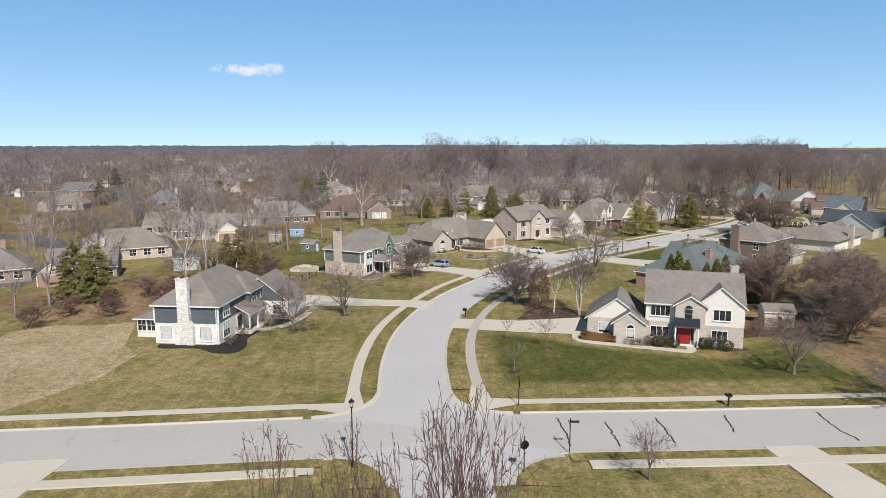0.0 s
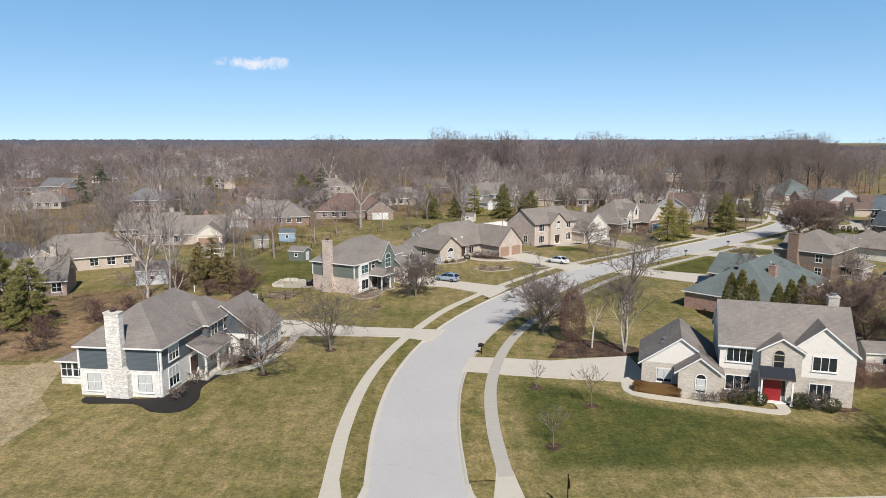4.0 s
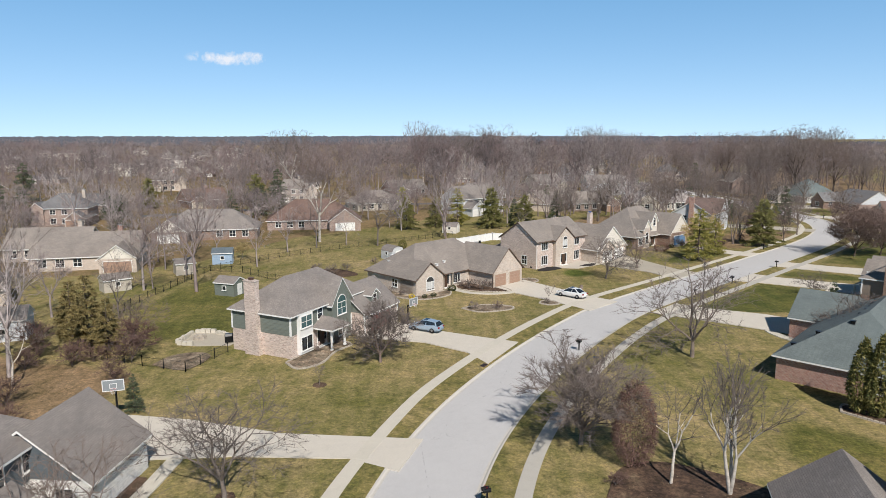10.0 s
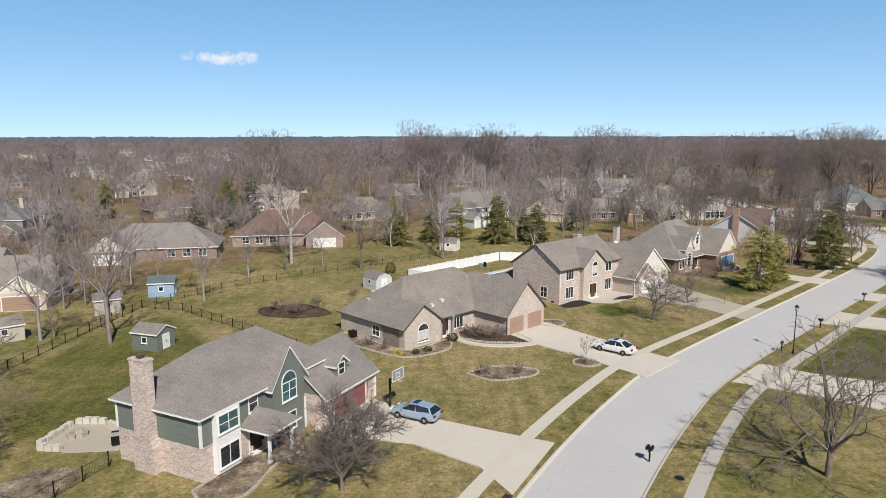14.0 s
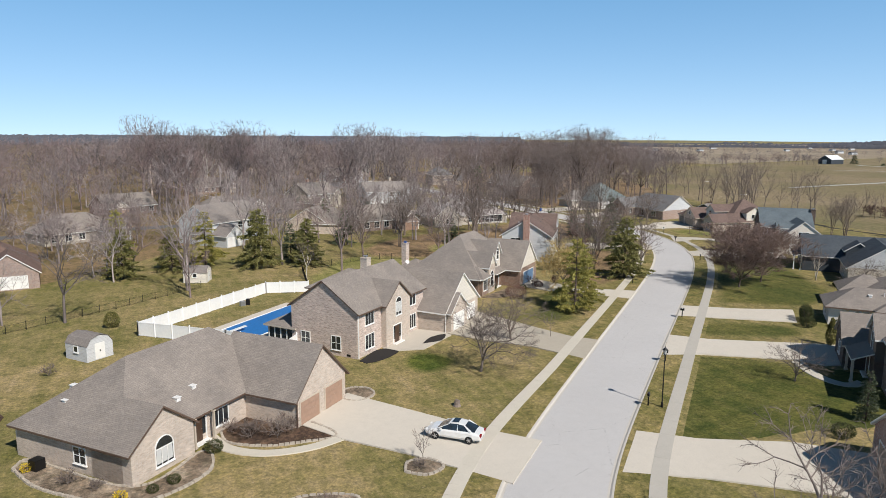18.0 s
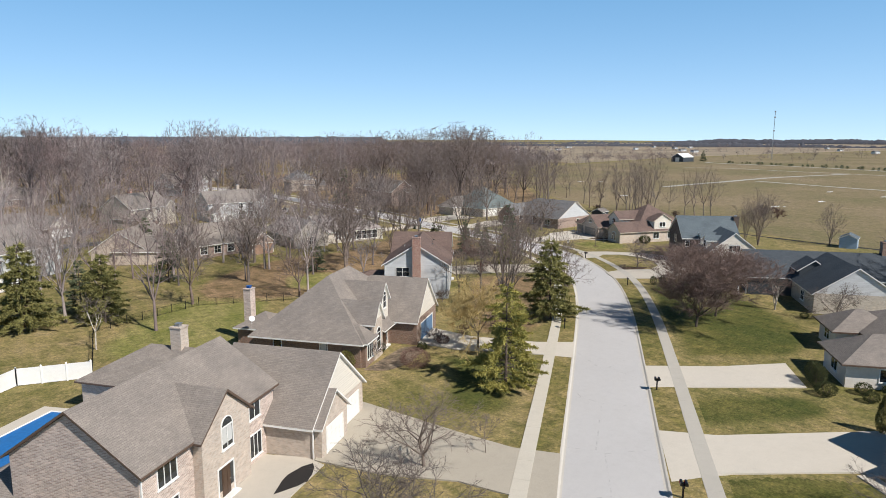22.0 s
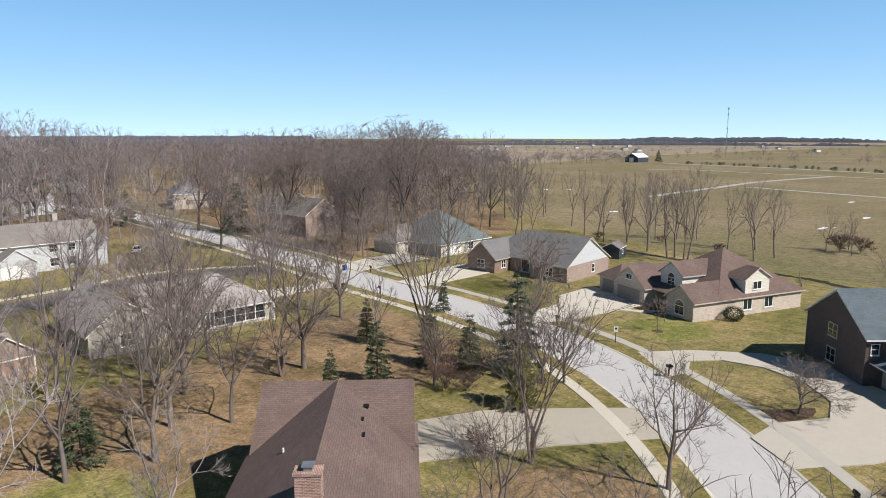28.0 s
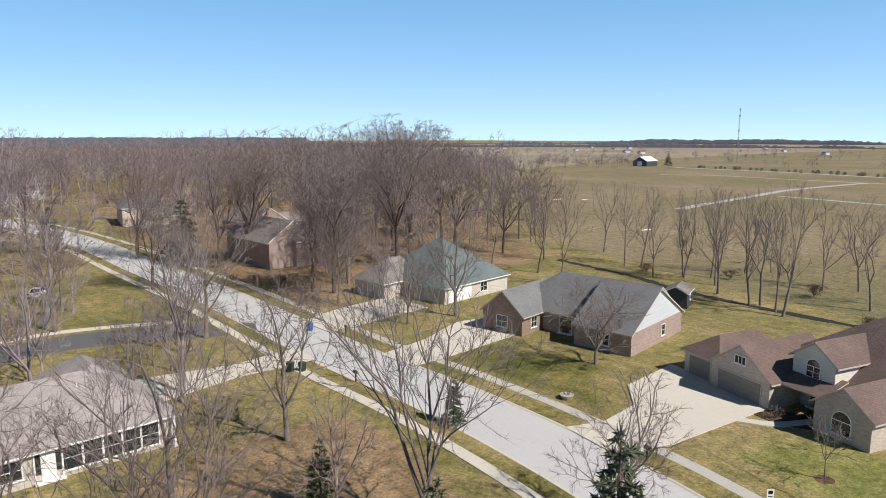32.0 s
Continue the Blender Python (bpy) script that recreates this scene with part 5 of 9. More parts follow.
def house_slate():
    h = thing("house", "dark grey house with charcoal-blue roof and a pale side gable", "house", turned((108.6, 187.2), 43))
    wing(h, -1.2, 12.0, -10.4, 0.2, 2.9, 0.68, "a", (0, 0), "brick_pale", None, gable="siding_grey", roof="roof_dark", trim="trim_white")
    wing(h, 9.6, 21.6, -15.5, 6.4, 2.9, 0.52, "b", (0, 0), "siding_dark", None, roof="roof_dark", trim="trim_white")
    wing(h, 8.4, 12.4, -4.4, -0.4, 4.4, 0.7, "a", (0, 0), "siding_dark", None, gable="siding_dark", roof="roof_dark", trim="trim_white")
    lean_to(h, 9.8, 20.0, 6.4, 8.0, 2.5, 3.1, "k", "roof_dark")
    chimney(h, 15.0, 16.2, -15.0, -13.8, 8.0, "brick_brown", None, "metal_grey", 4)
    window(h, "k", 6.4, 12.5, 0.8, 1.5, 1.3, 2, 2)
    window(h, "k", 6.4, 17.5, 0.8, 1.5, 1.3, 2, 2)
    window(h, "k", 0.2, 4.0, 0.8, 1.5, 1.3, 2, 2)
    window(h, "n", 8.4, -2.4, 3.2, 1.2, 1.0, 2, 1)
    for b in (7.8, 6.6):
        post(h, 9.9, b, 0, 2.5, 0.1)


def house_cape():
    h = thing("house", "brick house, main walls darkened for shade, with slate-blue roof, pale gable and two dormers", "house", turned((119.8, 218.4), 50))
    # main block: its brick colour includes the shade on the street side
    wing(h, 5.0, 15.7, -13.0, -2.5, 5.0, 0.66, "b", (0, 0), "brick_shade_dark", None, gable="brick_shade_dark", roof="roof_slate", trim="trim_white")
    wing(h, -2.8, 6.0, -15.0, -4.4, 2.9, 0.77, "a", (0, 0), "brick_pale", None, gable="siding_cream", roof="roof_slate", trim="trim_white")
    lean_to(h, -2.0, 5.0, -4.4, -3.0, 2.5, 2.95, "k", "roof_slate")
    for a in (4.2, 0.8):
        wing(h, a - 1.1, a + 1.1, -8.8, -5.5, 5.3, 0.7, "b", (0, 0), "siding_cream", None, roof="roof_slate", trim="trim_white", z0=3.6, over=0.25)
        window(h, "k", -5.5, a, 4.1, 1.0, 1.1, 1, 2)
    window(h, "n", -2.8, -9.7, 3.7, 1.9, 1.1, 3, 1)
    window(h, "k", -2.5, 10.6, 3.5, 1.5, 1.3, 2, 2, frame_mat="trim_tan")
    window(h, "k", -2.5, 10.6, 0.8, 1.5, 1.4, 2, 2, frame_mat="trim_tan")
    window(h, "k", -4.4, 2.0, 0.8, 1.1, 1.4, 2, 2)
    window(h, "n", 5.0, -3.4, 3.3, 0.7, 1.0, 1, 2)
    chimney(h, 9.0, 10.2, -14.0, -13.0, 8.6, "brick_shade_dark", None, "metal_grey")
    garage_door(h, "n", -2.8, -9.7, 4.9, "trim_white")


def house_brown_dormer():
    h = thing("house", "brown-roofed tan brick house with arched dormer and two grey garage doors", "house", turned((137.4, 252.8), 74))
    # a runs north along the street front, b runs west to the street, so the house lies at negative b
    wing(h, -0.5, 6.4, -8.0, 1.2, 2.7, 0.72, "b", (0, 0), "brick_tan", None, roof="roof_brown", trim="trim_tan")
    wing(h, 6.0, 10.6, -9.0, 0.6, 2.7, 0.7, "b", (1, 1), "brick_tan", None, roof="roof_brown", trim="trim_tan")
    wing(h, -10.0, 4.5, -19.0, -3.0, 2.7, 0.66, "a", (1, 1), "brick_tan", None, roof="roof_brown", trim="trim_tan")
    wing(h, -10.0, -5.0, -6.0, 1.2, 2.7, 0.72, "b", (0, 0), "brick_tan", None, roof="roof_brown", trim="trim_tan")
    wing(h, -4.4, -0.2, -8.5, -2.0, 5.0, 0.72, "b", (0, 0), "siding_cream", None, roof="roof_brown", trim="trim_tan", z0=2.7)
    wing(h, -9.9, -6.2, -12.5, -8.0, 5.0, 0.6, "a", (0, 1), "siding_cream", None, roof="roof_brown", trim="trim_tan", z0=2.7)
    window(h, "n", -9.9, -10.2, 3.5, 1.5, 1.0, 2, 1)
    window(h, "k", -2.0, -2.3, 3.3, 1.3, 1.0, 2, 2, True)
    window(h, "k", 1.2, -7.5, 0.6, 1.6, 1.1, 2, 1, True)
    garage_door(h, "k", 1.2, 2.95, 5.0, "door_grey", trim="trim_tan")
    garage_door(h, "k", 0.6, 8.5, 2.8, "door_grey", trim="trim_tan")
    window(h, "k", 1.2, 2.95, 3.4, 1.2, 0.7, 3, 1)
    lean_to(h, -5.0, 0.0, -3.0, 0.2, 2.6, 3.6, "k", "roof_brown", "trim_tan")
    for a in (-4.6, -0.4):
        post(h, a, -0.1, 0.1, 2.5, 0.11, "brick_tan")
    front_door(h, "k", -3.0, -2.4, "door_wood")
    for b in (-8.5, -12.5):
        window(h, "n", -10.0, b, 0.8, 1.5, 1.4, 2, 1)


def house_brick_gable():
    h = thing("house", "dusty brick ranch, street wing browner for shade, grey hip-and-gable roof and pale gable end", "house", turned((139.4, 269.6), 98))
    wing(h, 0.5, 20.0, -14.0, -3.0, 2.7, 0.72, "a", (0, 1), "brick_dusty", None, gable="siding_grey", roof="roof_smoke", trim="trim_tan")
    wing(h, 0, 7.4, -14.1, 0, 2.7, 0.575, "a", (0, 0), "brick_dusty", None, gable="siding_grey", roof="roof_smoke", trim="trim_tan")
    # street wing: browner brick than the rest, standing in for its shade
    wing(h, 13.9, 20.1, -8.5, 1.6, 2.7, 0.86, "b", (0, 0), "brick_brown", None, gable="brick_brown", roof="roof_smoke", trim="trim_tan")
    window(h, "n", 0, -8.5, 0.8, 0.9, 1.3, 1, 2)
    window(h, "n", 13.9, -1.0, 0.8, 1.2, 1.3, 2, 2)
    window(h, "k", 0, 3.6, 0.8, 1.6, 1.4, 2, 2)
    window(h, "k", 1.6, 17.0, 0.8, 1.6, 1.4, 2, 2)
    front_door(h, "k", -3.0, 10.4, "door_wood")
    vents(h, [(12.0, -11.0, 5.1), (5.0, -11.0, 4.7)], "metal_black")


def house_far_teal():
    h = thing("house", "pale brick house with grey-green hip roof behind bare trees", "house", turned((138.0, 301.6), 96))
    wing(h, 0, 16, -16.0, -1, 2.7, 0.75, "a", (1, 1), "brick_pale", None, roof="roof_teal", trim="trim_white")
    wing(h, 9, 16, -7, 3.0, 2.7, 0.8, "b", (1, 1), "brick_pale", None, roof="roof_grey", trim="trim_white")
    garage_door(h, "n", 0, -4.5, 4.8, "trim_white")
    window(h, "n", 0, -10, 0.8, 1.5, 1.4, 2, 2)


def house_long_ranch():
    h = thing("house", "pale brick ranch house with grey roof and a glazed sun room", "house", turned((92.4, 281.0), 2))
    wing(h, -16, 0, 0, 10.5, 2.7, 0.62, "a", (0, 1), "brick_pale", None, roof="roof_pale", trim="trim_white")
    wing(h, -23.4, -15.2, -2.0, 13.0, 2.7, 0.78, "b", (0, 0), "brick_pale", None, roof="roof_pale", trim="trim_white")
    wing(h, -7.0, 0.0, 6.0, 16.5, 2.7, 0.66, "b", (1, 1), "brick_pale", None, roof="roof_pale", trim="trim_white")
    for a in (-2.0, -3.4, -4.8, -6.2, -7.6):
        window(h, "f", 0, a, 0.5, 1.25, 1.8, 1, 2)
    front_door(h, "f", 0, -9.2, "trim_white")
    window(h, "f", 0, -11.6, 0.8, 1.4, 1.4, 2, 2)
    window(h, "f", -2.0, -19.3, 0.8, 1.5, 1.4, 2, 2)
    post(h, -0.3, -0.6, 0, 2.6, 0.08)
    garage_door(h, "x", 0, 11.5, 4.9, "trim_white")
    pipe(h, -6.0, 4.0, 5.2)


for build in (house_white_brick, house_red_door, house_green, house_ranch, house_pool, house_turret, house_chimney_gable, house_teal,
              house_dark_gables, house_hip_low, house_slate, house_cape, house_brown_dormer, house_brick_gable,
              house_far_teal, house_long_ranch):
    build()

# ---- trees and shrubs ----


def forked(seed, height, width, levels=6, boughs=4, first=0.22, twigs=5, r0=None, lift=0.10, side=0.45, twig=0.07, spread=30, stems=1, thin=0.013, wob=0.09, lean=0.0):
    """Grows one bare tree that forks from bough to twig, fitted to its height and crown width."""
    rng = random.Random(seed)
    segs, blades = [], []
    r0 = r0 or height * 0.0155

    def grow(p, d, length, r, lev):
        n = 3 if lev == 0 else 2
        q = p
        for i in range(n):
            d = (d + Vector((rng.gauss(0, 1), rng.gauss(0, 1), rng.gauss(0, 0.8))) * (wob * (0.4 if lev == 0 else 1)) + Vector((0, 0, lift))).normalized()
            e = q + d * (length / n)
            ra, rb = r * (1 - 0.3 * i / n), r * (1 - 0.3 * (i + 1) / n)
            segs.append([q, e, max(thin, ra), max(thin * 0.8, rb), lev])
            if 0 < lev < levels - 1 and rng.random() < side:
                a = d.orthogonal().normalized()
                a.rotate(Matrix.Rotation(rng.uniform(0, 6.283), 3, d))
                grow(q.lerp(e, rng.random()), (d * 0.6 + a * 0.8).normalized(), length * rng.uniform(0.4, 0.6), r * 0.42, min(levels, lev + 2))
            if lev >= levels - 1:
                for _ in range(twigs):
                    b = q.lerp(e, rng.random())
                    nd = (d * rng.uniform(0.6, 1.1) + Vector((rng.gauss(0, 0.5), rng.gauss(0, 0.5), rng.gauss(0.12, 0.4)))).normalized()
                    blades.append([b, b + nd * rng.uniform(0.4, 1.1) * twig])
            q = e
        if lev >= levels:
            return
        k = boughs if lev == 0 else (3 if rng.random() < 0.22 else 2)
        turn = rng.uniform(0, 6.283)
        for j in range(k):
            a = d.orthogonal().normalized()
            a.rotate(Matrix.Rotation(turn + 6.283 * j / k + rng.uniform(-0.4, 0.4), 3, d))
            main = j == 0
            ang = radians(rng.uniform(0.75, 1.3) * spread * (0.55 if main else 1.2))
            size = rng.uniform(0.75, 0.95) if main else rng.uniform(0.62, 0.88)
            grow(q, (d * math.cos(ang) + a * math.sin(ang)).normalized(), size * (length if lev else 0.25), r * (0.72 if main else 0.57) * rng.uniform(0.85, 1.0), lev + 1)

    for s in range(stems):
        a = 6.283 * s / stems + 0.7
        tilt = 0.22 if stems > 1 else lean
        grow(Vector((0, 0, 0)), Vector((tilt * math.cos(a), tilt * math.sin(a), 1)).normalized(), first * rng.uniform(0.9, 1.1), r0 / math.sqrt(stems), 0)
    P = np.array([s[1] for s in segs])
    sz = height / (np.percentile(P[:, 2], 99) + 0.5 * twig)
    rad = np.sqrt(((P[:, :2] - P[:, :2].mean(0)) ** 2).sum(1))
    sx = width / 2 / (np.percentile(rad, 86) + 0.3 * twig)

    def fit(p):
        x, y, z = p.x * sx, p.y * sx, p.z * sz - 0.05
        far = math.hypot(x, y) / (0.62 * width + 1e-6)
        top = height * (0.88 - 0.14 * min(1.0, far) ** 2)
        if z > top:
            z = top + 0.14 * height * math.tanh((z - top) / (0.14 * height))
        return Vector((x, y, z))

    segs = [(fit(a), fit(b), ra, rb, min(3, (lev + 1) // 2)) for a, b, ra, rb, lev in segs]
    return segs, [(fit(a), fit(b)) for a, b in blades]


def tri_arrays(segs, blades, sides, blade_w):
    """Numpy vertices and triangles of tapered prisms and flat twig blades."""
    V, F, base = [], [], 0
    by = {}
    for s in segs:
        by.setdefault(sides[s[4]], []).append(s)
    thin = by.pop(1, [])
    for n, group in by.items():
        a = np.array([s[0] for s in group])
        b = np.array([s[1] for s in group])
        ra = np.array([s[2] for s in group])[:, None, None]
        rb = np.array([s[3] for s in group])[:, None, None]
        d = b - a
        d /= np.linalg.norm(d, axis=1, keepdims=True) + 1e-9
        ref = np.where(np.abs(d[:, 2:3]) < 0.9, np.array([[0, 0, 1.0]]), np.array([[1.0, 0, 0]]))
        s1 = np.cross(d, ref)
        s1 /= np.linalg.norm(s1, axis=1, keepdims=True)
        s2 = np.cross(d, s1)
        w = np.linspace(0, 2 * np.pi, n, endpoint=False)
        ring = np.cos(w)[None, :, None] * s1[:, None, :] + np.sin(w)[None, :, None] * s2[:, None, :]
        v = np.concatenate([a[:, None, :] + ring * ra, b[:, None, :] + ring * rb], 1).reshape(-1, 3)
        i = np.arange(n)
        j = (i + 1) % n
        quad = np.concatenate([np.stack([i, j, n + j], 1), np.stack([i, n + j, n + i], 1)])
        f = (np.arange(len(group))[:, None, None] * 2 * n + quad[None]).reshape(-1, 3) + base
        V.append(v)
        F.append(f)
        base += len(v)
    if thin:
        a = np.array([s[0] for s in thin])
        b = np.array([s[1] for s in thin])
        d = b - a
        r = np.cross(d, np.random.RandomState(len(thin)).normal(size=d.shape))
        r *= np.array([s[2] for s in thin])[:, None] / (np.linalg.norm(r, axis=1, keepdims=True) + 1e-9)
        v = np.stack([a - r, a + r, b + 0.15 * d], 1).reshape(-1, 3)
        V.append(v)
        F.append(np.arange(len(v)).reshape(-1, 3) + base)
        base += len(v)
    if blades:
        a = np.array([s[0] for s in blades])
        b = np.array([s[1] for s in blades])
        d = b - a
        r = np.cross(d, np.random.RandomState(len(blades)).normal(size=d.shape))
        r /= np.linalg.norm(r, axis=1, keepdims=True) + 1e-9
        v = np.stack([a - r * blade_w, a + r * blade_w, b], 1).reshape(-1, 3)
        V.append(v)
        F.append(np.arange(len(v)).reshape(-1, 3) + base)
    return np.concatenate(V), np.concatenate(F)


def tri_mesh(name, V, F, mats, index=None):
    me = bpy.data.meshes.new(name)
    me.vertices.add(len(V))
    me.vertices.foreach_set("co", np.asarray(V, np.float32).ravel())
    me.loops.add(len(F) * 3)
    me.loops.foreach_set("vertex_index", np.asarray(F, np.int32).ravel())
    me.polygons.add(len(F))
    me.polygons.foreach_set("loop_start", np.arange(len(F), dtype=np.int32) * 3)
    for m in mats:
        me.materials.append(m)
    if index is not None:
        me.polygons.foreach_set("material_index", np.asarray(index, np.int32))
    me.update(calc_edges=True)
    me.validate()
    return me


def bare_tree(name, label, seed, height, width, bark_mat="bark", twig_mat="twig", category="tree", blade=0.009, **kw):
    """A leafless tree with a trunk and a crown, parked out of sight until it is copied."""
    segs, blades = forked(seed, height, width, **kw)
    root = thing(name, label, category)
    low = [s for s in segs if s[4] <= 1]
    high = [s for s in segs if s[4] > 1]
    for nm, sg, bl, mat in (("trunk", low, [], bark_mat), ("crown", high, blades, twig_mat)):
        V, F = tri_arrays(sg, bl, (7, 5, 4, 3), blade)
        ob = new(nm, tri_mesh(nm, V, F, [M[mat]]))
        ob.parent = root
    return root


first_use = set()


def plant(proto, x, y, size=1.0, turn=0.0, z=0.0, label=""):
    m = Matrix.Translation((x, y, z)) @ Matrix.Rotation(turn, 4, "Z") @ Matrix.Scale(size, 4)
    if proto.name not in first_use:
        first_use.add(proto.name)
        proto.matrix_world = m
        ob = proto
    else:
        made = {}
        for o in (proto, *proto.children_recursive):
            made[o] = o.copy()
            scene.collection.objects.link(made[o])
            made[o].parent = made.get(o.parent, o.parent)
        ob = made[proto]
        ob.matrix_basis = m
    if label:
        tagged(ob, label)
    return ob


def needles(seed, height, wide, per=46, whorls=16, droop=0.15, start=0.08, gap=0.0, size=0.42, taper=0.8, rag=0.25):
    """Sprays of an evergreen: blades set along drooping whorled branches."""
    rng = np.random.RandomState(seed)
    V, segs = [], []
    for w in range(whorls):
        f = start + (1 - start) * (w + rng.uniform(-0.3, 0.3)) / whorls
        if rng.rand() < gap:
            continue
        z = height * max(start, min(0.97, f))
        reach = wide * (1 - f) ** taper * rng.uniform(1 - rag, 1 + 0.5 * rag) + 0.12 * wide
        for k in range(7 if f < 0.75 else 4):
            a = rng.uniform(0, 2 * np.pi)
            r = reach * rng.uniform(0.95 - rag, 1.1)
            tip = np.array([r * np.cos(a), r * np.sin(a), z - droop * r + 0.1 * r * rng.rand()])
            root = np.array([0, 0, z])
            segs.append((Vector(root), Vector(tip), 0.035, 0.008, 1))
            n = max(6, int(per * r / wide))
            t = rng.uniform(0.2, 1.0, n)[:, None] ** 0.7
            p = root + (tip - root) * t
            d = (tip - root) / (np.linalg.norm(tip - root) + 1e-6)
            q = p + (d * 0.5 + rng.normal(0, 0.62, (n, 3))) * size * rng.uniform(0.6, 1.2, (n, 1))
            s = np.cross(q - p, rng.normal(size=(n, 3)))
            s /= np.linalg.norm(s, axis=1, keepdims=True) + 1e-6
            wd = size * 0.22
            V.append(np.stack([p - s * wd, p + s * wd, q], 1).reshape(-1, 3))
    V = np.concatenate(V)
    return segs, V


def evergreen(name, label, seed, height, wide, mat, **kw):
    segs, V = needles(seed, height, wide, **kw)
    root = thing(name, label, "evergreen tree")
    segs.append((Vector((0, 0, -0.05)), Vector((0, 0, height * 0.96)), height * 0.017, 0.02, 0))
    tv, tf = tri_arrays(segs, [], (7, 3, 3, 3), 0.01)
    t = new("trunk", tri_mesh("trunk", tv, tf, [M["bark_dark"]]))
    t.parent = root
    c = new("crown", tri_mesh("crown", V, np.arange(len(V)).reshape(-1, 3), [M[mat]]))
    c.parent = root
    return root


def leaf_cloud(seed, n, shape, size):
    """Leaf blades over and in a body; shape maps unit-ball points to it."""
    rng = np.random.RandomState(seed)
    p = rng.normal(size=(n, 3))
    p /= np.linalg.norm(p, axis=1, keepdims=True)
    out = p.copy()
    p = shape(p * rng.uniform(0.72, 1.06, (n, 1)))
    d = out * 0.7 + rng.normal(0, 0.6, (n, 3))
    q = p + d * size * rng.uniform(0.6, 1.3, (n, 1))
    s = np.cross(d, rng.normal(size=(n, 3)))
    s /= np.linalg.norm(s, axis=1, keepdims=True) + 1e-6
    V = np.stack([p - s * size * 0.45, p + s * size * 0.45, q], 1).reshape(-1, 3)
    return V, np.arange(len(V)).reshape(-1, 3)


def shrub(name, label, seed, w, h, mat, n=700, size=0.11, category="shrub", deep=None, core="bark_dark", point=0.0):
    deep = deep or w
    root = thing(name, label, category)

    def shape(p):
        u = p.copy()
        u[:, 0] = np.sign(u[:, 0]) * np.abs(u[:, 0]) ** 0.8 * w / 2
        u[:, 1] = np.sign(u[:, 1]) * np.abs(u[:, 1]) ** 0.8 * deep / 2
        u[:, 2] = h * 0.52 + u[:, 2] * h * 0.5
        u[:, :2] *= 1 - point * np.clip(u[:, 2:3] / h - 0.35, 0, 0.7)
        return u
    V, F = leaf_cloud(seed, n, shape, size)
    o = new("foliage", tri_mesh("foliage", V, F, [M[mat]]))
    o.parent = root
    rng = random.Random(seed)
    for i in range(4):
        a = 2 * math.pi * i / 4
        seg = (Vector((0.02 * math.cos(a), 0.02 * math.sin(a), -0.03)), Vector((w * 0.32 * math.cos(a), deep * 0.32 * math.sin(a), h * rng.uniform(0.6, 0.85))), 0.03, 0.01, 1)
        V, F = tri_arrays([seg], [], (5, 5, 4, 3), 0.01)
        o = new("stem", tri_mesh("stem", V, F, [M[core]]))
        o.parent = root
    return root


MAPLE = [bare_tree("tree", "bare spreading maple standing in a lawn", 11 + i, 9.0, 10.2, first=0.15, boughs=5, levels=6, spread=33, lift=0.01, twigs=5, wob=0.12, r0=0.21) for i in range(3)]
TALL = [bare_tree("tree", "tall bare tree with ascending grey limbs", 31 + i, 14.0, 9.8, r0=0.27, first=0.22, boughs=4, levels=6, spread=32, lift=0.035, wob=0.085, twigs=5) for i in range(4)]
RED = [bare_tree("tree", "bare round-headed tree with dense reddish twigs", 51, 10.5, 11.0, "bark_dark", "twig_dun", first=0.13, boughs=7, levels=6, spread=26, lift=0.12, twigs=20, twig=0.10, blade=0.008)]
CRAB = [bare_tree("tree", "low bare crabapple with a dense tangled crown", 61, 6.6, 7.2, "bark", "twig", first=0.11, boughs=7, levels=6, spread=31, lift=0.03, twigs=9, wob=0.09, twig=0.09, blade=0.009, r0=0.17)]
BIRCH = [bare_tree("tree", "white-barked birch with several slender stems", 71, 9.4, 4.6, "bark_white", "twig", first=0.34, boughs=3, levels=5, spread=19, lift=0.06, twigs=3, stems=3, r0=0.24, side=0.5, twig=0.07, thin=0.012, wob=0.18),
         bare_tree("tree", "leaning pale-barked bare tree on grass", 72, 9.0, 6.0, "bark_white", "twig", first=0.35, boughs=3, levels=5, spread=28, twigs=2, lean=0.12, side=0.3, twig=0.06, wob=0.14)]
GOLD = [bare_tree("tree", "bare tree with golden weeping twigs", 81, 7.0, 7.0, "bark", "twig_gold", first=0.2, boughs=5, levels=6, spread=33, lift=-0.03, twigs=14, twig=0.11)]
SAPLING = [bare_tree("sapling", "young bare lawn tree in a mulch ring", 91 + i, 4.2, 2.8, first=0.33, boughs=4, levels=4, spread=26, lift=0.1, twigs=4, category="sapling", r0=0.05) for i in range(2)]
THIN = [bare_tree("tree", "slim crooked bare tree at the field edge", 101 + i, 16.5, 7.6, "bark", "twig", first=0.2, boughs=3, levels=5, spread=25, lift=0.045, twigs=3, r0=0.18, lean=0.08, side=0.7, wob=0.2, twig=0.06) for i in range(5)]
GIANT = [bare_tree("tree", "very tall bare woodland tree with heavy forked limbs", 121 + i, 26.0, 17.5, "bark_dark", "twig_wood", first=0.26, boughs=5, levels=7, spread=31, lift=0.0, twigs=6, blade=0.013, thin=0.015, twig=0.05) for i in range(3)]
SYCAMORE = [bare_tree("tree", "tall pale-limbed sycamore, bare of leaves", 131, 19.0, 13.0, "bark_white", "twig", first=0.28, boughs=4, levels=6, spread=27, lift=0.08, twigs=4, blade=0.014, thin=0.02)]
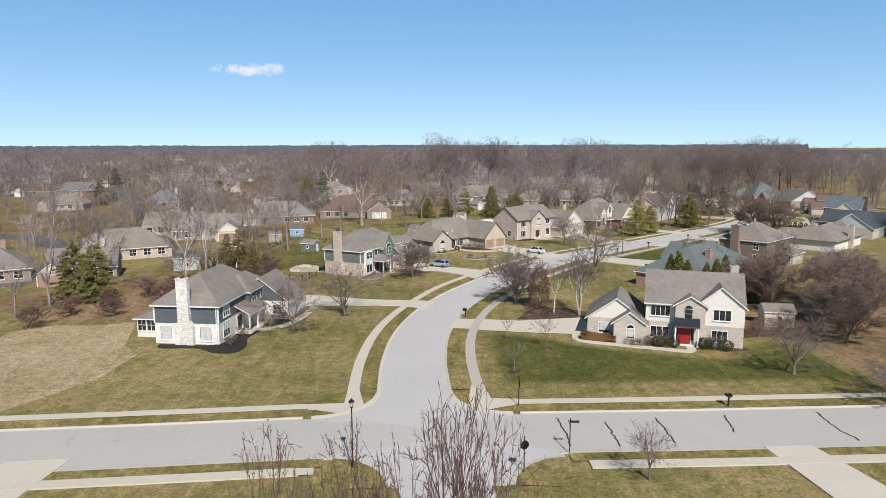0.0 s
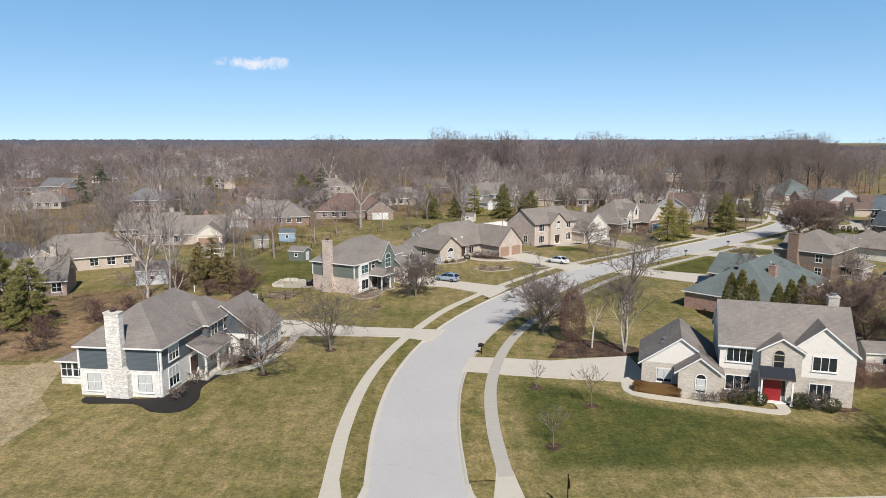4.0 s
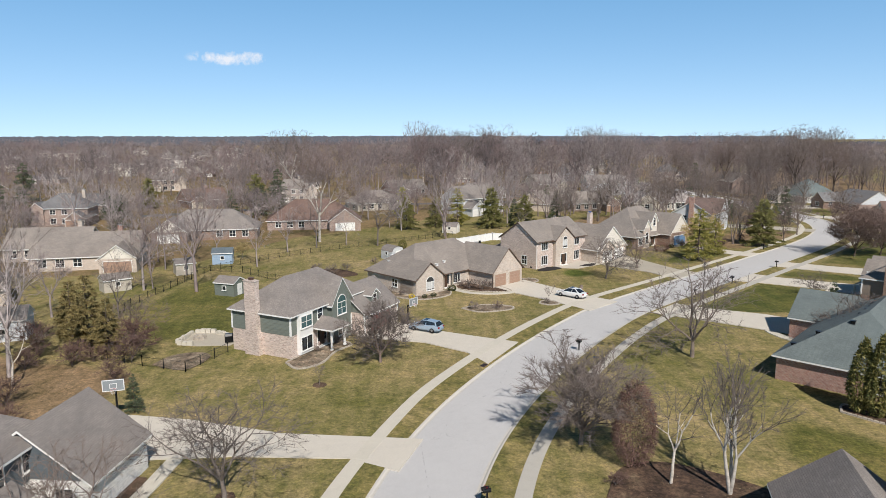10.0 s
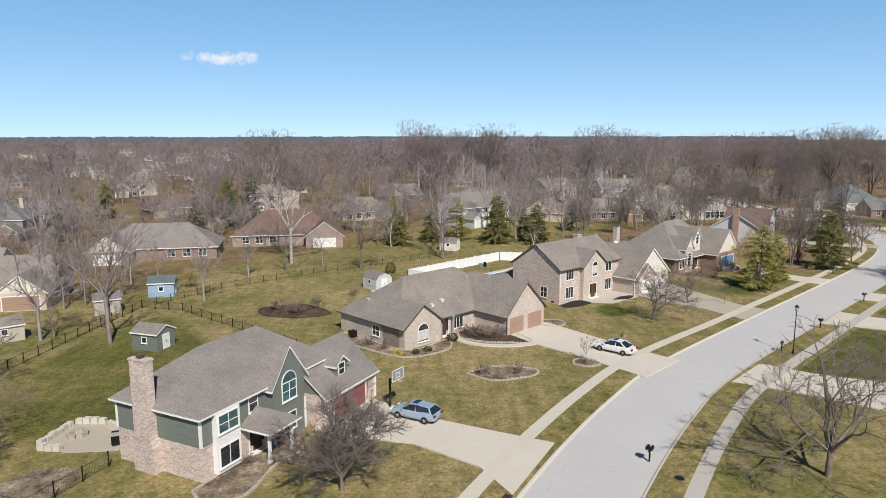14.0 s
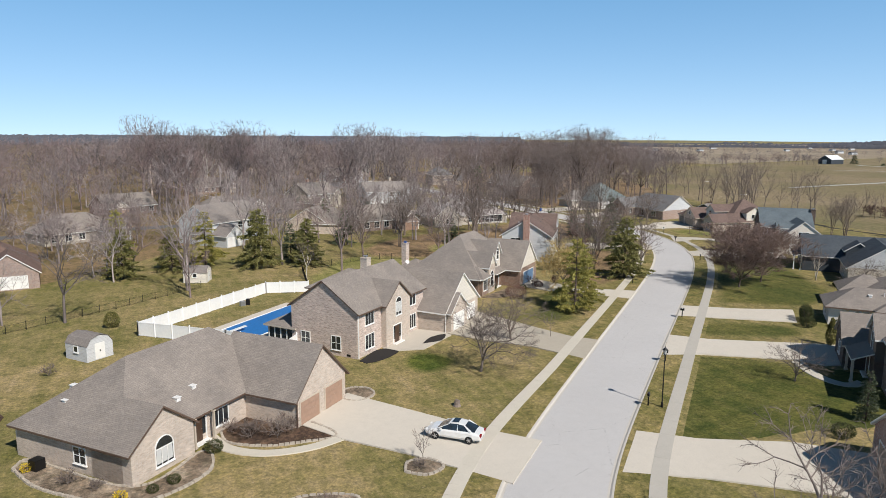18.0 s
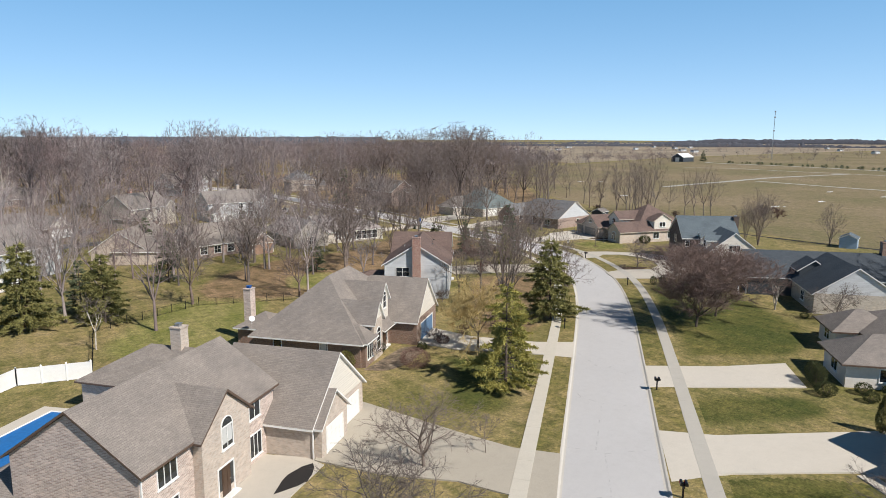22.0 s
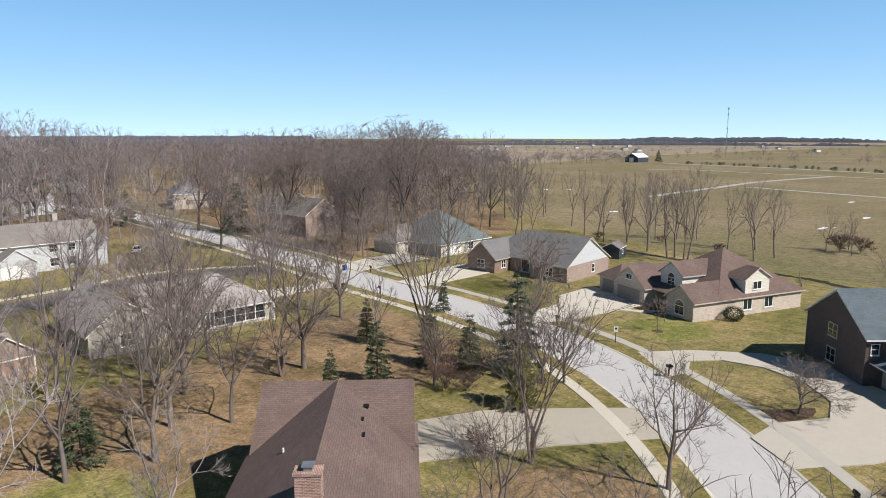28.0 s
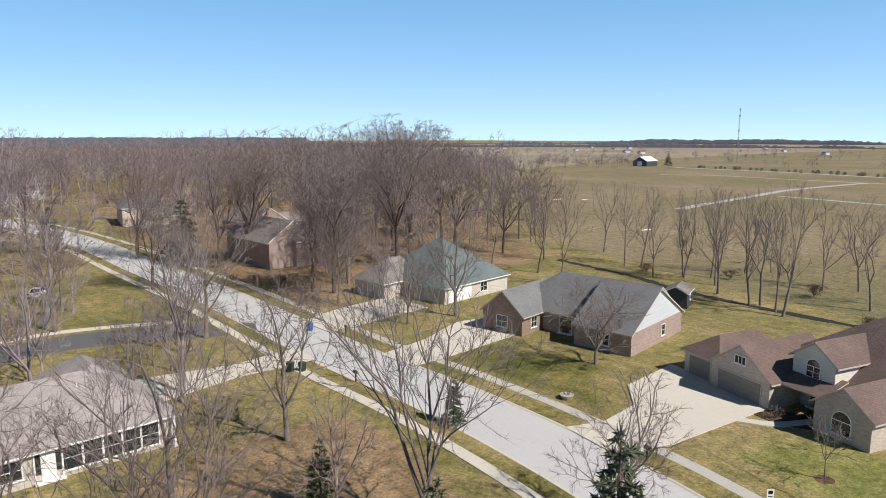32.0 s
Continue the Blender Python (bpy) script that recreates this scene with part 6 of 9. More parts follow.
CLUMP = [bare_tree("tree", "bare tree of several upright grey stems over leaf litter", 161 + i, 16.0, 10.5, first=0.16, stems=3, boughs=2, levels=6, spread=25, lift=0.035, twigs=4, r0=0.30, wob=0.12, twig=0.05, side=0.3, blade=0.008) for i in range(2)]
PINE = evergreen("pine", "yellow-green pine with open feathery boughs", 5, 10.6, 4.0, "needle_gold", per=290, whorls=28, size=0.28, taper=0.64, rag=0.42, gap=0.03)
PINE_G = evergreen("pine", "grey-green pine with ragged boughs", 6, 9.8, 3.7, "needle", per=330, whorls=30, gap=0.04, size=0.30, taper=0.66, rag=0.42)
SPRUCE = evergreen("spruce", "narrow dark spruce on a lawn", 7, 6.0, 1.5, "needle_dark", per=90, whorls=22, size=0.2)
FIR = evergreen("fir", "broad dark green fir in a garden", 8, 9.0, 2.9, "needle_dark", per=130, whorls=20, size=0.3)
CYPRESS = evergreen("evergreen", "brown-green cypress with soft drooping sprays", 9, 9.0, 2.6, "cypress", per=170, whorls=24, droop=0.1, size=0.3)
ARBOR = shrub("arborvitae", "tall clipped arborvitae column", 21, 1.5, 4.3, "arbor", 4200, 0.12, "evergreen shrub", point=0.9)
BUSH = shrub("shrub", "low rounded evergreen shrub in a bed", 22, 1.1, 0.8, "shrub", 2200, 0.052)
UPRIGHT = shrub("shrub", "clipped upright dark evergreen shrub", 29, 1.0, 1.45, "shrub", 2800, 0.055)
BUSH_GOLD = shrub("shrub", "small golden-green conical shrub", 23, 1.5, 1.55, "arbor", 3600, 0.07, point=0.5)
BUSH_RED = shrub("shrub", "round bare shrub with dark red twigs", 24, 3.0, 1.9, "dry_leaf", 6500, 0.062)
COPPER = shrub("shrub", "tall pyramidal shrub holding coppery dead leaves", 25, 3.0, 5.8, "dry_leaf", 14000, 0.075, point=0.35)
FORSYTHIA = shrub("shrub", "small shrub in bright yellow bloom", 26, 0.9, 0.8, "forsythia", 420, 0.08)
TWIGGY = bare_tree("shrub", "leafless twiggy shrub in a bed", 27, 1.5, 1.7, "twig", "twig", category="shrub", first=0.1, boughs=6, levels=4, spread=34, twigs=5, blade=0.008, r0=0.03, twig=0.14)
BRUSH = bare_tree("shrub", "tangled brown leafless brush", 28, 3.4, 4.4, "twig", "twig_red", category="shrub", first=0.08, boughs=7, levels=4, spread=36, twigs=7, blade=0.014, r0=0.06, twig=0.16)


def turn_of(x, y):
    return (x * 12.9898 + y * 78.233) % 6.283


def row_of(protos, spots):
    for i, s in enumerate(spots):
        plant(protos[i % len(protos)], s[0], s[1], s[2], turn_of(s[0], s[1]))


row_of(MAPLE, [(-20.8, 91.0, 0.9), (-14.9, 99.4, 0.98), (29.5, 128.5, 1.28), (30.9, 171.1, 0.86), (39.2, 179.8, 0.72), (39.2, 72.4, 0.85),
               (113.4, 221.8, 0.62), (104.4, 203.4, 0.92), (134.4, 270.7, 1.1), (48.5, 129.0, 0.85), (59.4, 156.4, 0.5), (106.0, 182.6, 0.6), (46.0, 61.0, 1.0), (-36.5, 136.0, 0.7), (72.0, 140.0, 0.8)])
row_of(TALL, [(101.7, 241.4, 0.62), (103.4, 240.0, 0.6), (71.8, 220.6, 0.6), (93.2, 247.9, 0.62), (83.3, 210.1, 0.66), (85.8, 260.6, 1.15), (73.6, 261.5, 1.2), (75.7, 266.9, 1.05), (70.1, 254.8, 1.0), (67.1, 249.3, 1.0), (52.6, 235.5, 0.7), (49.8, 250.7, 1.0), (56.6, 267.5, 1.1), (105.5, 308.2, 1.15), (136.1, 296.0, 1.1), (91.7, 323.3, 1.1), (108.1, 249.3, 0.8), (79.0, 224.6, 0.7),
              (93.0, 222.0, 0.75), (38.0, 240.0, 0.9),
              (15.8, 48.4, 0.38), (99.5, 275.5, 1.05), (101.0, 305.0, 0.9), (127.0, 312.0, 0.9), (128.5, 297.0, 0.8)])
row_of(RED, [(88.4, 191.5, 1.1), (95.1, 193.2, 1.0), (52.0, 84.0, 0.9), (56.0, 92.0, 1.0), (50.5, 101.0, 0.9), (60.0, 101.0, 0.95)])
row_of(CRAB, [(11.8, 106.9, 1.38), (-5.9, 127.7, 1.12)])
plant(BIRCH[0], 20.5, 98.8, 1.12, 0.4)
plant(BIRCH[1], 16.9, 100.4, 0.92, 2.4)
plant(BIRCH[0], 105.2, 190.6, 0.66, 1.4)
plant(BIRCH[1], 23.3, 224.3, 0.8, 0.5)
plant(BIRCH[1], -42.4, 121.2, 0.9, 2.0)
row_of(GOLD, [(59.6, 200.0, 1.22), (-38.5, 193.0, 0.5)])
row_of(SAPLING, [(8.4, 87.1, 0.72), (13.1, 82.3, 1.0), (8.1, 73.6, 0.9), (-11.6, 120.8, 0.6), (17.8, 154.0, 0.75), (126.4, 244.2, 1.15), (44.0, 64.5, 0.8), (70.5, 158.6, 0.9),
                 (44.3, 178.9, 0.8), (108.0, 266.0, 0.7), (130.8, 246.0, 0.8)])
row_of(THIN, [(166.6, 319.9, 1.1), (179.0, 317.3, 1.0), (193.0, 332.0, 1.0), (206.0, 334.0, 0.9), (196.0, 315.0, 1.0), (189.0, 301.0, 1.0), (186.2, 302.9, 1.05), (180.9, 293.2, 0.8), (184.0, 289.0, 1.0),
              (182.6, 282.4, 1.05), (188.0, 286.0, 1.05), (193.0, 287.4, 1.0), (196.5, 284.0, 0.95), (200.4, 281.0, 0.7), (174.8, 271.2, 1.15), (170.8, 266.2, 1.2), (192.0, 269.0, 0.95), (196.0, 265.0, 1.0),
              (207.0, 255.0, 0.6), (183.5, 259.3, 0.95), (172.6, 268.0, 1.05), (177.0, 279.0, 1.1), (185.1, 289.8, 1.0), (173.9, 272.4, 1.05), (214.0, 340.0, 1.0), (246.7, 391.7, 1.1), (226.0, 362.0, 1.0),
              (236.0, 372.0, 1.0), (168.0, 309.0, 1.2), (163.5, 300.0, 1.0), (189.5, 258.0, 0.95), (211.0, 252.0, 0.55), (204.0, 249.0, 0.5)])
row_of(GIANT, [(127.0, 176.4, 0.72), (130.5, 319.1, 0.9), (128.3, 322.0, 0.8), (143.0, 338.0, 1.05), (152.0, 331.0, 1.12), (162.0, 346.0, 1.15), (171.0, 336.0, 0.95), (147.5, 356.0, 1.08), (181.0, 352.0, 1.02),
               (125.0, 352.0, 0.9), (131.5, 352.6, 1.05), (109.0, 340.0, 0.7), (178.0, 328.0, 0.8), (182.4, 366.5, 1.16), (116.0, 372.0, 0.95), (100.0, 392.0, 0.9)])
row_of(CLUMP, [(99.8, 257.5, 1.18), (134.6, 182.0, 0.95), (157.8, 224.6, 0.75), (160.4, 226.0, 0.68), (155.4, 226.4, 0.62), (171.7, 215.7, 0.62), (70.4, 208.2, 1.0), (73.0, 210.6, 0.82), (88.6, 230.8, 0.92), (82.8, 259.8, 1.0)])
row_of(SYCAMORE, [(-48.9, 126.2, 0.95), (-62.0, 118.0, 0.8), (-26.0, 214.5, 1.22), (-55.0, 330.0, 1.5), (20.0, 420.0, 1.5), (-2.0, 400.0, 1.45)])
row_of([PINE], [(54.3, 188.6, 1.0), (60.4, 195.0, 0.75), (-8.0, 262.0, 0.9), (8.0, 243.0, 1.0)])
row_of([PINE_G], [(-57.0, 281.0, 1.3), (-96.0, 290.0, 1.1), (17.0, 238.1, 1.15), (75.4, 204.9, 1.12), (-61.7, 110.8, 1.05), (-56.8, 108.6, 1.0), (26.0, 236.5, 0.95), (-6.0, 236.0, 0.9), (2.0, 240.0, 0.85), (95.5, 238.5, 0.6)])
row_of([SPRUCE], [(-27.4, 114.4, 0.62), (84.2, 252.4, 0.75), (89.3, 252.0, 1.1), (96.4, 252.6, 1.2), (102.0, 245.2, 1.8), (97.6, 247.6, 1.1), (112.0, 268.9, 0.75), (56.8, 147.0, 0.78), (96.0, 264.0, 0.9)])
row_of([FIR], [(40.9, 286.6, 0.9), (62.7, 252.0, 0.65), (24.0, 243.0, 0.85), (38.8, 258.3, 0.95), (-84.0, 240.0, 1.0), (-60.0, 262.0, 1.0), (-52.0, 268.0, 1.1), (-151.0, 312.0, 1.7), (-146.0, 288.0, 1.3), (-49.7, 281.0, 1.6), (-91.0, 258.4, 0.9), (132.6, 186.6, 1.15), (121.2, 359.8, 1.45), (-104.0, 232.0, 0.9), (-97.0, 262.0, 1.0), (61.0, 287.0, 0.9), (104.5, 394.0, 1.1), (603.0, 548.0, 1.25)])
row_of([CYPRESS], [(-41.1, 134.2, 1.0), (-37.6, 131.6, 0.75), (-44.5, 137.0, 0.85)])
ARB = [(43.2, 108.6), (44.6, 108.2), (45.8, 107.7), (47.2, 107.4), (48.8, 107.2), (50.2, 106.6), (51.6, 106.3), (38.6, 112.6), (39.6, 111.6), (40.9, 110.9)]
for i, (x, y) in enumerate(ARB):
    tagged(plant(ARBOR, x, y, 1.42 + 0.14 * ((i * 7) % 3), i * 1.3), group="arborvitae row beside the brick ranch")
plant(COPPER, 15.0, 103.3, 1.12)
plant(ARBOR, 73.5, 163.3, 0.78)
plant(BUSH, 51.8, 145.4, 1.5)
plant(UPRIGHT, 79.8, 171.8, 1.5)
plant(UPRIGHT, 80.9, 172.8, 1.5)
plant(BUSH, 81.6, 168.4, 1.3)
plant(BUSH, 83.4, 166.8, 1.2)
plant(BUSH_RED, 50.4, 198.9, 1.0)
for x, y, s in ((97.0, 250.2, 1.7), (43.5, 88.2, 1.2), (46.5, 86.8, 1.3), (41.0, 87.6, 1.0), (-39.0, 102.0, 1.0), (57.5, 204.0, 0.5)):
    plant(BUSH_RED, x, y, s, x)
for x, y, s in ((54.2, 203.4, 1.0), (49.6, 205.3, 1.4), (27.5, 83.2, 1.6), (29.2, 82.8, 1.5), (33.0, 82.0, 1.7), (35.2, 81.2, 1.6), (80.0, 167.0, 1.2), (82.2, 165.4, 1.2), (84.4, 163.8, 1.2),
                (3.4, 162.4, 1.2), (0.4, 158.4, 0.8), (-1.0, 157.6, 0.7), (104.0, 185.8, 1.0), (138.6, 240.6, 2.2), (137.0, 249.2, 0.9), (15.0, 123.0, 1.0), (78.2, 170.2, 1.6)):
    plant(BUSH, x, y, s, x)
for x, y, s in ((38.9, 208.4, 1.1), (44.2, 202.6, 1.2), (-6.0, 204.0, 1.3)):
    plant(BUSH_GOLD, x, y, s, y)
for i in range(7):
    tagged(plant(UPRIGHT, 104.2 + 1.15 * i, 210.8 - 0.95 * i, 1.0 + 0.08 * (i % 3), i), "clipped dark hedge shrub in a row", group="hedge row beside the drive")
plant(FORSYTHIA, -3.0, 157.0, 1.0)
plant(FORSYTHIA, -9.6, 164.2, 0.8)
for x, y, s in ((-26.9, 88.0, 1.2), (-24.8, 93.4, 1.3), (-23.6, 95.6, 1.4), (-27.3, 83.6, 1.1), (24.0, 83.2, 0.9), (25.2, 83.0, 0.9), (26.4, 83.2, 1.0), (27.6, 83.4, 1.5), (34.0, 81.4, 1.5),
                (6.4, 163.8, 1.3), (8.4, 163.0, 1.3), (9.6, 164.4, 1.1), (5.0, 165.4, 0.9), (6.2, 150.6, 0.9), (9.6, 150.6, 0.9), (-6.6, 161.0, 0.8), (-4.6, 159.4, 0.7), (47.6, 203.2, 1.7),
                (56.8, 204.6, 1.3), (17.4, 153.8, 0.6), (-13.4, 131.6, 0.7), (-11.6, 134.6, 0.8), (69.0, 221.0, 1.4), (64.2, 226.2, 1.5), (67.0, 223.6, 1.6), (134.8, 251.4, 0.8), (110.6, 222.8, 0.7),
                (132.2, 270.2, 0.7), (-11.0, 186.6, 0.9), (-18.0, 176.0, 1.4), (-21.0, 178.0, 1.3), (-15.6, 178.8, 1.2)):
    plant(TWIGGY, x, y, s, x * 3 + y)
for x, y, s in ((-46.0, 108.0, 1.0), (-50.0, 112.0, 1.1), (-52.5, 104.0, 1.0), (-47.5, 117.0, 0.9), (-56.0, 99.0, 1.0), (-49.5, 98.5, 0.9), (-58.0, 92.0, 1.0), (-44.0, 126.0, 0.8), (-38.0, 128.6, 0.6),
                (-33.0, 122.6, 0.7), (-40.0, 116.0, 0.9), (-36.5, 110.0, 0.8), (99.0, 247.0, 0.8), (93.0, 246.0, 0.8), (86.0, 233.5, 0.8), (61.0, 205.0, 0.5), (67.6, 206.4, 0.5), (74.6, 213.6, 0.55), (80.4, 221.0, 0.55), (94.6, 244.6, 0.6), (124.0, 334.5, 0.5), (127.5, 331.0, 0.5), (121.6, 338.0, 0.45), (99.6, 241.4, 0.5), (12.8, 100.2, 0.35), (-35.0, 133.0, 1.2), (-33.6, 128.4, 1.0), (-46.0, 132.0, 1.2), (-39.5, 127.0, 0.9), (183.0, 296.0, 0.6), (189.0, 283.0, 0.6),
                (186.0, 268.0, 0.7), (206.0, 252.0, 1.3), (209.0, 249.0, 1.1), (172.0, 256.0, 0.6)):
    plant(BRUSH, x, y, s, x + 2 * y)
# slim trees just south of the crossing, whose tops reach into the first view
FRONT = [bare_tree("tree", "slim bare street tree with upright budding twigs", 141 + i, 18.6, 3.4, "bark", "twig_red", first=0.6, boughs=4, levels=6, spread=24, lift=0.08, twigs=3, r0=0.10, blade=0.010, twig=0.035, side=0.5, thin=0.007) for i in range(2)]
for i, (x, y, s) in enumerate(((-4.9, 17.4, 0.985), (-2.9, 18.2, 0.975), (-0.3, 18.2, 1.05), (1.3, 18.8, 1.02))):
    plant(FRONT[i % 2], x, y, s, i * 1.7)

# ---- the neighbourhood behind ----
MAIN_PTS = np.array([(p.x, p.y) for p in MAIN])
SIDE = spline([(-90, 268), (-40, 296), (27, 309.5), (62, 309.5), (76, 313.5), (88, 317.5), (97, 316), (104, 312.8), (112.6, 309.5)], 4)
LEFT = spline([(-330, 232), (-240, 214), (-125, 189), (-98, 170), (-84, 146), (-80, 120)], 4)
street("road_side", SIDE, M["asphalt"], "dark asphalt side street behind the front gardens", 0.03, 3.4)
street("road_left", LEFT, M["asphalt"], "dark asphalt lane between far houses", 0.03, 3.2)
SIDE_PTS = np.array([(p.x, p.y) for p in SIDE] + [(p.x, p.y) for p in LEFT])
ROOFS = ("roof_grey", "roof_taupe", "roof_rust", "roof_smoke", "roof_grey", "roof_teal")
WALLS = ("brick_tan", "brick_dusty", "brick_brown", "siding_tan", "brick_brown", "siding_grey", "brick_tan")
SAY = {"roof_grey": "grey", "roof_smoke": "smoky grey", "roof_taupe": "taupe", "roof_rust": "rust-brown", "roof_slate": "slate-blue", "roof_teal": "grey-green",
       "brick_tan": "tan brick", "brick_dusty": "pink brick", "brick_pale": "pale brick", "siding_tan": "tan-sided", "brick_brown": "brown brick", "siding_grey": "pale grey", "siding_cream": "cream"}
# plan place, storeys, roof, wall, turn
FAR_HOUSES = [(-103, 249.7, 2, 3, 1, 10), (-66, 187, 1, 1, 0, 12), (-54.5, 224, 1, 0, 2, 10), (-32, 243, 1, 2, 1, 8), (-52, 316, 2, 1, 0, 20), (14, 276, 2, 0, 5, 40),
              (-18.5, 288, 1, 1, 3, 30), (-169, 315, 2, 3, 2, -20), (-205, 345, 1, 2, 1, 0), (-113, 282, 1, 3, 2, 12), (-74, 154, 1, 1, 0, 30), (-78, 196, 1, 1, 0, 8),
              (-70, 130, 1, 0, 1, 20), (-81, 300, 1, 2, 4, 40), (48.8, 340, 2, 1, 3, 35), (75.5, 342, 2, 0, 5, 6), (-235, 262, 1, 3, 0, 15), (136, 352, 2, 0, 1, 95),
              (-226, 358, 1, 2, 3, 0), (-88, 126, 1, 0, 1, 30), (39, 287, 1, 1, 0, 60), (54, 284, 1, 1, 1, 14), (20, 330, 1, 0, 2, 20), (84, 440, 2, 1, 5, 30),
              (135, 434, 2, 3, 6, 80), (154, 398, 1, 1, 1, 95), (118, 531, 2, 0, 3, 60), (-10, 345, 1, 1, 2, 30), (-150, 270, 1, 1, 3, 5), (-250, 300, 2, 0, 1, 20), (-60, 385, 1, 1, 0, 15),
              (-200, 420, 1, 3, 1, 0), (-120, 370, 2, 0, 6, 20), (20, 420, 1, 1, 1, 25), (-300, 400, 1, 1, 2, 10), (-280, 470, 2, 0, 5, 10), (-140, 480, 1, 1, 4, 10), (-41, 33, 1, 0, 2, 10)]


def far_house(i, x, y, storeys, r, w, phi, size=None):
    roof, wall = ROOFS[r], WALLS[w]
    rng = random.Random(i)
    h = thing("house", "%s %s house with a %s roof among bare trees" % ("two-storey" if storeys == 2 else "low", SAY[wall], SAY[roof].replace("smoky grey", "smoky")), "house", turned((x, y), phi))
    e = 5.2 if storeys == 2 else 2.7
    la, lb = rng.uniform(14, 18), rng.uniform(9, 11)
    la, lb = size or (la, lb)
    wing(h, -la / 2, la / 2, -lb / 2, lb / 2, e, 0.68, "a", (1, 1) if rng.random() < 0.6 else (0, 0), wall, None, roof=roof)
    s = rng.choice((-1, 1))
    wing(h, *sorted((s * la * 0.18, s * la * 0.52)), -lb / 2 - 4.5, 1.0, 2.7, 0.75, "b", (0, 1), wall, None, gable="siding_cream" if rng.random() < 0.4 else None, roof=roof)
    if storeys == 2:
        wing(h, -s * la * 0.45 - 1.8 if s > 0 else la * 0.45 - 1.8, -s * la * 0.45 + 1.8 if s > 0 else la * 0.45 + 1.8, -lb / 2 - 0.6, 0, 5.1, 0.85, "b", (0, 0), wall, None, roof=roof)
    for k in range(3):
        u = -s * (la * 0.38 - k * 3.0)
        window(h, "f", -lb / 2, u, 0.8, 1.4, 1.4, 2, 2)
        if storeys == 2:
            window(h, "f", -lb / 2, u, 3.4, 1.3, 1.2, 2, 2)
    window(h, "n", -la / 2, -lb * 0.2, 0.8, 1.2, 1.3, 2, 2)
    garage_door(h, "f", -lb / 2 - 4.5, s * la * 0.35, 4.8, rng.choice(("trim_white", "door_tan", "trim_tan")))
    if rng.random() < 0.6:
        chimney(h, la * 0.2, la * 0.2 + 0.9, lb / 2 - 0.3, lb / 2 + 0.6, e + 4.2, "brick_red" if rng.random() < 0.5 else "brick_tan", None, "metal_grey")
    return h


SIZES = {0: (13.5, 10.5), 1: (19, 11), 2: (23, 12), 3: (24, 14), 10: (20, 11), 12: (12, 9)}
for i, row in enumerate(FAR_HOUSES):
    far_house(i, *row, SIZES.get(i))

# ---- woods and garden trees that nobody could count ----
FIELD = [(172, 205), (330, 120), (1300, 200), (1500, 700), (700, 640), (420, 560), (250, 420), (200, 330), (182, 280)]


def inside(x, y, ring):
    hit = False
    for (x0, y0), (x1, y1) in zip(ring, ring[1:] + ring[:1]):
        if (y0 > y) != (y1 > y) and x < (x1 - x0) * (y - y0) / (y1 - y0) + x0:
            hit = not hit
    return hit


HOUSE_SPOTS = np.array([(o.matrix_world.translation.x, o.matrix_world.translation.y) for o in scene.objects if o.parent is None and o.name.startswith("house")])


def free(x, y, grow=0.0):
    d = MAIN_PTS - (x, y)
    k = int(np.argmin((d ** 2).sum(1)))
    dist = math.hypot(*d[k])
    t = MAIN_PTS[min(k + 1, len(MAIN_PTS) - 1)] - MAIN_PTS[max(k - 1, 0)]
    left = t[0] * (y - MAIN_PTS[k][1]) - t[1] * (x - MAIN_PTS[k][0]) > 0
    py = MAIN_PTS[k][1]
    if y < 60:
        return False
    if left:
        lim = 44 if py < 112 else 56 if py < 160 else 62 if py < 185 else 50 if py < 205 else 30 if py < 255 else 18
    else:
        lim = 46 if py < 125 else 60 if py < 215 else 62 if py < 300 else 14
    if dist < lim + grow or inside(x, y, FIELD):
        return False
    if ((SIDE_PTS - (x, y)) ** 2).sum(1).min() < 36:
        return False
    return ((HOUSE_SPOTS - (x, y)) ** 2).sum(1).min() > 100


def stock(count, seed, h0, h1, levels, boughs, twigs, sides, blade, wide, twig=0.08, thin=0.03, spread=29, lift=0.05):
    out = []
    for i in range(count):
        rng = random.Random(seed + i)
        h = rng.uniform(h0, h1)
        segs, blades = forked(seed + i, h, h * wide * rng.uniform(0.85, 1.25), levels, boughs, rng.uniform(0.22, 0.36), twigs, spread=spread, lift=lift, twig=twig, thin=thin, side=0.3)
        out.append(tri_arrays(segs, blades, sides, blade))
    return out


def scatter(name, label, spots, kinds, mat, seed, lo=0.75, hi=1.15):
    rng = np.random.RandomState(seed)
    VV, FF, TT, base = [], [], [], 0
    for x, y in spots:
        V, F = kinds[rng.randint(len(kinds))]
        TT.append(np.full(len(V), rng.rand(), np.float32))
        a, s = rng.uniform(0, 6.283), rng.uniform(lo, hi)
        c, sn = math.cos(a) * s, math.sin(a) * s
        W = np.stack([V[:, 0] * c - V[:, 1] * sn + x, V[:, 0] * sn + V[:, 1] * c + y, V[:, 2] * s * rng.uniform(0.9, 1.1)], 1)
        VV.append(W)
        FF.append(F + base)
        base += len(V)
    me = tri_mesh(name, np.concatenate(VV), np.concatenate(FF), [M[mat]])
    me.attributes.new("species", "FLOAT", "POINT").data.foreach_set("value", np.concatenate(TT))
    return tagged(new(name, me), label, "trees", "", "stuff")


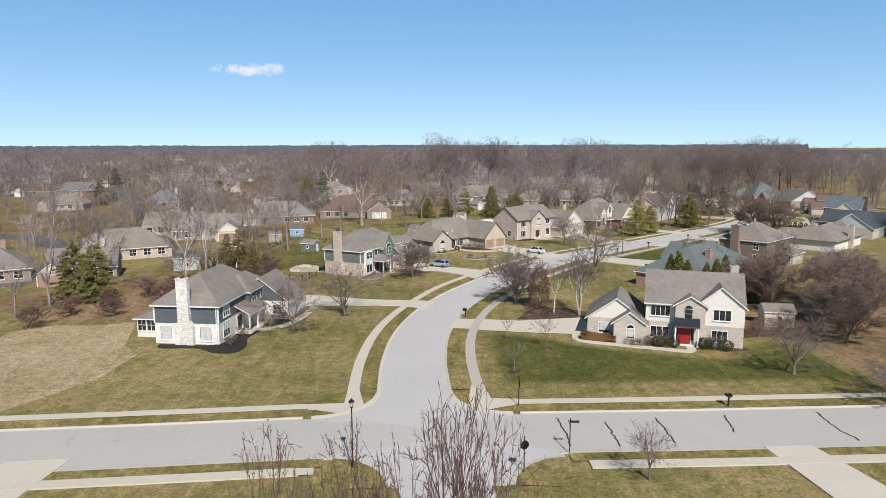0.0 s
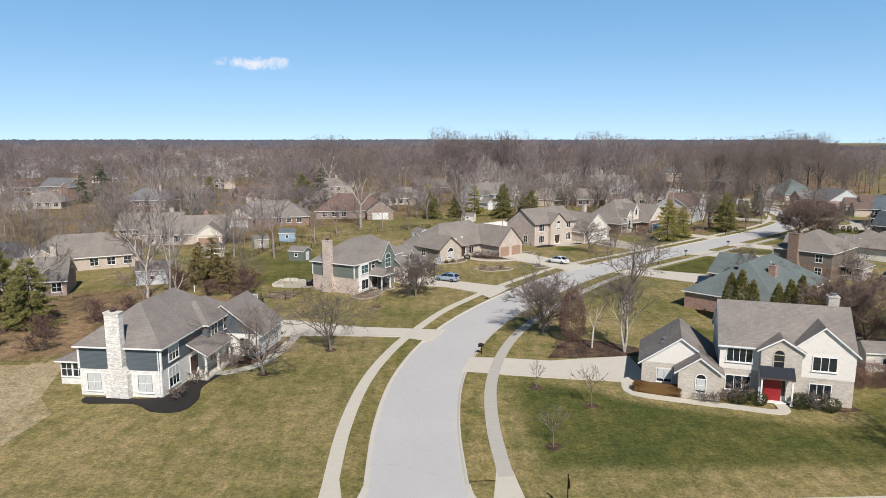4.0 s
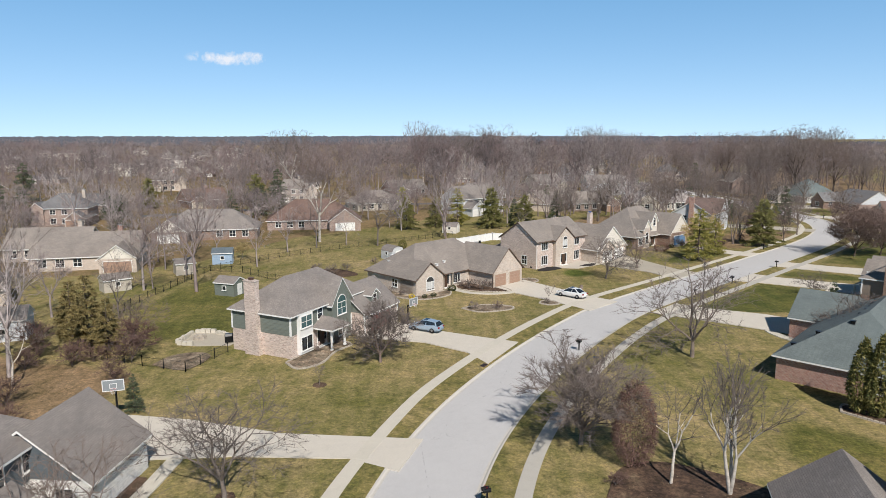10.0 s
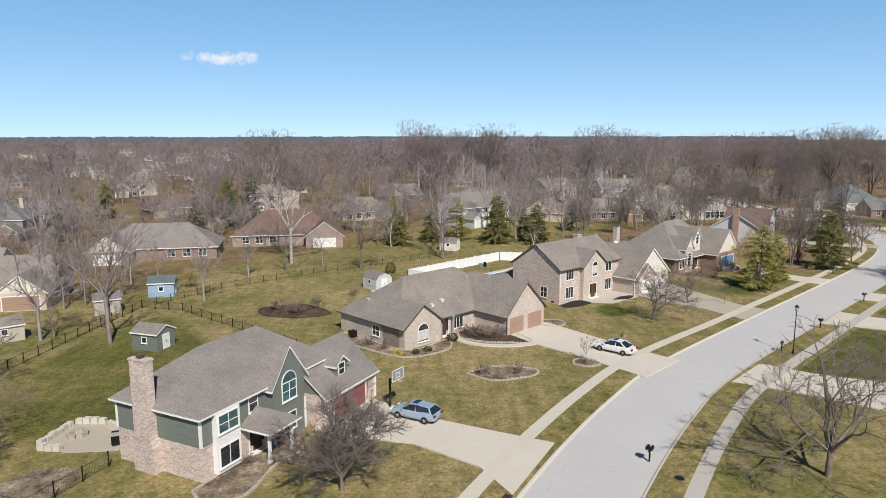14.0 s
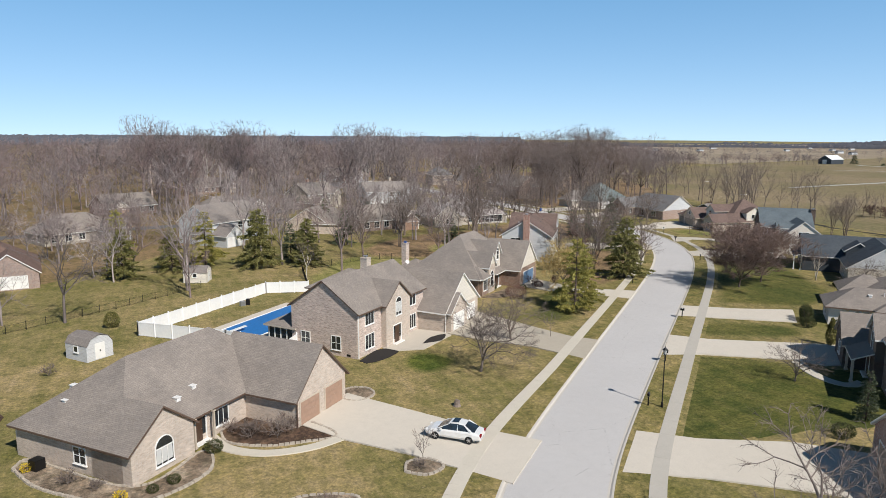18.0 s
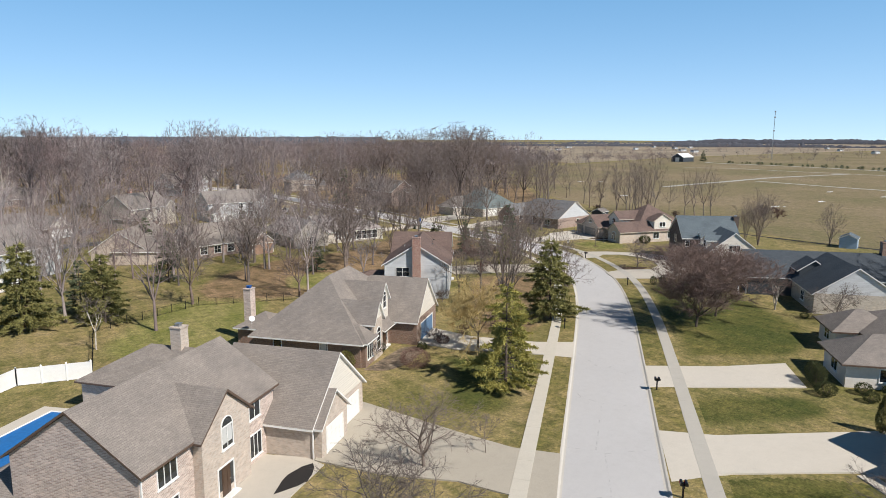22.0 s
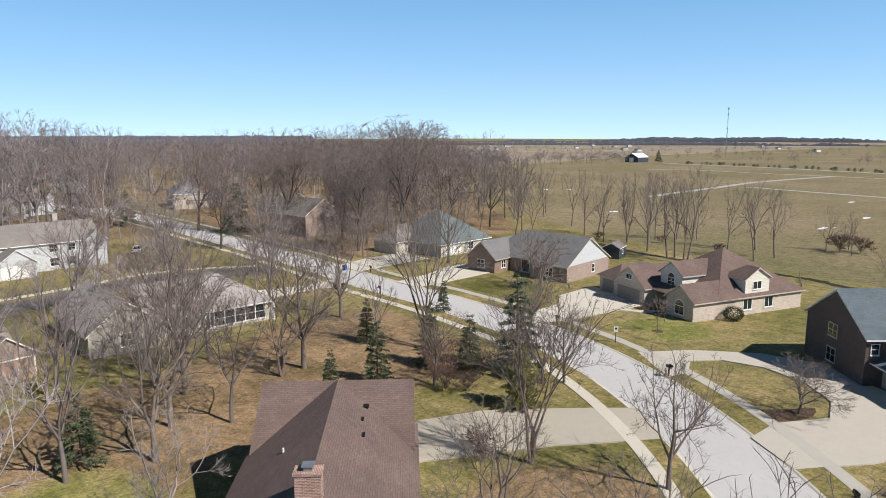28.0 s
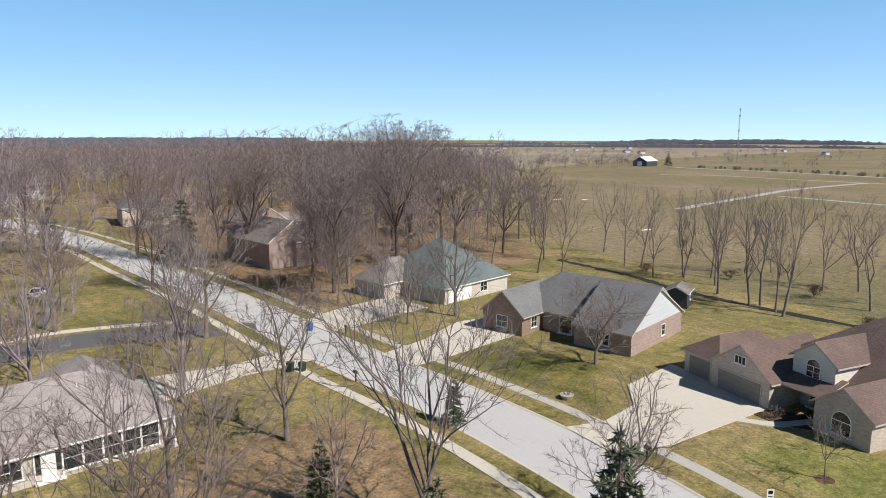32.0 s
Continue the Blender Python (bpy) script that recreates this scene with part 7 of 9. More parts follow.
def wood_mat(name, tones):
    """Bark and twigs whose colour goes by species, one to a tree; far tones also carry haze."""
    k = Nodes(name, 0.95, 0, 0.1)
    kind = k.n("Attribute")
    kind.attribute_name = "species"
    g = k.noise(k.world(), 0.5, 3, 0.6)
    col = k.ramp(kind.outputs["Fac"], tones)
    k.color(k.mix(1.0, col, k.ramp(g, [(0.3, (0.72, 0.72, 0.72)), (0.7, (1.22, 1.22, 1.22))]), "MULTIPLY"))
    return k.m


M["suburb"] = wood_mat("suburban_tree_bark", [(0.0, (0.135, 0.113, 0.106)), (0.3, (0.325, 0.277, 0.264)), (0.5, (0.245, 0.188, 0.176)), (0.75, (0.290, 0.246, 0.234)), (1.0, (0.440, 0.382, 0.364))])
# species tones lifted and greyed to stand for haze over the far trees
M["woods"] = wood_mat("far_wood_haze_bark", [(0.0, (0.120, 0.101, 0.098)), (0.3, (0.275, 0.231, 0.224)), (0.55, (0.245, 0.178, 0.170)), (0.8, (0.215, 0.178, 0.172)), (1.0, (0.360, 0.312, 0.300))])
# blue-grey of the distant air, painted into the woods' colour
M["haze_tinted_woods"] = wood_mat("haze_tinted_woods", [(0.0, (0.095, 0.098, 0.115)), (1.0, (0.125, 0.125, 0.14))])
rng = random.Random(4)
mid, far = [], []
OPEN_LAWNS = [(-103, 249.7), (-55, 221), (-33, 241), (-66, 186), (-74, 154), (-52, 316)]
while len(mid) < 300:
    x, y = rng.uniform(-170, 150), rng.uniform(95, 430)
    if x > -0.72 * y - 14 and free(x, y) and not any(abs(x - hx) < 13 and 0 < hy - y < 26 for hx, hy in OPEN_LAWNS):
        mid.append((x, y))
MID_KINDS = stock(10, 300, 10, 17, 5, 4, 5, (5, 3, 3, 1), 0.012, 0.6, 0.07, 0.018, 28, 0.04)
GROVE = [(14, 246), (40, 238), (62, 240), (84, 246), (104, 258), (106, 276), (98, 300), (70, 312), (30, 302), (4, 286)]
while len(mid) < 348:
    x, y = rng.uniform(4, 106), rng.uniform(238, 312)
    if inside(x, y, GROVE) and not (64 < x < 98 and y < 283) and ((HOUSE_SPOTS - (x, y)) ** 2).sum(1).min() > 64 and ((SIDE_PTS - (x, y)) ** 2).sum(1).min() > 25:
        mid.append((x, y))
scatter("garden_trees", "many bare grey-brown garden trees between houses", mid, MID_KINDS, "suburb", 5)
BACK = [(-110, 118), (-50, 124), (-47, 182), (-34, 216), (-6, 240), (24, 262), (-10, 300), (-110, 300)]
backs = []
while len(backs) < 80:
    x, y = rng.uniform(-110, 24), rng.uniform(118, 300)
    if inside(x, y, BACK) and ((HOUSE_SPOTS - (x, y)) ** 2).sum(1).min() > 90 and ((SIDE_PTS - (x, y)) ** 2).sum(1).min() > 30 and not any(abs(x - hx) < 12 and 0 < hy - y < 24 for hx, hy in OPEN_LAWNS):
        backs.append((x, y))
scatter("back_garden_trees", "bare grey and brown trees in back gardens", backs, stock(6, 340, 8, 14, 5, 4, 5, (5, 3, 3, 1), 0.017, 0.72, 0.085, 0.02, 33, 0.03), "suburb", 15)
while len(far) < 3400:
    y = 330 + 1100 * rng.random() ** 1.5
    x = rng.uniform(-0.75 * y - 60, 0.75 * y + 120)
    if free(x, y) and not inside(x, y, [(420, 540), (720, 640), (2600, 690), (2600, 1900), (900, 1900), (640, 1000)]):
        if 100 < x < 250 and y < 500 and rng.random() < 0.55:
            continue
        if y < 430 and x < 150 and x > -170 and rng.random() < 0.5:
            continue
        far.append((x, y))
FAR_KINDS = stock(12, 400, 12, 21, 3, 5, 6, (3, 1, 1, 1), 0.04, 0.8, 0.12, 0.06, 42, 0.0)
scatter("woods", "wide grey-brown leafless woods to the horizon", far, FAR_KINDS, "woods", 6, 0.7, 1.22)
tallw = []
while len(tallw) < 22:
    x, y = rng.uniform(120, 250), rng.uniform(375, 560)
    if not inside(x, y, FIELD) and free(x, y):
        tallw.append((x, y))
while len(tallw) < 72:
    x, y = rng.uniform(0, 215), rng.uniform(425, 640)
    if not inside(x, y, FIELD) and free(x, y):
        tallw.append((x, y))
scatter("tall_woods", "stand of tall dark bare trees beside the field", tallw, stock(4, 500, 19, 26, 6, 4, 3, (4, 3, 3, 1), 0.018, 0.6, 0.06, 0.02, 30, 0.01), "woods", 7, 0.9, 1.2)
crowns = []
while len(crowns) < 38:
    x, y = rng.uniform(-5, 128), rng.uniform(322, 480)
    if free(x, y):
        crowns.append((x, y))
scatter("tall_back_trees", "tall round-crowned bare trees rising over the woods", crowns, stock(6, 700, 25.5, 29, 6, 5, 6, (4, 3, 1, 1), 0.022, 0.6, 0.06, 0.035, 31, 0.02), "woods", 17, 0.86, 1.12)
# hedgerows and woodlots among the fields
line = []
for i in range(420):
    a = rng.uniform(0.5, 1.35)
    d = rng.choice((700, 930, 1180, 1500)) + 60 * math.sin(9 * a) + rng.uniform(-12, 12)
    if math.sin(5 * a + d) > 0.1 or d > 1400:
        line.append((60 + d * math.sin(a), 200 + d * math.cos(a)))
for i in range(260):
    a = rng.gauss(0.92, 0.28)
    d = rng.choice((820, 1050, 1250, 1450)) + rng.gauss(0, 45)
    if math.sin(23 * a + d * 0.01) > 0.35:
        line.append((60 + d * math.sin(a), 200 + d * math.cos(a)))
for i in range(90):
    u = rng.random()
    line.append((405 + 160 * u + rng.gauss(0, 5), 560 + 18 * math.sin(6 * u) + rng.uniform(0, 45)))
scatter("far_tree_line", "dark distant hedgerows among the fields", line, FAR_KINDS, "woods", 8, 0.35, 0.75)
# the last woods on the horizon, two kilometres off, with air haze put into their colour
rg = np.random.RandomState(12)
m = 1800
ang = np.linspace(-1.75, 1.9, m)
for rad, top, seed in ((1750, 17, 1), (2600, 23, 2)):
    rg = np.random.RandomState(seed)
    roll = np.convolve(rg.normal(0, 1, m + 40), np.ones(41) / 41, "valid") * 5
    z = np.maximum(3, top + roll + rg.normal(0, 1.1, m))
    wave = np.convolve(rg.normal(0, 1, m + 120), np.ones(121) / 121, "valid") * 9
    gap = np.where(ang > 0.5, np.clip(0.42 + 0.3 * wave + rg.normal(0, 0.05, m), 0.12, 0.75), 1.0)
    x, y = 60 + rad * np.sin(ang), 150 + rad * np.cos(ang)
    V = np.concatenate([np.stack([x, y, 0 * x - 1], 1), np.stack([x * 1.001, y * 1.001, z * gap], 1), np.stack([x * 1.02, y * 1.02, 0 * x - 1], 1)])
    i0 = np.arange(m - 1)
    F = np.concatenate([np.stack(q, 1) for q in ((i0, i0 + 1, m + i0 + 1), (i0, m + i0 + 1, m + i0), (m + i0, m + i0 + 1, 2 * m + i0 + 1), (m + i0, 2 * m + i0 + 1, 2 * m + i0))])
    tagged(new("horizon_woods", tri_mesh("horizon_woods", V, F, [M["haze_tinted_woods"]])), "line of woods on the horizon, tinted blue-grey for haze", "woods", "", "stuff")

# ---- beds, edging and garden ground ----


def bed(name, pts, mat, label, z=0.07, edge=None):
    ob = flat(name, [(p.x, p.y) for p in spline([*pts, pts[0]], 0.8)[:-1]], z, M[mat], label, "garden bed", "structure", 0.07)
    if edge:
        root = thing("bed_edging", "line of tan edging stones round a garden bed", "stone edging")
        line = spline([*pts, pts[0]], 0.42)
        rng = random.Random(int(pts[0][0] * 10))
        for a, b in zip(line, line[1:]):
            mesh = Mesh()
            d = (b - a)
            w = Vector((d.y, -d.x)).normalized() * rng.uniform(0.09, 0.14)
            h = rng.uniform(0.12, 0.19)
            e = d * 0.04
            q = [a + e - w, b - e - w, b - e + w, a + e + w]
            if (q[1].x - q[0].x) * (q[2].y - q[0].y) - (q[1].y - q[0].y) * (q[2].x - q[0].x) < 0:
                q.reverse()
            c = (a + b) / 2
            mesh.prism([tuple(v) for v in q], 0, h, 0, [tuple(c + (v - c) * 0.86) for v in q])
            part("stone", mesh, M["stone"], root)
    return ob


bed("bed_1", [(-36.6, 84.2), (-36.0, 82.6), (-31.0, 82.4), (-28.6, 80.6), (-25.8, 80.6), (-25.2, 83.6), (-26.0, 87.0), (-25.4, 91.0), (-28.0, 91.2), (-29.0, 84.2)], "mulch_dark", "dark mulch bed at the foot of the brick wall")
bed("bed_2", [(-25.0, 93.0), (-22.6, 94.6), (-21.2, 98.4), (-21.4, 102.2), (-23.6, 101.6), (-24.6, 97.0), (-26.4, 94.0)], "mulch", "brown mulch bed beside the front walk")
bed("bed_3", [(-16.4, 127.6), (-14.6, 125.6), (-12.4, 127.4), (-11.4, 131.4), (-9.8, 134.2), (-12.4, 135.4), (-15.2, 130.0)], "pebble", "pebbled bed beside a brick corner", edge=True)
bed("bed_18", [(-31.0, 127.3), (-26.9, 125.7), (-25.4, 130.0), (-27.4, 131.6), (-30.0, 130.4)], "pebble", "stony bed inside a fence corner below a terrace")
bed("bed_4", [(-10.6, 165.0), (-8.6, 161.4), (-5.0, 158.0), (-2.2, 156.4), (0.6, 157.2), (3.0, 159.6), (2.6, 162.8), (-2.2, 158.8), (-9.4, 166.0)], "pebble", "gravel bed edged with stones round a brick corner", edge=True)
bed("bed_5", [(4.2, 166.0), (4.6, 163.6), (7.4, 161.8), (10.4, 161.4), (13.0, 161.6), (11.8, 164.6), (9.0, 167.2), (6.4, 168.6)], "mulch", "planted mulch bed between walk and garage", edge=True)
bed("bed_6", [(4.4, 151.0), (7.0, 148.8), (11.2, 150.0), (11.8, 151.8), (8.0, 153.0)], "pebble", "island bed in the lawn with small shrubs", edge=True)
bed("bed_7", [(16.2, 153.6), (17.6, 152.6), (19.2, 153.4), (18.4, 154.9), (16.9, 155.0)], "pebble", "round stone-edged bed under a sapling", edge=True)
bed("bed_8", [(11.0, 96.6), (12.2, 99.6), (14.0, 102.8), (17.4, 103.6), (21.6, 101.2), (24.2, 98.0), (20.6, 97.4), (15.8, 96.9)], "mulch", "wide bark-mulch bed under birches")
bed("bed_9", [(19.9, 179.0), (20.4, 178.0), (22.6, 178.6), (25.0, 180.6), (24.4, 181.8), (22.8, 182.0)], "mulch_dark", "crescent of dark mulch before a window")
bed("bed_17", [(15.6, 168.6), (17.0, 168.0), (18.6, 169.2), (18.4, 170.8), (16.8, 171.6), (15.6, 170.4)], "pebble", "stony leaf-strewn bed beside the garage", edge=True)
bed("bed_10", [(28.6, 182.2), (30.4, 184.2), (32.6, 184.8), (31.2, 182.6)], "mulch_dark", "small mulch bed set in the entry court", 0.125)
bed("bed_11", [(45.4, 201.0), (47.6, 202.2), (52.8, 205.2), (54.4, 203.6), (50.6, 200.4), (47.4, 199.6)], "pebble", "gravel bed with shrubs below a front window")
bed("bed_12", [(134.2, 253.2), (136.6, 252.0), (137.6, 248.4), (135.6, 247.2), (133.8, 250.2)], "mulch", "mulch bed beside the garage")
bed("bed_13", [(108.6, 224.6), (110.4, 225.0), (114.0, 222.6), (115.8, 221.4), (113.6, 220.8), (110.4, 222.2)], "mulch", "leaf-strewn bed under a small tree")
bed("bed_14", [(37.0, 112.6), (39.6, 109.6), (44.0, 106.6), (48.0, 105.4), (52.4, 104.8), (53.2, 107.4), (47.0, 109.0), (42.0, 111.8), (38.4, 114.2)], "mulch", "mulch bed under a row of arborvitae", edge=True)
bed("bed_15", [(24.0, 84.9), (27.0, 84.4), (31.0, 83.2), (36.8, 80.9), (38.0, 82.2), (30.0, 85.2), (24.6, 87.2)], "mulch", "mulch bed beneath the front windows")
bed("bed_16", [(-14.0, 178.0), (-13.2, 175.4), (-17.0, 173.4), (-22.6, 175.2), (-23.4, 179.4), (-18.0, 181.2)], "mulch", "leafy bed of bare shrubs in a back garden")
for x, y in ((-20.8, 91.0), (-14.9, 99.4), (8.4, 87.1), (13.1, 82.3), (8.1, 73.6), (-11.6, 120.8), (126.4, 244.2)):
    ring = [(x + 0.75 * math.cos(a * 0.9), y + 0.75 * math.sin(a * 0.9)) for a in range(7)]
    flat("mulch_ring", ring, 0.04, M["mulch"], "dark mulch ring round a tree foot", "mulch ring", "structure", 0.04)


patch_level = [0.013]


def patch(name, pts, mat, label):
    patch_level[0] += 0.0012
    z = patch_level[0]
    rim = np.array([(p.x, p.y) for p in spline([*pts, pts[0]], 0.8)[:-1]])
    nxt = np.roll(rim, -1, 0)
    area = abs(np.sum(rim[:, 0] * nxt[:, 1] - nxt[:, 0] * rim[:, 1])) / 2
    size = math.sqrt(area)
    cell, reach = size / 45, min(2.6, 0.3 * size)
    gx = np.arange(rim[:, 0].min(), rim[:, 0].max() + cell, cell)
    gy = np.arange(rim[:, 1].min(), rim[:, 1].max() + cell, cell)
    X, Y = (g.ravel() for g in np.meshgrid(gx, gy, indexing="ij"))
    away, inside = np.full(len(X), 1e9), np.zeros(len(X), bool)
    for (ax, ay), (bx, by) in zip(rim, nxt):
        ex, ey = bx - ax, by - ay
        s = np.clip(((X - ax) * ex + (Y - ay) * ey) / max(ex * ex + ey * ey, 1e-9), 0, 1)
        away = np.minimum(away, np.hypot(X - ax - s * ex, Y - ay - s * ey))
        if ay != by:
            inside ^= ((ay > Y) != (by > Y)) & (X < ax + ex * (Y - ay) / ey)
    turf = np.where(inside, np.clip(away / reach, 0, 1), 0.0)
    row = len(gy)
    faces, used = [], {}
    for i in range(len(gx) - 1):
        for q in range(row - 1):
            four = (i * row + q, (i + 1) * row + q, (i + 1) * row + q + 1, i * row + q + 1)
            if turf[list(four)].max() > 0:
                faces.append([used.setdefault(v, len(used)) for v in four])
    me = bpy.data.meshes.new(name)
    me.from_pydata([(X[v], Y[v], z) for v in used], [], faces)
    me.materials.append(M[mat + "_soft"])
    lay = me.attributes.new("turf", "FLOAT", "POINT")
    for n, v in enumerate(used):
        lay.data[n].value = turf[v]
    ob = new(name, me)
    return tagged(ob, label, "lawn", "", "structure")


patch("lawn_1", [(6.0, 68.6), (20, 68.8), (45, 69.6), (60, 72), (58, 84), (40, 85), (36, 79.6), (30, 80.0), (18, 84.6), (14, 87.6), (6, 89.6), (5.0, 82)], "olive", "greener front lawn with mown streaks")
patch("lawn_2", [(55.4, 166.0), (61.4, 162), (69, 152), (60, 146), (51, 147.4), (40.2, 149.8), (42.6, 154.6)], "deep_green", "green lawn with darker round patches")
patch("lawn_dark_1", [(47.2, 155.0), (49.5, 156.6), (52.4, 156.0), (52.8, 153.8), (50.4, 152.4), (48.0, 152.8)], "deep_green", "round darker green patch in a lawn")
patch("lawn_dark_2", [(40.6, 151.4), (42.6, 153.0), (44.6, 152.4), (44.4, 150.0), (42.4, 148.4), (40.8, 149.2)], "deep_green", "round darker green patch in a lawn")
patch("lawn_dark_3", [(64.8, 172.6), (68, 172.2), (70.4, 170.0), (68.4, 169.2), (66, 170.2)], "deep_green", "darker green patch in a lawn")
patch("lawn_10", [(75.8, 184.4), (90, 199.6), (103.2, 211.6), (110.6, 211.0), (111.6, 201.6), (102.4, 186.4), (98.4, 181.8), (88, 177.4)], "olive", "olive green front lawn under a round-headed tree")
patch("lawn_11", [(54, 201.6), (62.4, 194.8), (56.6, 188.2), (50.6, 183.4), (45.4, 187), (46.6, 190), (51.6, 195.6)], "olive", "dark green front lawn beside a pine")
patch("lawn_3", [(67, 178.6), (77, 171.6), (74, 166.4), (66.4, 169.6), (60.6, 174.0)], "olive", "green lawn between two driveways")
patch("lawn_4", [(24.0, 178.4), (26.5, 180.2), (29.4, 178.8), (30.8, 175.5), (28.6, 172.8), (25.0, 172.2), (23.2, 175.5)], "vivid", "bright green patch of new grass")
patch("lawn_5", [(-30, 134), (-24, 142), (-20, 152), (-27, 166), (-36, 176), (-42, 165), (-43.4, 150), (-37, 138)], "green", "fenced back lawn, olive green")
patch("lawn_6", [(37, 100), (44, 104.6), (54, 103), (62, 108), (66, 118), (60, 126), (52, 112), (40, 106), (32, 112), (27, 106), (30, 100)], "green", "green side lawn between two houses")
patch("lawn_7", [(26, 214), (34, 213), (40.5, 220), (46, 229), (48.4, 237.2), (40, 243.6), (33, 241), (27, 232), (22.6, 223)], "spring", "bright green back lawn")
patch("lawn_8", [(123, 258), (131, 267), (136, 268.6), (133, 279), (124, 281.6), (122.6, 270)], "green", "clipped green front lawn")
patch("lawn_9", [(124, 251.6), (132, 250), (135, 243), (130, 237.6), (122.4, 241)], "spring", "green front lawn beside a curved drive")
patch("wood_floor_1", [(58, 232), (70, 244), (88, 246), (104, 256), (107, 276), (92, 279), (76, 270), (60, 268), (44, 256), (40, 242)], "leaf_floor", "leaf-strewn ground under bare trees")
patch("wood_floor_2", [(120, 312), (136, 314), (160, 318), (185, 324), (240, 410), (240, 520), (150, 560), (124, 420)], "leaf_floor", "brown leaf litter of the woods")
patch("wood_floor_3", [(-40, 100), (-33, 112), (-30, 124), (-44, 130), (-60, 132), (-75, 110), (-62, 96), (-50, 94)], "leaf_floor", "brushy ground beside a garden")
patch("wood_floor_4", [(61.5, 204.5), (66, 212), (71, 219.6), (76, 226), (84, 233), (92, 229), (94, 222.5), (86.5, 214), (79.5, 207.4), (72.6, 202.4), (67, 201)], "leaf_floor", "leaf-strewn ground below a clump of trees")
patch("lawn_12", [(53.6, 243), (57, 250.4), (64, 250.4), (66.4, 241), (63.6, 232.8), (58, 236)], "spring", "greener strip of back lawn beside a screened porch")
patch("wood_floor_5", [(46, 66), (45, 84), (42, 92), (50, 106), (74, 104), (80, 70)], "leaf_floor", "shaded ground under reddish trees")

# ---- pool, fences, sheds ----
flat("pool_deck", [(4.7, 197.1), (17.0, 208.6), (22.9, 202.5), (10.6, 190.9)], 0.06, M["drive"], "concrete deck round a covered pool", "pool deck")
POOL = [(11.0, 192.6), (21.5, 202.5), (17.4, 206.8), (6.9, 197.0)]
cover = Mesh()
cover.prism(POOL, 0.05, 0.1)
pool = thing("swimming_pool", "swimming pool under a taut blue winter cover", "pool")
part("pool_cover", cover, M["pool"], pool)
rim = Mesh()
for a, b in zip(POOL, POOL[1:] + POOL[:1]):
    rim.tube((*a, 0.1), (*b, 0.1), 0.09, 0.09, 6)
board = Mesh()
board.box(-1.6, 1.6, -0.25, 0.25, 0.5, 0.58)
board.box(-1.4, -0.7, -0.2, 0.2, 0.0, 0.5)
place(board, turned((8.6, 195.0), 42, 0.06))
part("diving_board", board, M["canvas_white"], pool, "white diving board")
part("coping", rim, M["trim_white"], pool)


def run(a, b, step):
    a, b = Vector(a), Vector(b)
    n = max(1, round((b - a).length / step))
    return [a.lerp(b, i / n) for i in range(n + 1)]


def vinyl_fence(pts):
    f = thing("fence", "tall white vinyl privacy fence round the pool yard", "fence")
    for a, b in zip(pts, pts[1:]):
        spots = run(a, b, 2.4)
        for i, p in enumerate(spots):
            m = Mesh()
            m.box(p.x - 0.075, p.x + 0.075, p.y - 0.075, p.y + 0.075, 0, 1.85)
            m.prism([(p.x - 0.1, p.y - 0.1), (p.x + 0.1, p.y - 0.1), (p.x + 0.1, p.y + 0.1), (p.x - 0.1, p.y + 0.1)], 1.85, 1.95, 0,
                    [(p.x - 0.02, p.y - 0.02), (p.x + 0.02, p.y - 0.02), (p.x + 0.02, p.y + 0.02), (p.x - 0.02, p.y + 0.02)])
            part("post", m, M["vinyl"], f)
            if i:
                q = spots[i - 1]
                d = (p - q).normalized()
                w = Vector((d.y, -d.x))
                for nm, z0, z1, t in (("rail", 0.06, 0.2, 0.04), ("panel", 0.2, 1.62, 0.02), ("rail", 1.62, 1.76, 0.04)):
                    m = Mesh()
                    m.prism([tuple(v) for v in (q + w * t, p + w * t, p - w * t, q - w * t)][::-1], z0, z1)
                    part(nm, m, M["vinyl"], f)
    return f


vinyl_fence([(21.6, 214.4), (15.2, 216.0), (-2.8, 198.6), (6.9, 190.8), (12.9, 184.0), (14.4, 186.2)])


def rail_fence(pts, h=1.2, label="black metal picket fence round a back garden", wood=False):
    f = thing("fence", label, "fence")
    mat = M["wood_deck"] if wood else M["metal_black"]
    for a, b in zip(pts, pts[1:]):
        spots = run(a, b, 2.4)
        for i, p in enumerate(spots):
            m = Mesh()
            m.box(p.x - 0.035, p.x + 0.035, p.y - 0.035, p.y + 0.035, 0, h + 0.08)
            part("post", m, mat, f)
            if i:
                q = spots[i - 1]
                for z in (0.15, h * 0.55, h - 0.1) if wood else (0.15, h - 0.1):
                    m = Mesh()
                    m.tube((q.x, q.y, z), (p.x, p.y, z), 0.016, 0.016, 4, 0, False)
                    part("rail", m, mat, f)
                if not wood:
                    m = Mesh()
                    for k in range(1, 18):
                        s = q.lerp(p, k / 18)
                        m.tube((s.x, s.y, 0.1), (s.x, s.y, h), 0.007, 0.007, 3, 0, False)
                    tagged(part("fence_panel", m, mat, f), kind="stuff")
    return f


rail_fence([(-31.9, 127.0), (-41.5, 131.5), (-43.8, 143.7), (-44.4, 153.5), (-42.7, 167.8), (-41.0, 179.9), (-34.5, 178.0), (-25.0, 169.3), (-15.0, 160.0)])
rail_fence([(-31.9, 127.0), (-26.5, 125.0), (-23.9, 131.6)])
rail_fence([(22.0, 217.0), (24.0, 232.0), (38.5, 238.6), (52.0, 234.0), (60.0, 229.6)], 1.2, "low dark fence along a back lawn")
rail_fence([(-41.0, 180.0), (-33.0, 192.0), (-20.0, 204.0), (-6.0, 214.0), (6.0, 224.0)], 1.1, "dark fence between back gardens")
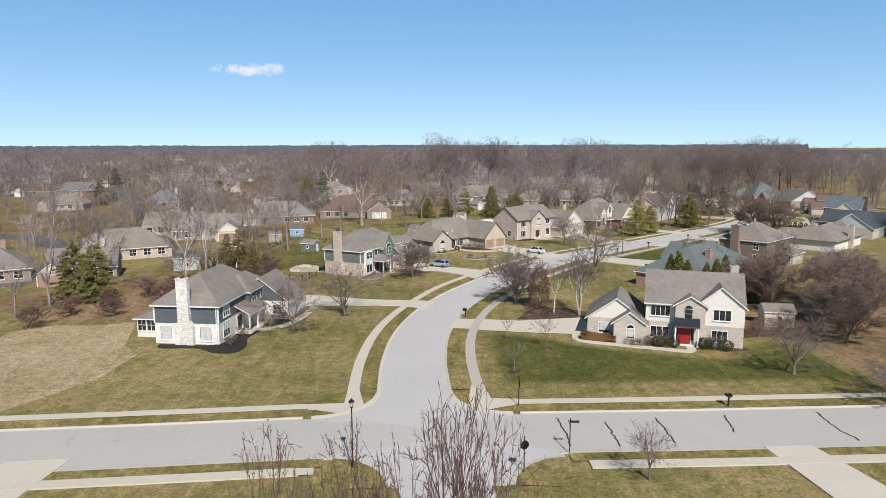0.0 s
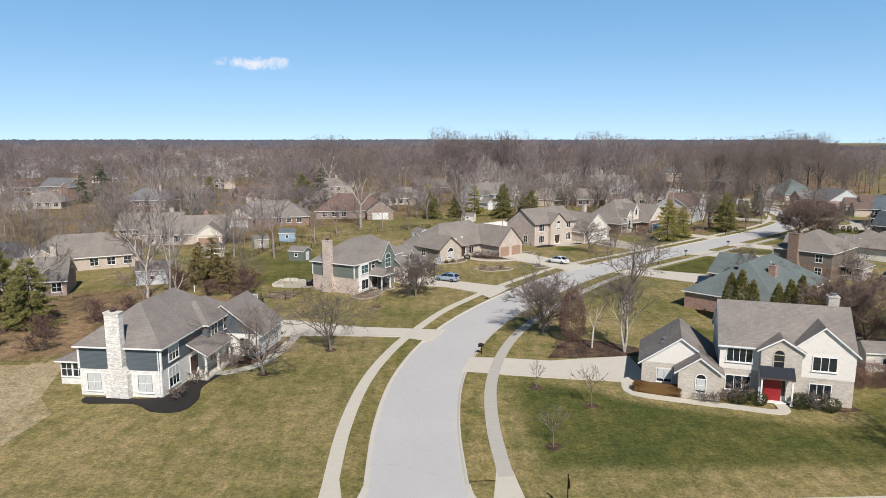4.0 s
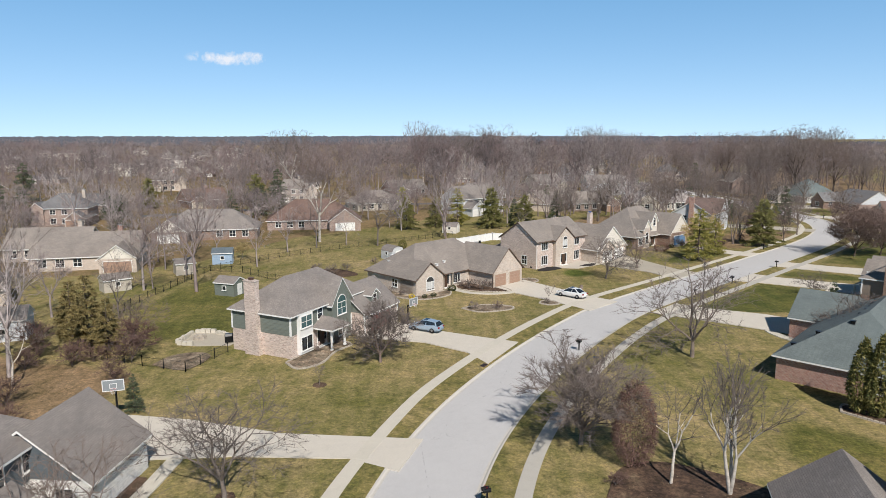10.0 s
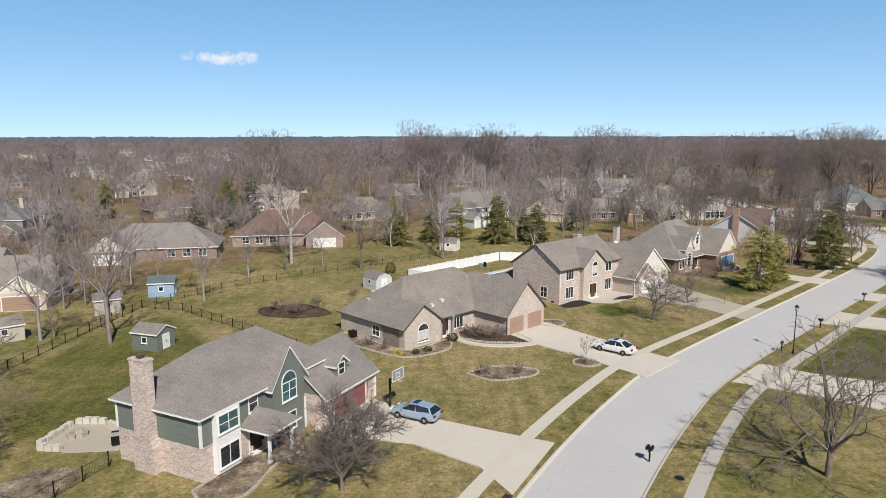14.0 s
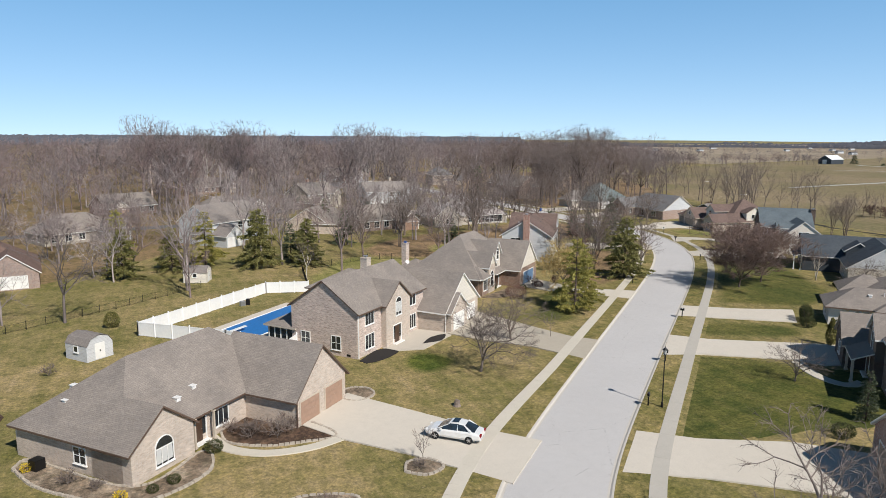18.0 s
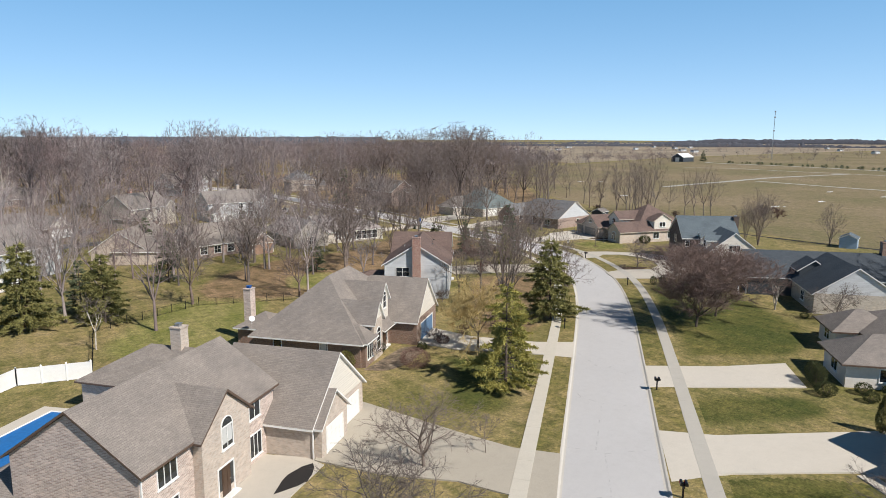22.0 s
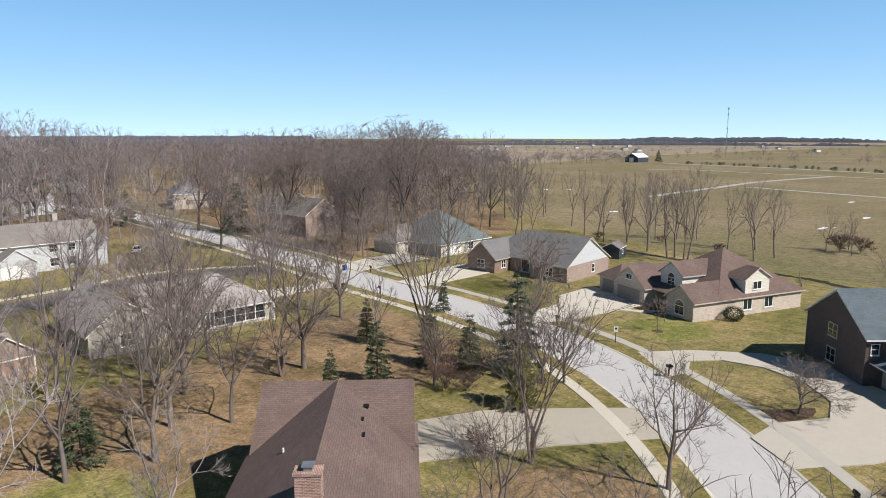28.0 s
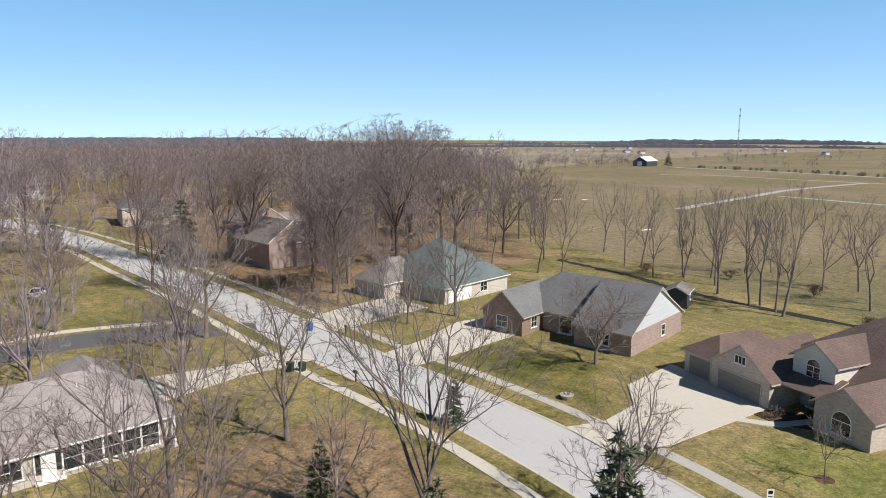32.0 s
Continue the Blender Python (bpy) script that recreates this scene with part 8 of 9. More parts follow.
rail_fence([(152.0, 240.0), (163.0, 242.0), (172.0, 246.0)], 1.2, "weathered wooden rail fence at the field edge", True)


def shed(x, y, phi, w, d, e, wall, roof, label, gambrel=False, door="trim_white"):
    h = thing("shed", label, "garden shed", turned((x, y), phi))
    if not gambrel:
        wing(h, -w / 2, w / 2, -d / 2, d / 2, e, 0.5, "a", (0, 0), wall, None, roof=roof, over=0.2, rake=0.15)
    else:
        m = Mesh()
        prof = [(-d / 2, 0), (-d / 2, e), (-d * 0.34, e + 0.75), (0, e + 1.1), (d * 0.34, e + 0.75), (d / 2, e), (d / 2, 0)]
        for s in (-1, 1):
            p = [(s * w / 2, b, z) for b, z in prof]
            m.poly(p if s < 0 else p[::-1])
        for (b0, z0), (b1, z1) in ((prof[0], prof[1]), (prof[5], prof[6])):
            m.poly([(-w / 2, b0, z0), (w / 2, b0, z0), (w / 2, b1, z1), (-w / 2, b1, z1)])
        part("wall", m, M[wall], h)
        r = Mesh()
        for (b0, z0), (b1, z1) in zip(prof[1:5], prof[2:6]):
            r.poly([(-w / 2 - 0.12, b0, z0 + 0.05), (w / 2 + 0.12, b0, z0 + 0.05), (w / 2 + 0.12, b1, z1 + 0.05), (-w / 2 - 0.12, b1, z1 + 0.05)])
        part("roof", r, M[roof], h)
    dm = Mesh()
    dm.box(w / 2, w / 2 + 0.03, -0.6, 0.6, 0.1, 1.9)
    leaf = part("door", dm, M[door], h)
    hd = Mesh()
    hd.box(w / 2 + 0.03, w / 2 + 0.07, -0.05, 0.05, 0.9, 1.1)
    part("handle", hd, M["metal_black"], leaf)
    window(h, "f", -d / 2, 0.0, 1.0, 0.6, 0.6, 1, 1)
    return h


shed(-53.4, 138.6, 20, 5.2, 5.0, 2.6, "siding_grey", "roof_grey", "small pale garage with grey gable roof")
shed(-32.0, 161.2, -20, 3.6, 3.0, 2.1, "siding_green", "roof_grey", "small sage shed with white door in a fenced lawn")
shed(-45.0, 177.8, 30, 3.4, 3.0, 2.1, "siding_tan", "roof_grey", "weathered tan garden shed")
shed(-41.0, 188.2, 10, 3.8, 3.2, 2.2, "siding_bluebright", "roof_slate", "light blue garden shed with slate roof")
shed(-51.6, 164.6, 40, 4.2, 3.0, 2.0, "siding_tan", "roof_taupe", "brown garden shed under trees")
shed(-7.6, 192.0, -50, 3.6, 3.2, 1.7, "siding_grey", "roof_grey", "pale barn-shaped shed with grey roof", True)
shed(5.8, 229.4, -20, 3.8, 3.0, 1.6, "siding_cream", "roof_grey", "cream barn-shaped shed on a back lawn", True)
shed(47.4, 93.4, -10, 4.0, 3.2, 2.2, "siding_cream", "roof_grey", "cream shed beside reddish trees")
shed(171.7, 211.6, 20, 4.2, 3.4, 2.2, "siding_bluebright", "roof_slate", "bright blue shed at the field edge", False, "trim_white")
shed(166.0, 279.5, 20, 4.6, 3.4, 2.2, "siding_dark", "roof_grey", "dark shed with pale door below field trees")

# garden terrace of the green house
terr = thing("terrace", "pale stone terrace with low block walls and a fire pit", "terrace")
base = Mesh()
base.prism([(-30.8, 134.6), (-28.2, 134.0), (-24.4, 134.2), (-23.6, 136.4), (-26.4, 138.2), (-28.2, 139.6), (-30.4, 139.4)], 0, 0.07)
part("paving", base, M["drive_old"], terr)
rngt = random.Random(17)
for a, b in (((-31.0, 135.0), (-30.5, 139.2)), ((-30.3, 139.6), (-27.6, 139.4)), ((-27.4, 139.2), (-25.6, 137.8)), ((-30.8, 134.6), (-28.8, 134.2)), ((-25.2, 137.4), (-23.8, 136.6))):
    a, b = Vector(a), Vector(b)
    n = max(2, round((b - a).length / 0.75))
    for q in range(n):
        p0, p1 = a.lerp(b, q / n + 0.012), a.lerp(b, (q + 1) / n - 0.012)
        w = Vector(((p1 - p0).y, -(p1 - p0).x)).normalized() * rngt.uniform(0.2, 0.27)
        h = rngt.uniform(0.42, 0.6)
        m = Mesh()
        ring = [tuple(v) for v in (p0 + w, p1 + w, p1 - w, p0 - w)][::-1]
        c = (p0 + p1) / 2
        m.prism(ring, 0.05, h, 0, [tuple(c + (Vector(v) - c) * 0.94) for v in ring])
        part("stone_block", m, M["walk"], terr)
pit = Mesh()
for q in range(10):
    w0, w1 = q * 0.628, q * 0.628 + 0.58
    pit.prism([(-28.9 + r * math.cos(w), 137.0 + r * math.sin(w)) for r, w in ((0.55, w0), (0.85, w0), (0.85, w1), (0.55, w1))], 0.06, 0.42)
part("fire_pit", pit, M["stone"], terr, "ring of stones round a fire pit")
grill = thing("barbecue_grill", "black covered grill on a terrace", "grill", turned((-24.7, 135.3), 20, 0.07))
m = Mesh()
m.box(-0.6, 0.6, -0.3, 0.3, 0.12, 0.85)
part("cabinet", m, M["metal_black"], grill)
m = Mesh()
m.prism([(-0.6, -0.32), (0.6, -0.32), (0.6, 0.32), (-0.6, 0.32)], 0.85, 1.12, 0, [(-0.55, -0.15), (0.55, -0.15), (0.55, 0.2), (-0.55, 0.2)])
part("lid", m, M["metal_black"], grill)
for a in (-0.5, 0.5):
    m = Mesh()
    m.box(a - 0.05, a + 0.05, -0.25, 0.25, 0, 0.12)
    part("foot", m, M["metal_black"], grill)

# ---- street furniture ----


def street_lamp(x, y, h=5.0):
    r = thing("street_lamp", "black post lamp with a lantern head beside the pavement", "street lamp", turned((x, y), 0, 0.1), "street lamps")
    m = Mesh()
    m.tube((0, 0, 0), (0, 0, 0.5), 0.13, 0.1, 10)
    m.tube((0, 0, 0.5), (0, 0, h), 0.06, 0.045, 10)
    part("pole", m, M["metal_black"], r)
    m = Mesh()
    m.tube((0, 0, h), (0, 0, h + 0.08), 0.12, 0.15, 8)
    for i in range(4):
        a = i * math.pi / 2 + 0.78
        m.tube((0.13 * math.cos(a), 0.13 * math.sin(a), h + 0.08), (0.2 * math.cos(a), 0.2 * math.sin(a), h + 0.48), 0.015, 0.015, 4)
    part("lantern_cage", m, M["metal_black"], r)
    m = Mesh()
    m.tube((0, 0, h + 0.08), (0, 0, h + 0.46), 0.11, 0.17, 8)
    part("lantern_glass", m, M["blind"], r)
    m = Mesh()
    m.tube((0, 0, h + 0.48), (0, 0, h + 0.7), 0.27, 0.05, 8)
    m.tube((0, 0, h + 0.7), (0, 0, h + 0.82), 0.03, 0.01, 6)
    part("lantern_cap", m, M["metal_black"], r)


street_lamp(-7.2, 50.4)
street_lamp(42.0, 156.0)


def mailbox(x, y, phi, twin=False):
    r = thing("mailbox", "black kerbside mailbox on a dark post", "mailbox", turned((x, y), phi, 0.1), "kerbside mailboxes")
    m = Mesh()
    m.box(-0.06, 0.06, -0.06, 0.06, 0, 1.15)
    m.box(-0.05, 0.05, -0.3, 0.45, 0.92, 1.0)
    part("post", m, M["metal_black"], r)
    for off in ((-0.16, 0.16) if twin else (0,)):
        m = Mesh()
        ring = [(-0.11 + off, 1.02), (0.11 + off, 1.02), (0.11 + off, 1.17), (0.07 + off, 1.25), (off, 1.28), (-0.07 + off, 1.25), (-0.11 + off, 1.17)]
        a = [(p, -0.2, z) for p, z in ring]
        b = [(p, 0.34, z) for p, z in ring]
        m.poly(a)
        m.poly(b[::-1])
        for i in range(7):
            j = (i + 1) % 7
            m.poly([a[j], a[i], b[i], b[j]])
        box = part("box", m, M["metal_black"], r)
        m = Mesh()
        m.box(off + 0.115, off + 0.13, 0.0, 0.06, 1.1, 1.32)
        part("flag", m, M["door_red"], box)


for x, y, phi, tw in ((3.3, 97.8, 110, 1), (17.1, 131.0, 145, 1), (41.1, 156.8, 135, 0), (51.2, 166.2, 135, 1), (66.0, 180.0, 135, 1), (100.2, 212.8, 140, 0), (112.9, 234.3, 155, 1), (118.9, 254.2, 170, 0), (27.9, 62.9, 0, 1),
                      (111.1, 283.0, 0, 0), (119.4, 298.0, 170, 0), (73.6, 200.2, -45, 0)):
    mailbox(x, y, phi, bool(tw))


def street_sign(x, y, phi, octagon=False):
    r = thing("street_sign", "black street-sign post with blank dark blades" if not octagon else "stop sign seen from behind on a black post", "street sign", turned((x, y), phi, 0.1))
    m = Mesh()
    m.tube((0, 0, 0), (0, 0, 2.9), 0.045, 0.04, 8)
    m.tube((0, 0, 2.9), (0, 0, 3.02), 0.07, 0.02, 8)
    part("post", m, M["metal_black"], r)
    if octagon:
        m = Mesh()
        pts = [(0.38 * math.cos(math.pi / 8 + i * math.pi / 4), 0.38 * math.sin(math.pi / 8 + i * math.pi / 4)) for i in range(8)]
        m.poly([(a, -0.05, 2.3 + b) for a, b in pts])
        m.poly([(a, -0.07, 2.3 + b) for a, b in pts][::-1])
        part("plate", m, M["metal_black"], r)
    else:
        for k, z in enumerate((2.62, 2.36)):
            m = Mesh()
            m.box(*((0.04, 0.75, -0.015, 0.015) if k == 0 else (-0.015, 0.015, 0.04, 0.75)), z, z + 0.2)
            part("blade", m, M["plastic_green"], r)


street_sign(7.4, 63.1, 92, True)
street_sign(10.5, 52.9, 0)
street_sign(6.3, 49.5, 20, True)


def notice(x, y, phi):
    r = thing("notice_sign", "small white sign with a dark emblem on a slim post", "sign", turned((x, y), phi, 0.1))
    m = Mesh()
    m.tube((0, 0, 0), (0, 0, 1.95), 0.035, 0.035, 6)
    part("post", m, M["metal_black"], r)
    m = Mesh()
    m.box(-0.24, 0.24, -0.06, -0.035, 1.35, 1.98)
    plate = part("plate", m, M["canvas_white"], r)
    m = Mesh()
    m.box(-0.15, 0.15, -0.066, -0.06, 1.62, 1.88)
    m.box(-0.15, 0.15, -0.066, -0.06, 1.45, 1.5)
    part("emblem", m, M["metal_black"], plate)


notice(118.2, 244.6, -38)

M["acrylic"] = plain("smoky_acrylic", (0.26, 0.28, 0.29), 0.15, vary=0.05)


def hoop(x, y, phi):
    r = thing("basketball_hoop", "basketball hoop with grey backboard, white lines and dark pole", "basketball hoop", turned((x, y), phi, 0.13))
    m = Mesh()
    m.box(-0.08, 0.08, -0.08, 0.08, 0, 2.7)
    m.tube((0, 0, 2.6), (0.9, 0, 3.2), 0.06, 0.05, 6)
    m.tube((0, 0, 2.2), (0.9, 0, 2.85), 0.05, 0.04, 6)
    part("pole", m, M["metal_black"], r)
    m = Mesh()
    m.box(0.9, 0.94, -0.9, 0.9, 2.75, 3.8)
    board = part("backboard", m, M["acrylic"], r)
    m = Mesh()
    for y0, y1, z0, z1 in ((-0.9, 0.9, 2.75, 2.82), (-0.9, 0.9, 3.73, 3.8), (-0.9, -0.83, 2.75, 3.8), (0.83, 0.9, 2.75, 3.8), (-0.3, 0.3, 3.4, 3.45), (-0.3, 0.3, 2.98, 3.03), (-0.3, -0.25, 2.98, 3.45), (0.25, 0.3, 2.98, 3.45)):
        m.box(0.94, 0.955, y0, y1, z0, z1)
    part("marking", m, M["canvas_white"], board)
    m = Mesh()
    ring = [(1.2 + 0.23 * math.cos(a * math.pi / 6), 0.23 * math.sin(a * math.pi / 6), 3.0) for a in range(12)]
    for i in range(12):
        m.tube(ring[i], ring[(i + 1) % 12], 0.015, 0.015, 4, 0, False)
    part("rim", m, M["door_red"], r)
    m = Mesh()
    for i in range(12):
        p, q = ring[i], ring[(i + 1) % 12]
        low = (1.2 + (q[0] - 1.2) * 0.6, q[1] * 0.6, 2.6)
        m.tube(p, low, 0.008, 0.008, 3, 0, False)
    part("net", m, M["canvas_white"], r)


hoop(-28.4, 113.2, -75)
hoop(-3.2, 142.2, -35)


def bin_(x, y, phi, mat, label):
    r = thing("wheelie_bin", label, "rubbish bin", turned((x, y), phi, 0.06))
    m = Mesh()
    m.prism([(-0.22, -0.26), (0.22, -0.26), (0.22, 0.26), (-0.22, 0.26)], 0.05, 0.95, 0, [(-0.29, -0.34), (0.29, -0.34), (0.29, 0.34), (-0.29, 0.34)])
    part("body", m, M[mat], r)
    m = Mesh()
    m.prism([(-0.32, -0.37), (0.32, -0.37), (0.32, 0.37), (-0.32, 0.37)], 0.95, 1.06, 0, [(-0.26, -0.3), (0.26, -0.3), (0.26, 0.3), (-0.26, 0.3)])
    part("lid", m, M[mat], r)
    for s in (-1, 1):
        m = Mesh()
        m.tube((s * 0.26, 0.26, 0.1), (s * 0.31, 0.26, 0.1), 0.1, 0.1, 10)
        part("wheel", m, M["metal_black"], r)


bin_(116.9, 302.6, 10, "plastic_blue", "blue wheeled recycling bin at the kerb")
bin_(108.6, 289.5, 10, "plastic_green", "dark green wheeled bin at the kerb")
bin_(107.6, 290.3, 30, "plastic_green", "dark green wheeled bin beside another bin")

inlet = thing("storm_drain", "rusty iron storm drain set in the kerb", "storm drain", turned((5.5, 126.0), 57, 0.0), "", "")
m = Mesh()
m.box(-0.55, 0.55, -0.3, 0.3, 0.02, 0.135)
part("frame", m, M["copper_cap"], inlet)
for q in range(6):
    m = Mesh()
    m.box(-0.46 + 0.16 * q, -0.38 + 0.16 * q, -0.26, 0.26, 0.135, 0.15)
    part("bar", m, M["metal_black"], inlet)
cover = thing("manhole_cover", "round dark iron cover set in the pavement", "manhole cover", turned((18.4, 128.3), 0, 0.0))
m = Mesh()
m.tube((0, 0, 0.1), (0, 0, 0.142), 0.33, 0.33, 16)
part("lid", m, M["metal_black"], cover)
m = Mesh()
m.tube((0, 0, 0.1), (0, 0, 0.139), 0.4, 0.4, 16)
part("ring", m, M["copper_cap"], cover)

# ---- cars ----


def paint(name, c):
    k = Nodes(name, 0.22, 0.15, 0.6)
    k.b.inputs["Coat Weight"].default_value = 0.6
    f = k.noise(k.coord("Object"), 2.0, 3)
    k.color(k.ramp(f, [(0.3, scaled(c, 0.93)), (0.7, scaled(c, 1.05))]))
    return k.m


M["paint_white"] = paint("white_car_paint", (0.82, 0.82, 0.81))
M["paint_blue"] = paint("silver_blue_car_paint", (0.33, 0.42, 0.52))
M["paint_grey"] = paint("grey_car_paint", (0.25, 0.26, 0.27))
M["tyre"] = plain("tyre_rubber", (0.015, 0.015, 0.016), 0.85)
M["rim_metal"] = plain("alloy_rim", (0.55, 0.55, 0.56), 0.3, 0.8)
M["lamp_red"] = plain("tail_lamp_red", (0.25, 0.01, 0.01), 0.2)


def skin(stations, k=0):
    m = Mesh()
    for a, b in zip(stations, stations[1:]):
        n = len(a)
        for i in range(n - 1):
            m.poly([a[i], a[i + 1], b[i + 1], b[i]], k)
    m.poly(stations[0][::-1], k)
    m.poly(stations[-1], k)
    return m


def car(x, y, phi, mat, label, hatch=False, length=4.8):
    r = thing("car", label, "car", turned((x, y), phi, 0.14))
    L = length / 4.8
    deck = 0.95 if not hatch else 1.02
    low = [(-2.4, 0.62, 0.55), (-2.3, 0.84, deck - 0.12), (-1.7, 0.9, deck), (-0.9, 0.92, 0.95), (0.6, 0.92, 0.93), (1.2, 0.9, 0.9), (1.9, 0.86, 0.8), (2.3, 0.78, 0.66), (2.4, 0.6, 0.5)]
    st = []
    for sx, w, top in low:
        zb = 0.26 if abs(sx) < 2.2 else 0.34
        st.append([(sx * L, -w * 0.9, zb), (sx * L, -w, zb + 0.18), (sx * L, -w, top - 0.12), (sx * L, -w * 0.82, top), (sx * L, 0, top + 0.03), (sx * L, w * 0.82, top), (sx * L, w, top - 0.12), (sx * L, w, zb + 0.18), (sx * L, w * 0.9, zb)])
    part("body", skin(st), M[mat], r, smooth=False)
    cab = [(-2.25, 0.62, 0.93), (-1.75, 0.6, 1.34), (-0.5, 0.6, 1.45), (0.35, 0.6, 1.4), (1.25, 0.68, 0.92)] if hatch else [(-1.82, 0.66, 0.93), (-0.95, 0.58, 1.36), (-0.35, 0.6, 1.44), (0.3, 0.6, 1.4), (1.3, 0.68, 0.92)]
    st = [[(sx * L, -0.78, 0.9), (sx * L, -w, z), (sx * L, 0, z + 0.03), (sx * L, w, z), (sx * L, 0.78, 0.9)] for sx, w, z in cab]
    part("window_glass", skin(st), M["glass"], r)
    st = [[(sx * L, -w, z + 0.012), (sx * L, -w * 0.7, z + 0.05), (sx * L, 0, z + 0.06), (sx * L, w * 0.7, z + 0.05), (sx * L, w, z + 0.012)] for sx, w, z in [(cab[1][0] - 0.05, 0.6, cab[1][2]), (cab[2][0], 0.61, cab[2][2]), (cab[3][0] + 0.05, 0.6, cab[3][2] - 0.01)]]
    roof = part("roof_panel", skin(st), M[mat], r)
    m = Mesh()
    m.box(-0.4 * L, 0.12 * L, -0.4, 0.4, 1.495, 1.52)
    part("sunroof", m, M["glass"], roof)
    for x0, x1, w in ((-0.4, -0.4, 0.035), (cab[0][0] + 0.25, cab[1][0], 0.1), (cab[4][0] - 0.05, cab[3][0], 0.04)):
        for s in (-1, 1):
            m = Mesh()
            m.tube((x0 * L, s * 0.77, 0.93), (x1 * L, s * 0.6, 1.39), w, w * 0.6, 5)
            part("pillar", m, M[mat], r)
    for sx in (-1.42, 1.45):
        for s in (-1, 1):
            m = Mesh()
            m.tube((sx * L, s * 0.7, 0.32), (sx * L, s * 0.935, 0.32), 0.325, 0.325, 16)
            w = part("wheel", m, M["tyre"], r)
            m = Mesh()
            for i in range(5):
                a = i * 2 * math.pi / 5
                m.tube((sx * L, s * 0.94, 0.32), (sx * L + 0.2 * math.cos(a), s * 0.94, 0.32 + 0.2 * math.sin(a)), 0.05, 0.035, 4)
            m.tube((sx * L, s * 0.935, 0.32), (sx * L, s * 0.945, 0.32), 0.07, 0.07, 8)
            part("rim", m, M["rim_metal"], w)
    for s in (-1, 1):
        m = Mesh()
        m.box(2.18 * L, 2.36 * L, *sorted((s * 0.45, s * 0.74)), 0.56, 0.7)
        part("headlight", m, M["canvas_white"], r)
        m = Mesh()
        m.box(-2.41 * L, -2.27 * L, *sorted((s * 0.45, s * 0.8)), 0.66, 0.84)
        part("tail_light", m, M["lamp_red"], r)
        m = Mesh()
        m.box(0.85 * L, 1.02 * L, *sorted((s * 0.9, s * 1.05)), 0.92, 1.05)
        part("mirror", m, M[mat], r)


car(21.9, 157.4, 138, "paint_white", "white sedan with dark sunroof parked on a driveway")
car(-0.8, 139.6, 150, "paint_blue", "silver-blue hatchback parked beside a basketball hoop", True, 4.5)
car(94.0, 347.0, 60, "paint_white", "white car parked on a far driveway")
car(35.2, 326.0, 20, "paint_grey", "grey car parked in front of far houses", True, 4.4)
car(151.0, 308.0, 100, "paint_white", "white car beside a pale brick house")
car(79.5, 141.5, 40, "paint_grey", "grey car beside a brown brick house")

# ---- hedges, logs, small clutter ----
hg = thing("hedge", "long clipped hedge of coppery brown leaves along a front walk", "hedge", turned((20.4, 85.7), -20))
V, F = leaf_cloud(3, 9000, lambda p: np.stack([np.sign(p[:, 0]) * np.abs(p[:, 0]) ** 0.25 * 2.35, np.sign(p[:, 1]) * np.abs(p[:, 1]) ** 0.4 * 0.62, 0.5 + np.sign(p[:, 2]) * np.abs(p[:, 2]) ** 0.4 * 0.5], 1), 0.052)
o = new("foliage", tri_mesh("foliage", V, F, [M["hedge"]]))
o.parent = hg
core = Mesh()
core.box(-2.2, 2.2, -0.52, 0.52, 0, 0.9)
part("branch_core", core, M["hedge"], hg)
st = thing("garden_planter", "round stone planter with dry stems on a lawn", "planter", turned((124.2, 266.4), 0))
m = Mesh()
m.tube((0, 0, 0), (0, 0, 0.45), 0.5, 0.7, 10)
part("bowl", m, M["stone"], st)
m = Mesh()
for i in range(14):
    a = i * 0.45
    m.tube((0.2 * math.cos(a), 0.2 * math.sin(a), 0.4), (0.45 * math.cos(a), 0.45 * math.sin(a), 0.8 + 0.02 * i), 0.02, 0.005, 4)
part("dry_stems", m, M["twig"], st)
stump = thing("tree_stump", "weathered tree stump in a front lawn", "stump", turned((24.8, 163.6), 0))
m = Mesh()
m.tube((0, 0, -0.02), (0, 0, 0.2), 0.42, 0.3, 10)
m.tube((0, 0, 0.2), (0.05, 0, 0.55), 0.3, 0.24, 10)
part("bole", m, M["bark"], stump)
ac = thing("pool_equipment", "grey pool pump and covered gear on the grass", "pool equipment", turned((11.3, 209.4), 20))
m = Mesh()
m.box(-0.8, -0.1, -0.3, 0.3, 0, 0.7)
part("pump", m, M["metal_grey"], ac)
m = Mesh()
m.tube((0.4, 0, 0), (0.4, 0, 0.9), 0.32, 0.28, 10)
part("filter_tank", m, M["metal_black"], ac)

# ---- far landmarks ----
barn = thing("barn", "white metal barn with dark roof beyond the field", "barn", turned((590, 562), 3))
wing(barn, -9, 9, -6.5, 6.5, 4.5, 0.55, "a", (0, 0), "siding_dark", None, gable="siding_dark", roof="vinyl")
garage_door(barn, "n", -9, 0, 4, "trim_white", 4)
mast = thing("radio_mast", "slender lattice radio mast on the horizon", "mast", turned((720, 545), 0))
m = Mesh()
for i in range(3):
    a = i * 2.094
    m.tube((0.6 * math.cos(a), 0.6 * math.sin(a), 0), (0.3 * math.cos(a), 0.3 * math.sin(a), 52), 0.12, 0.08, 4)
for k in range(26):
    for i in range(3):
        a, b = i * 2.094, (i + 1) * 2.094
        r0, r1 = 0.6 - 0.3 * k / 26, 0.6 - 0.3 * (k + 1) / 26
        m.tube((r0 * math.cos(a), r0 * math.sin(a), k * 2), (r1 * math.cos(b), r1 * math.sin(b), k * 2 + 2), 0.06, 0.06, 3, 0, False)
part("lattice", m, M["metal_grey"], mast)
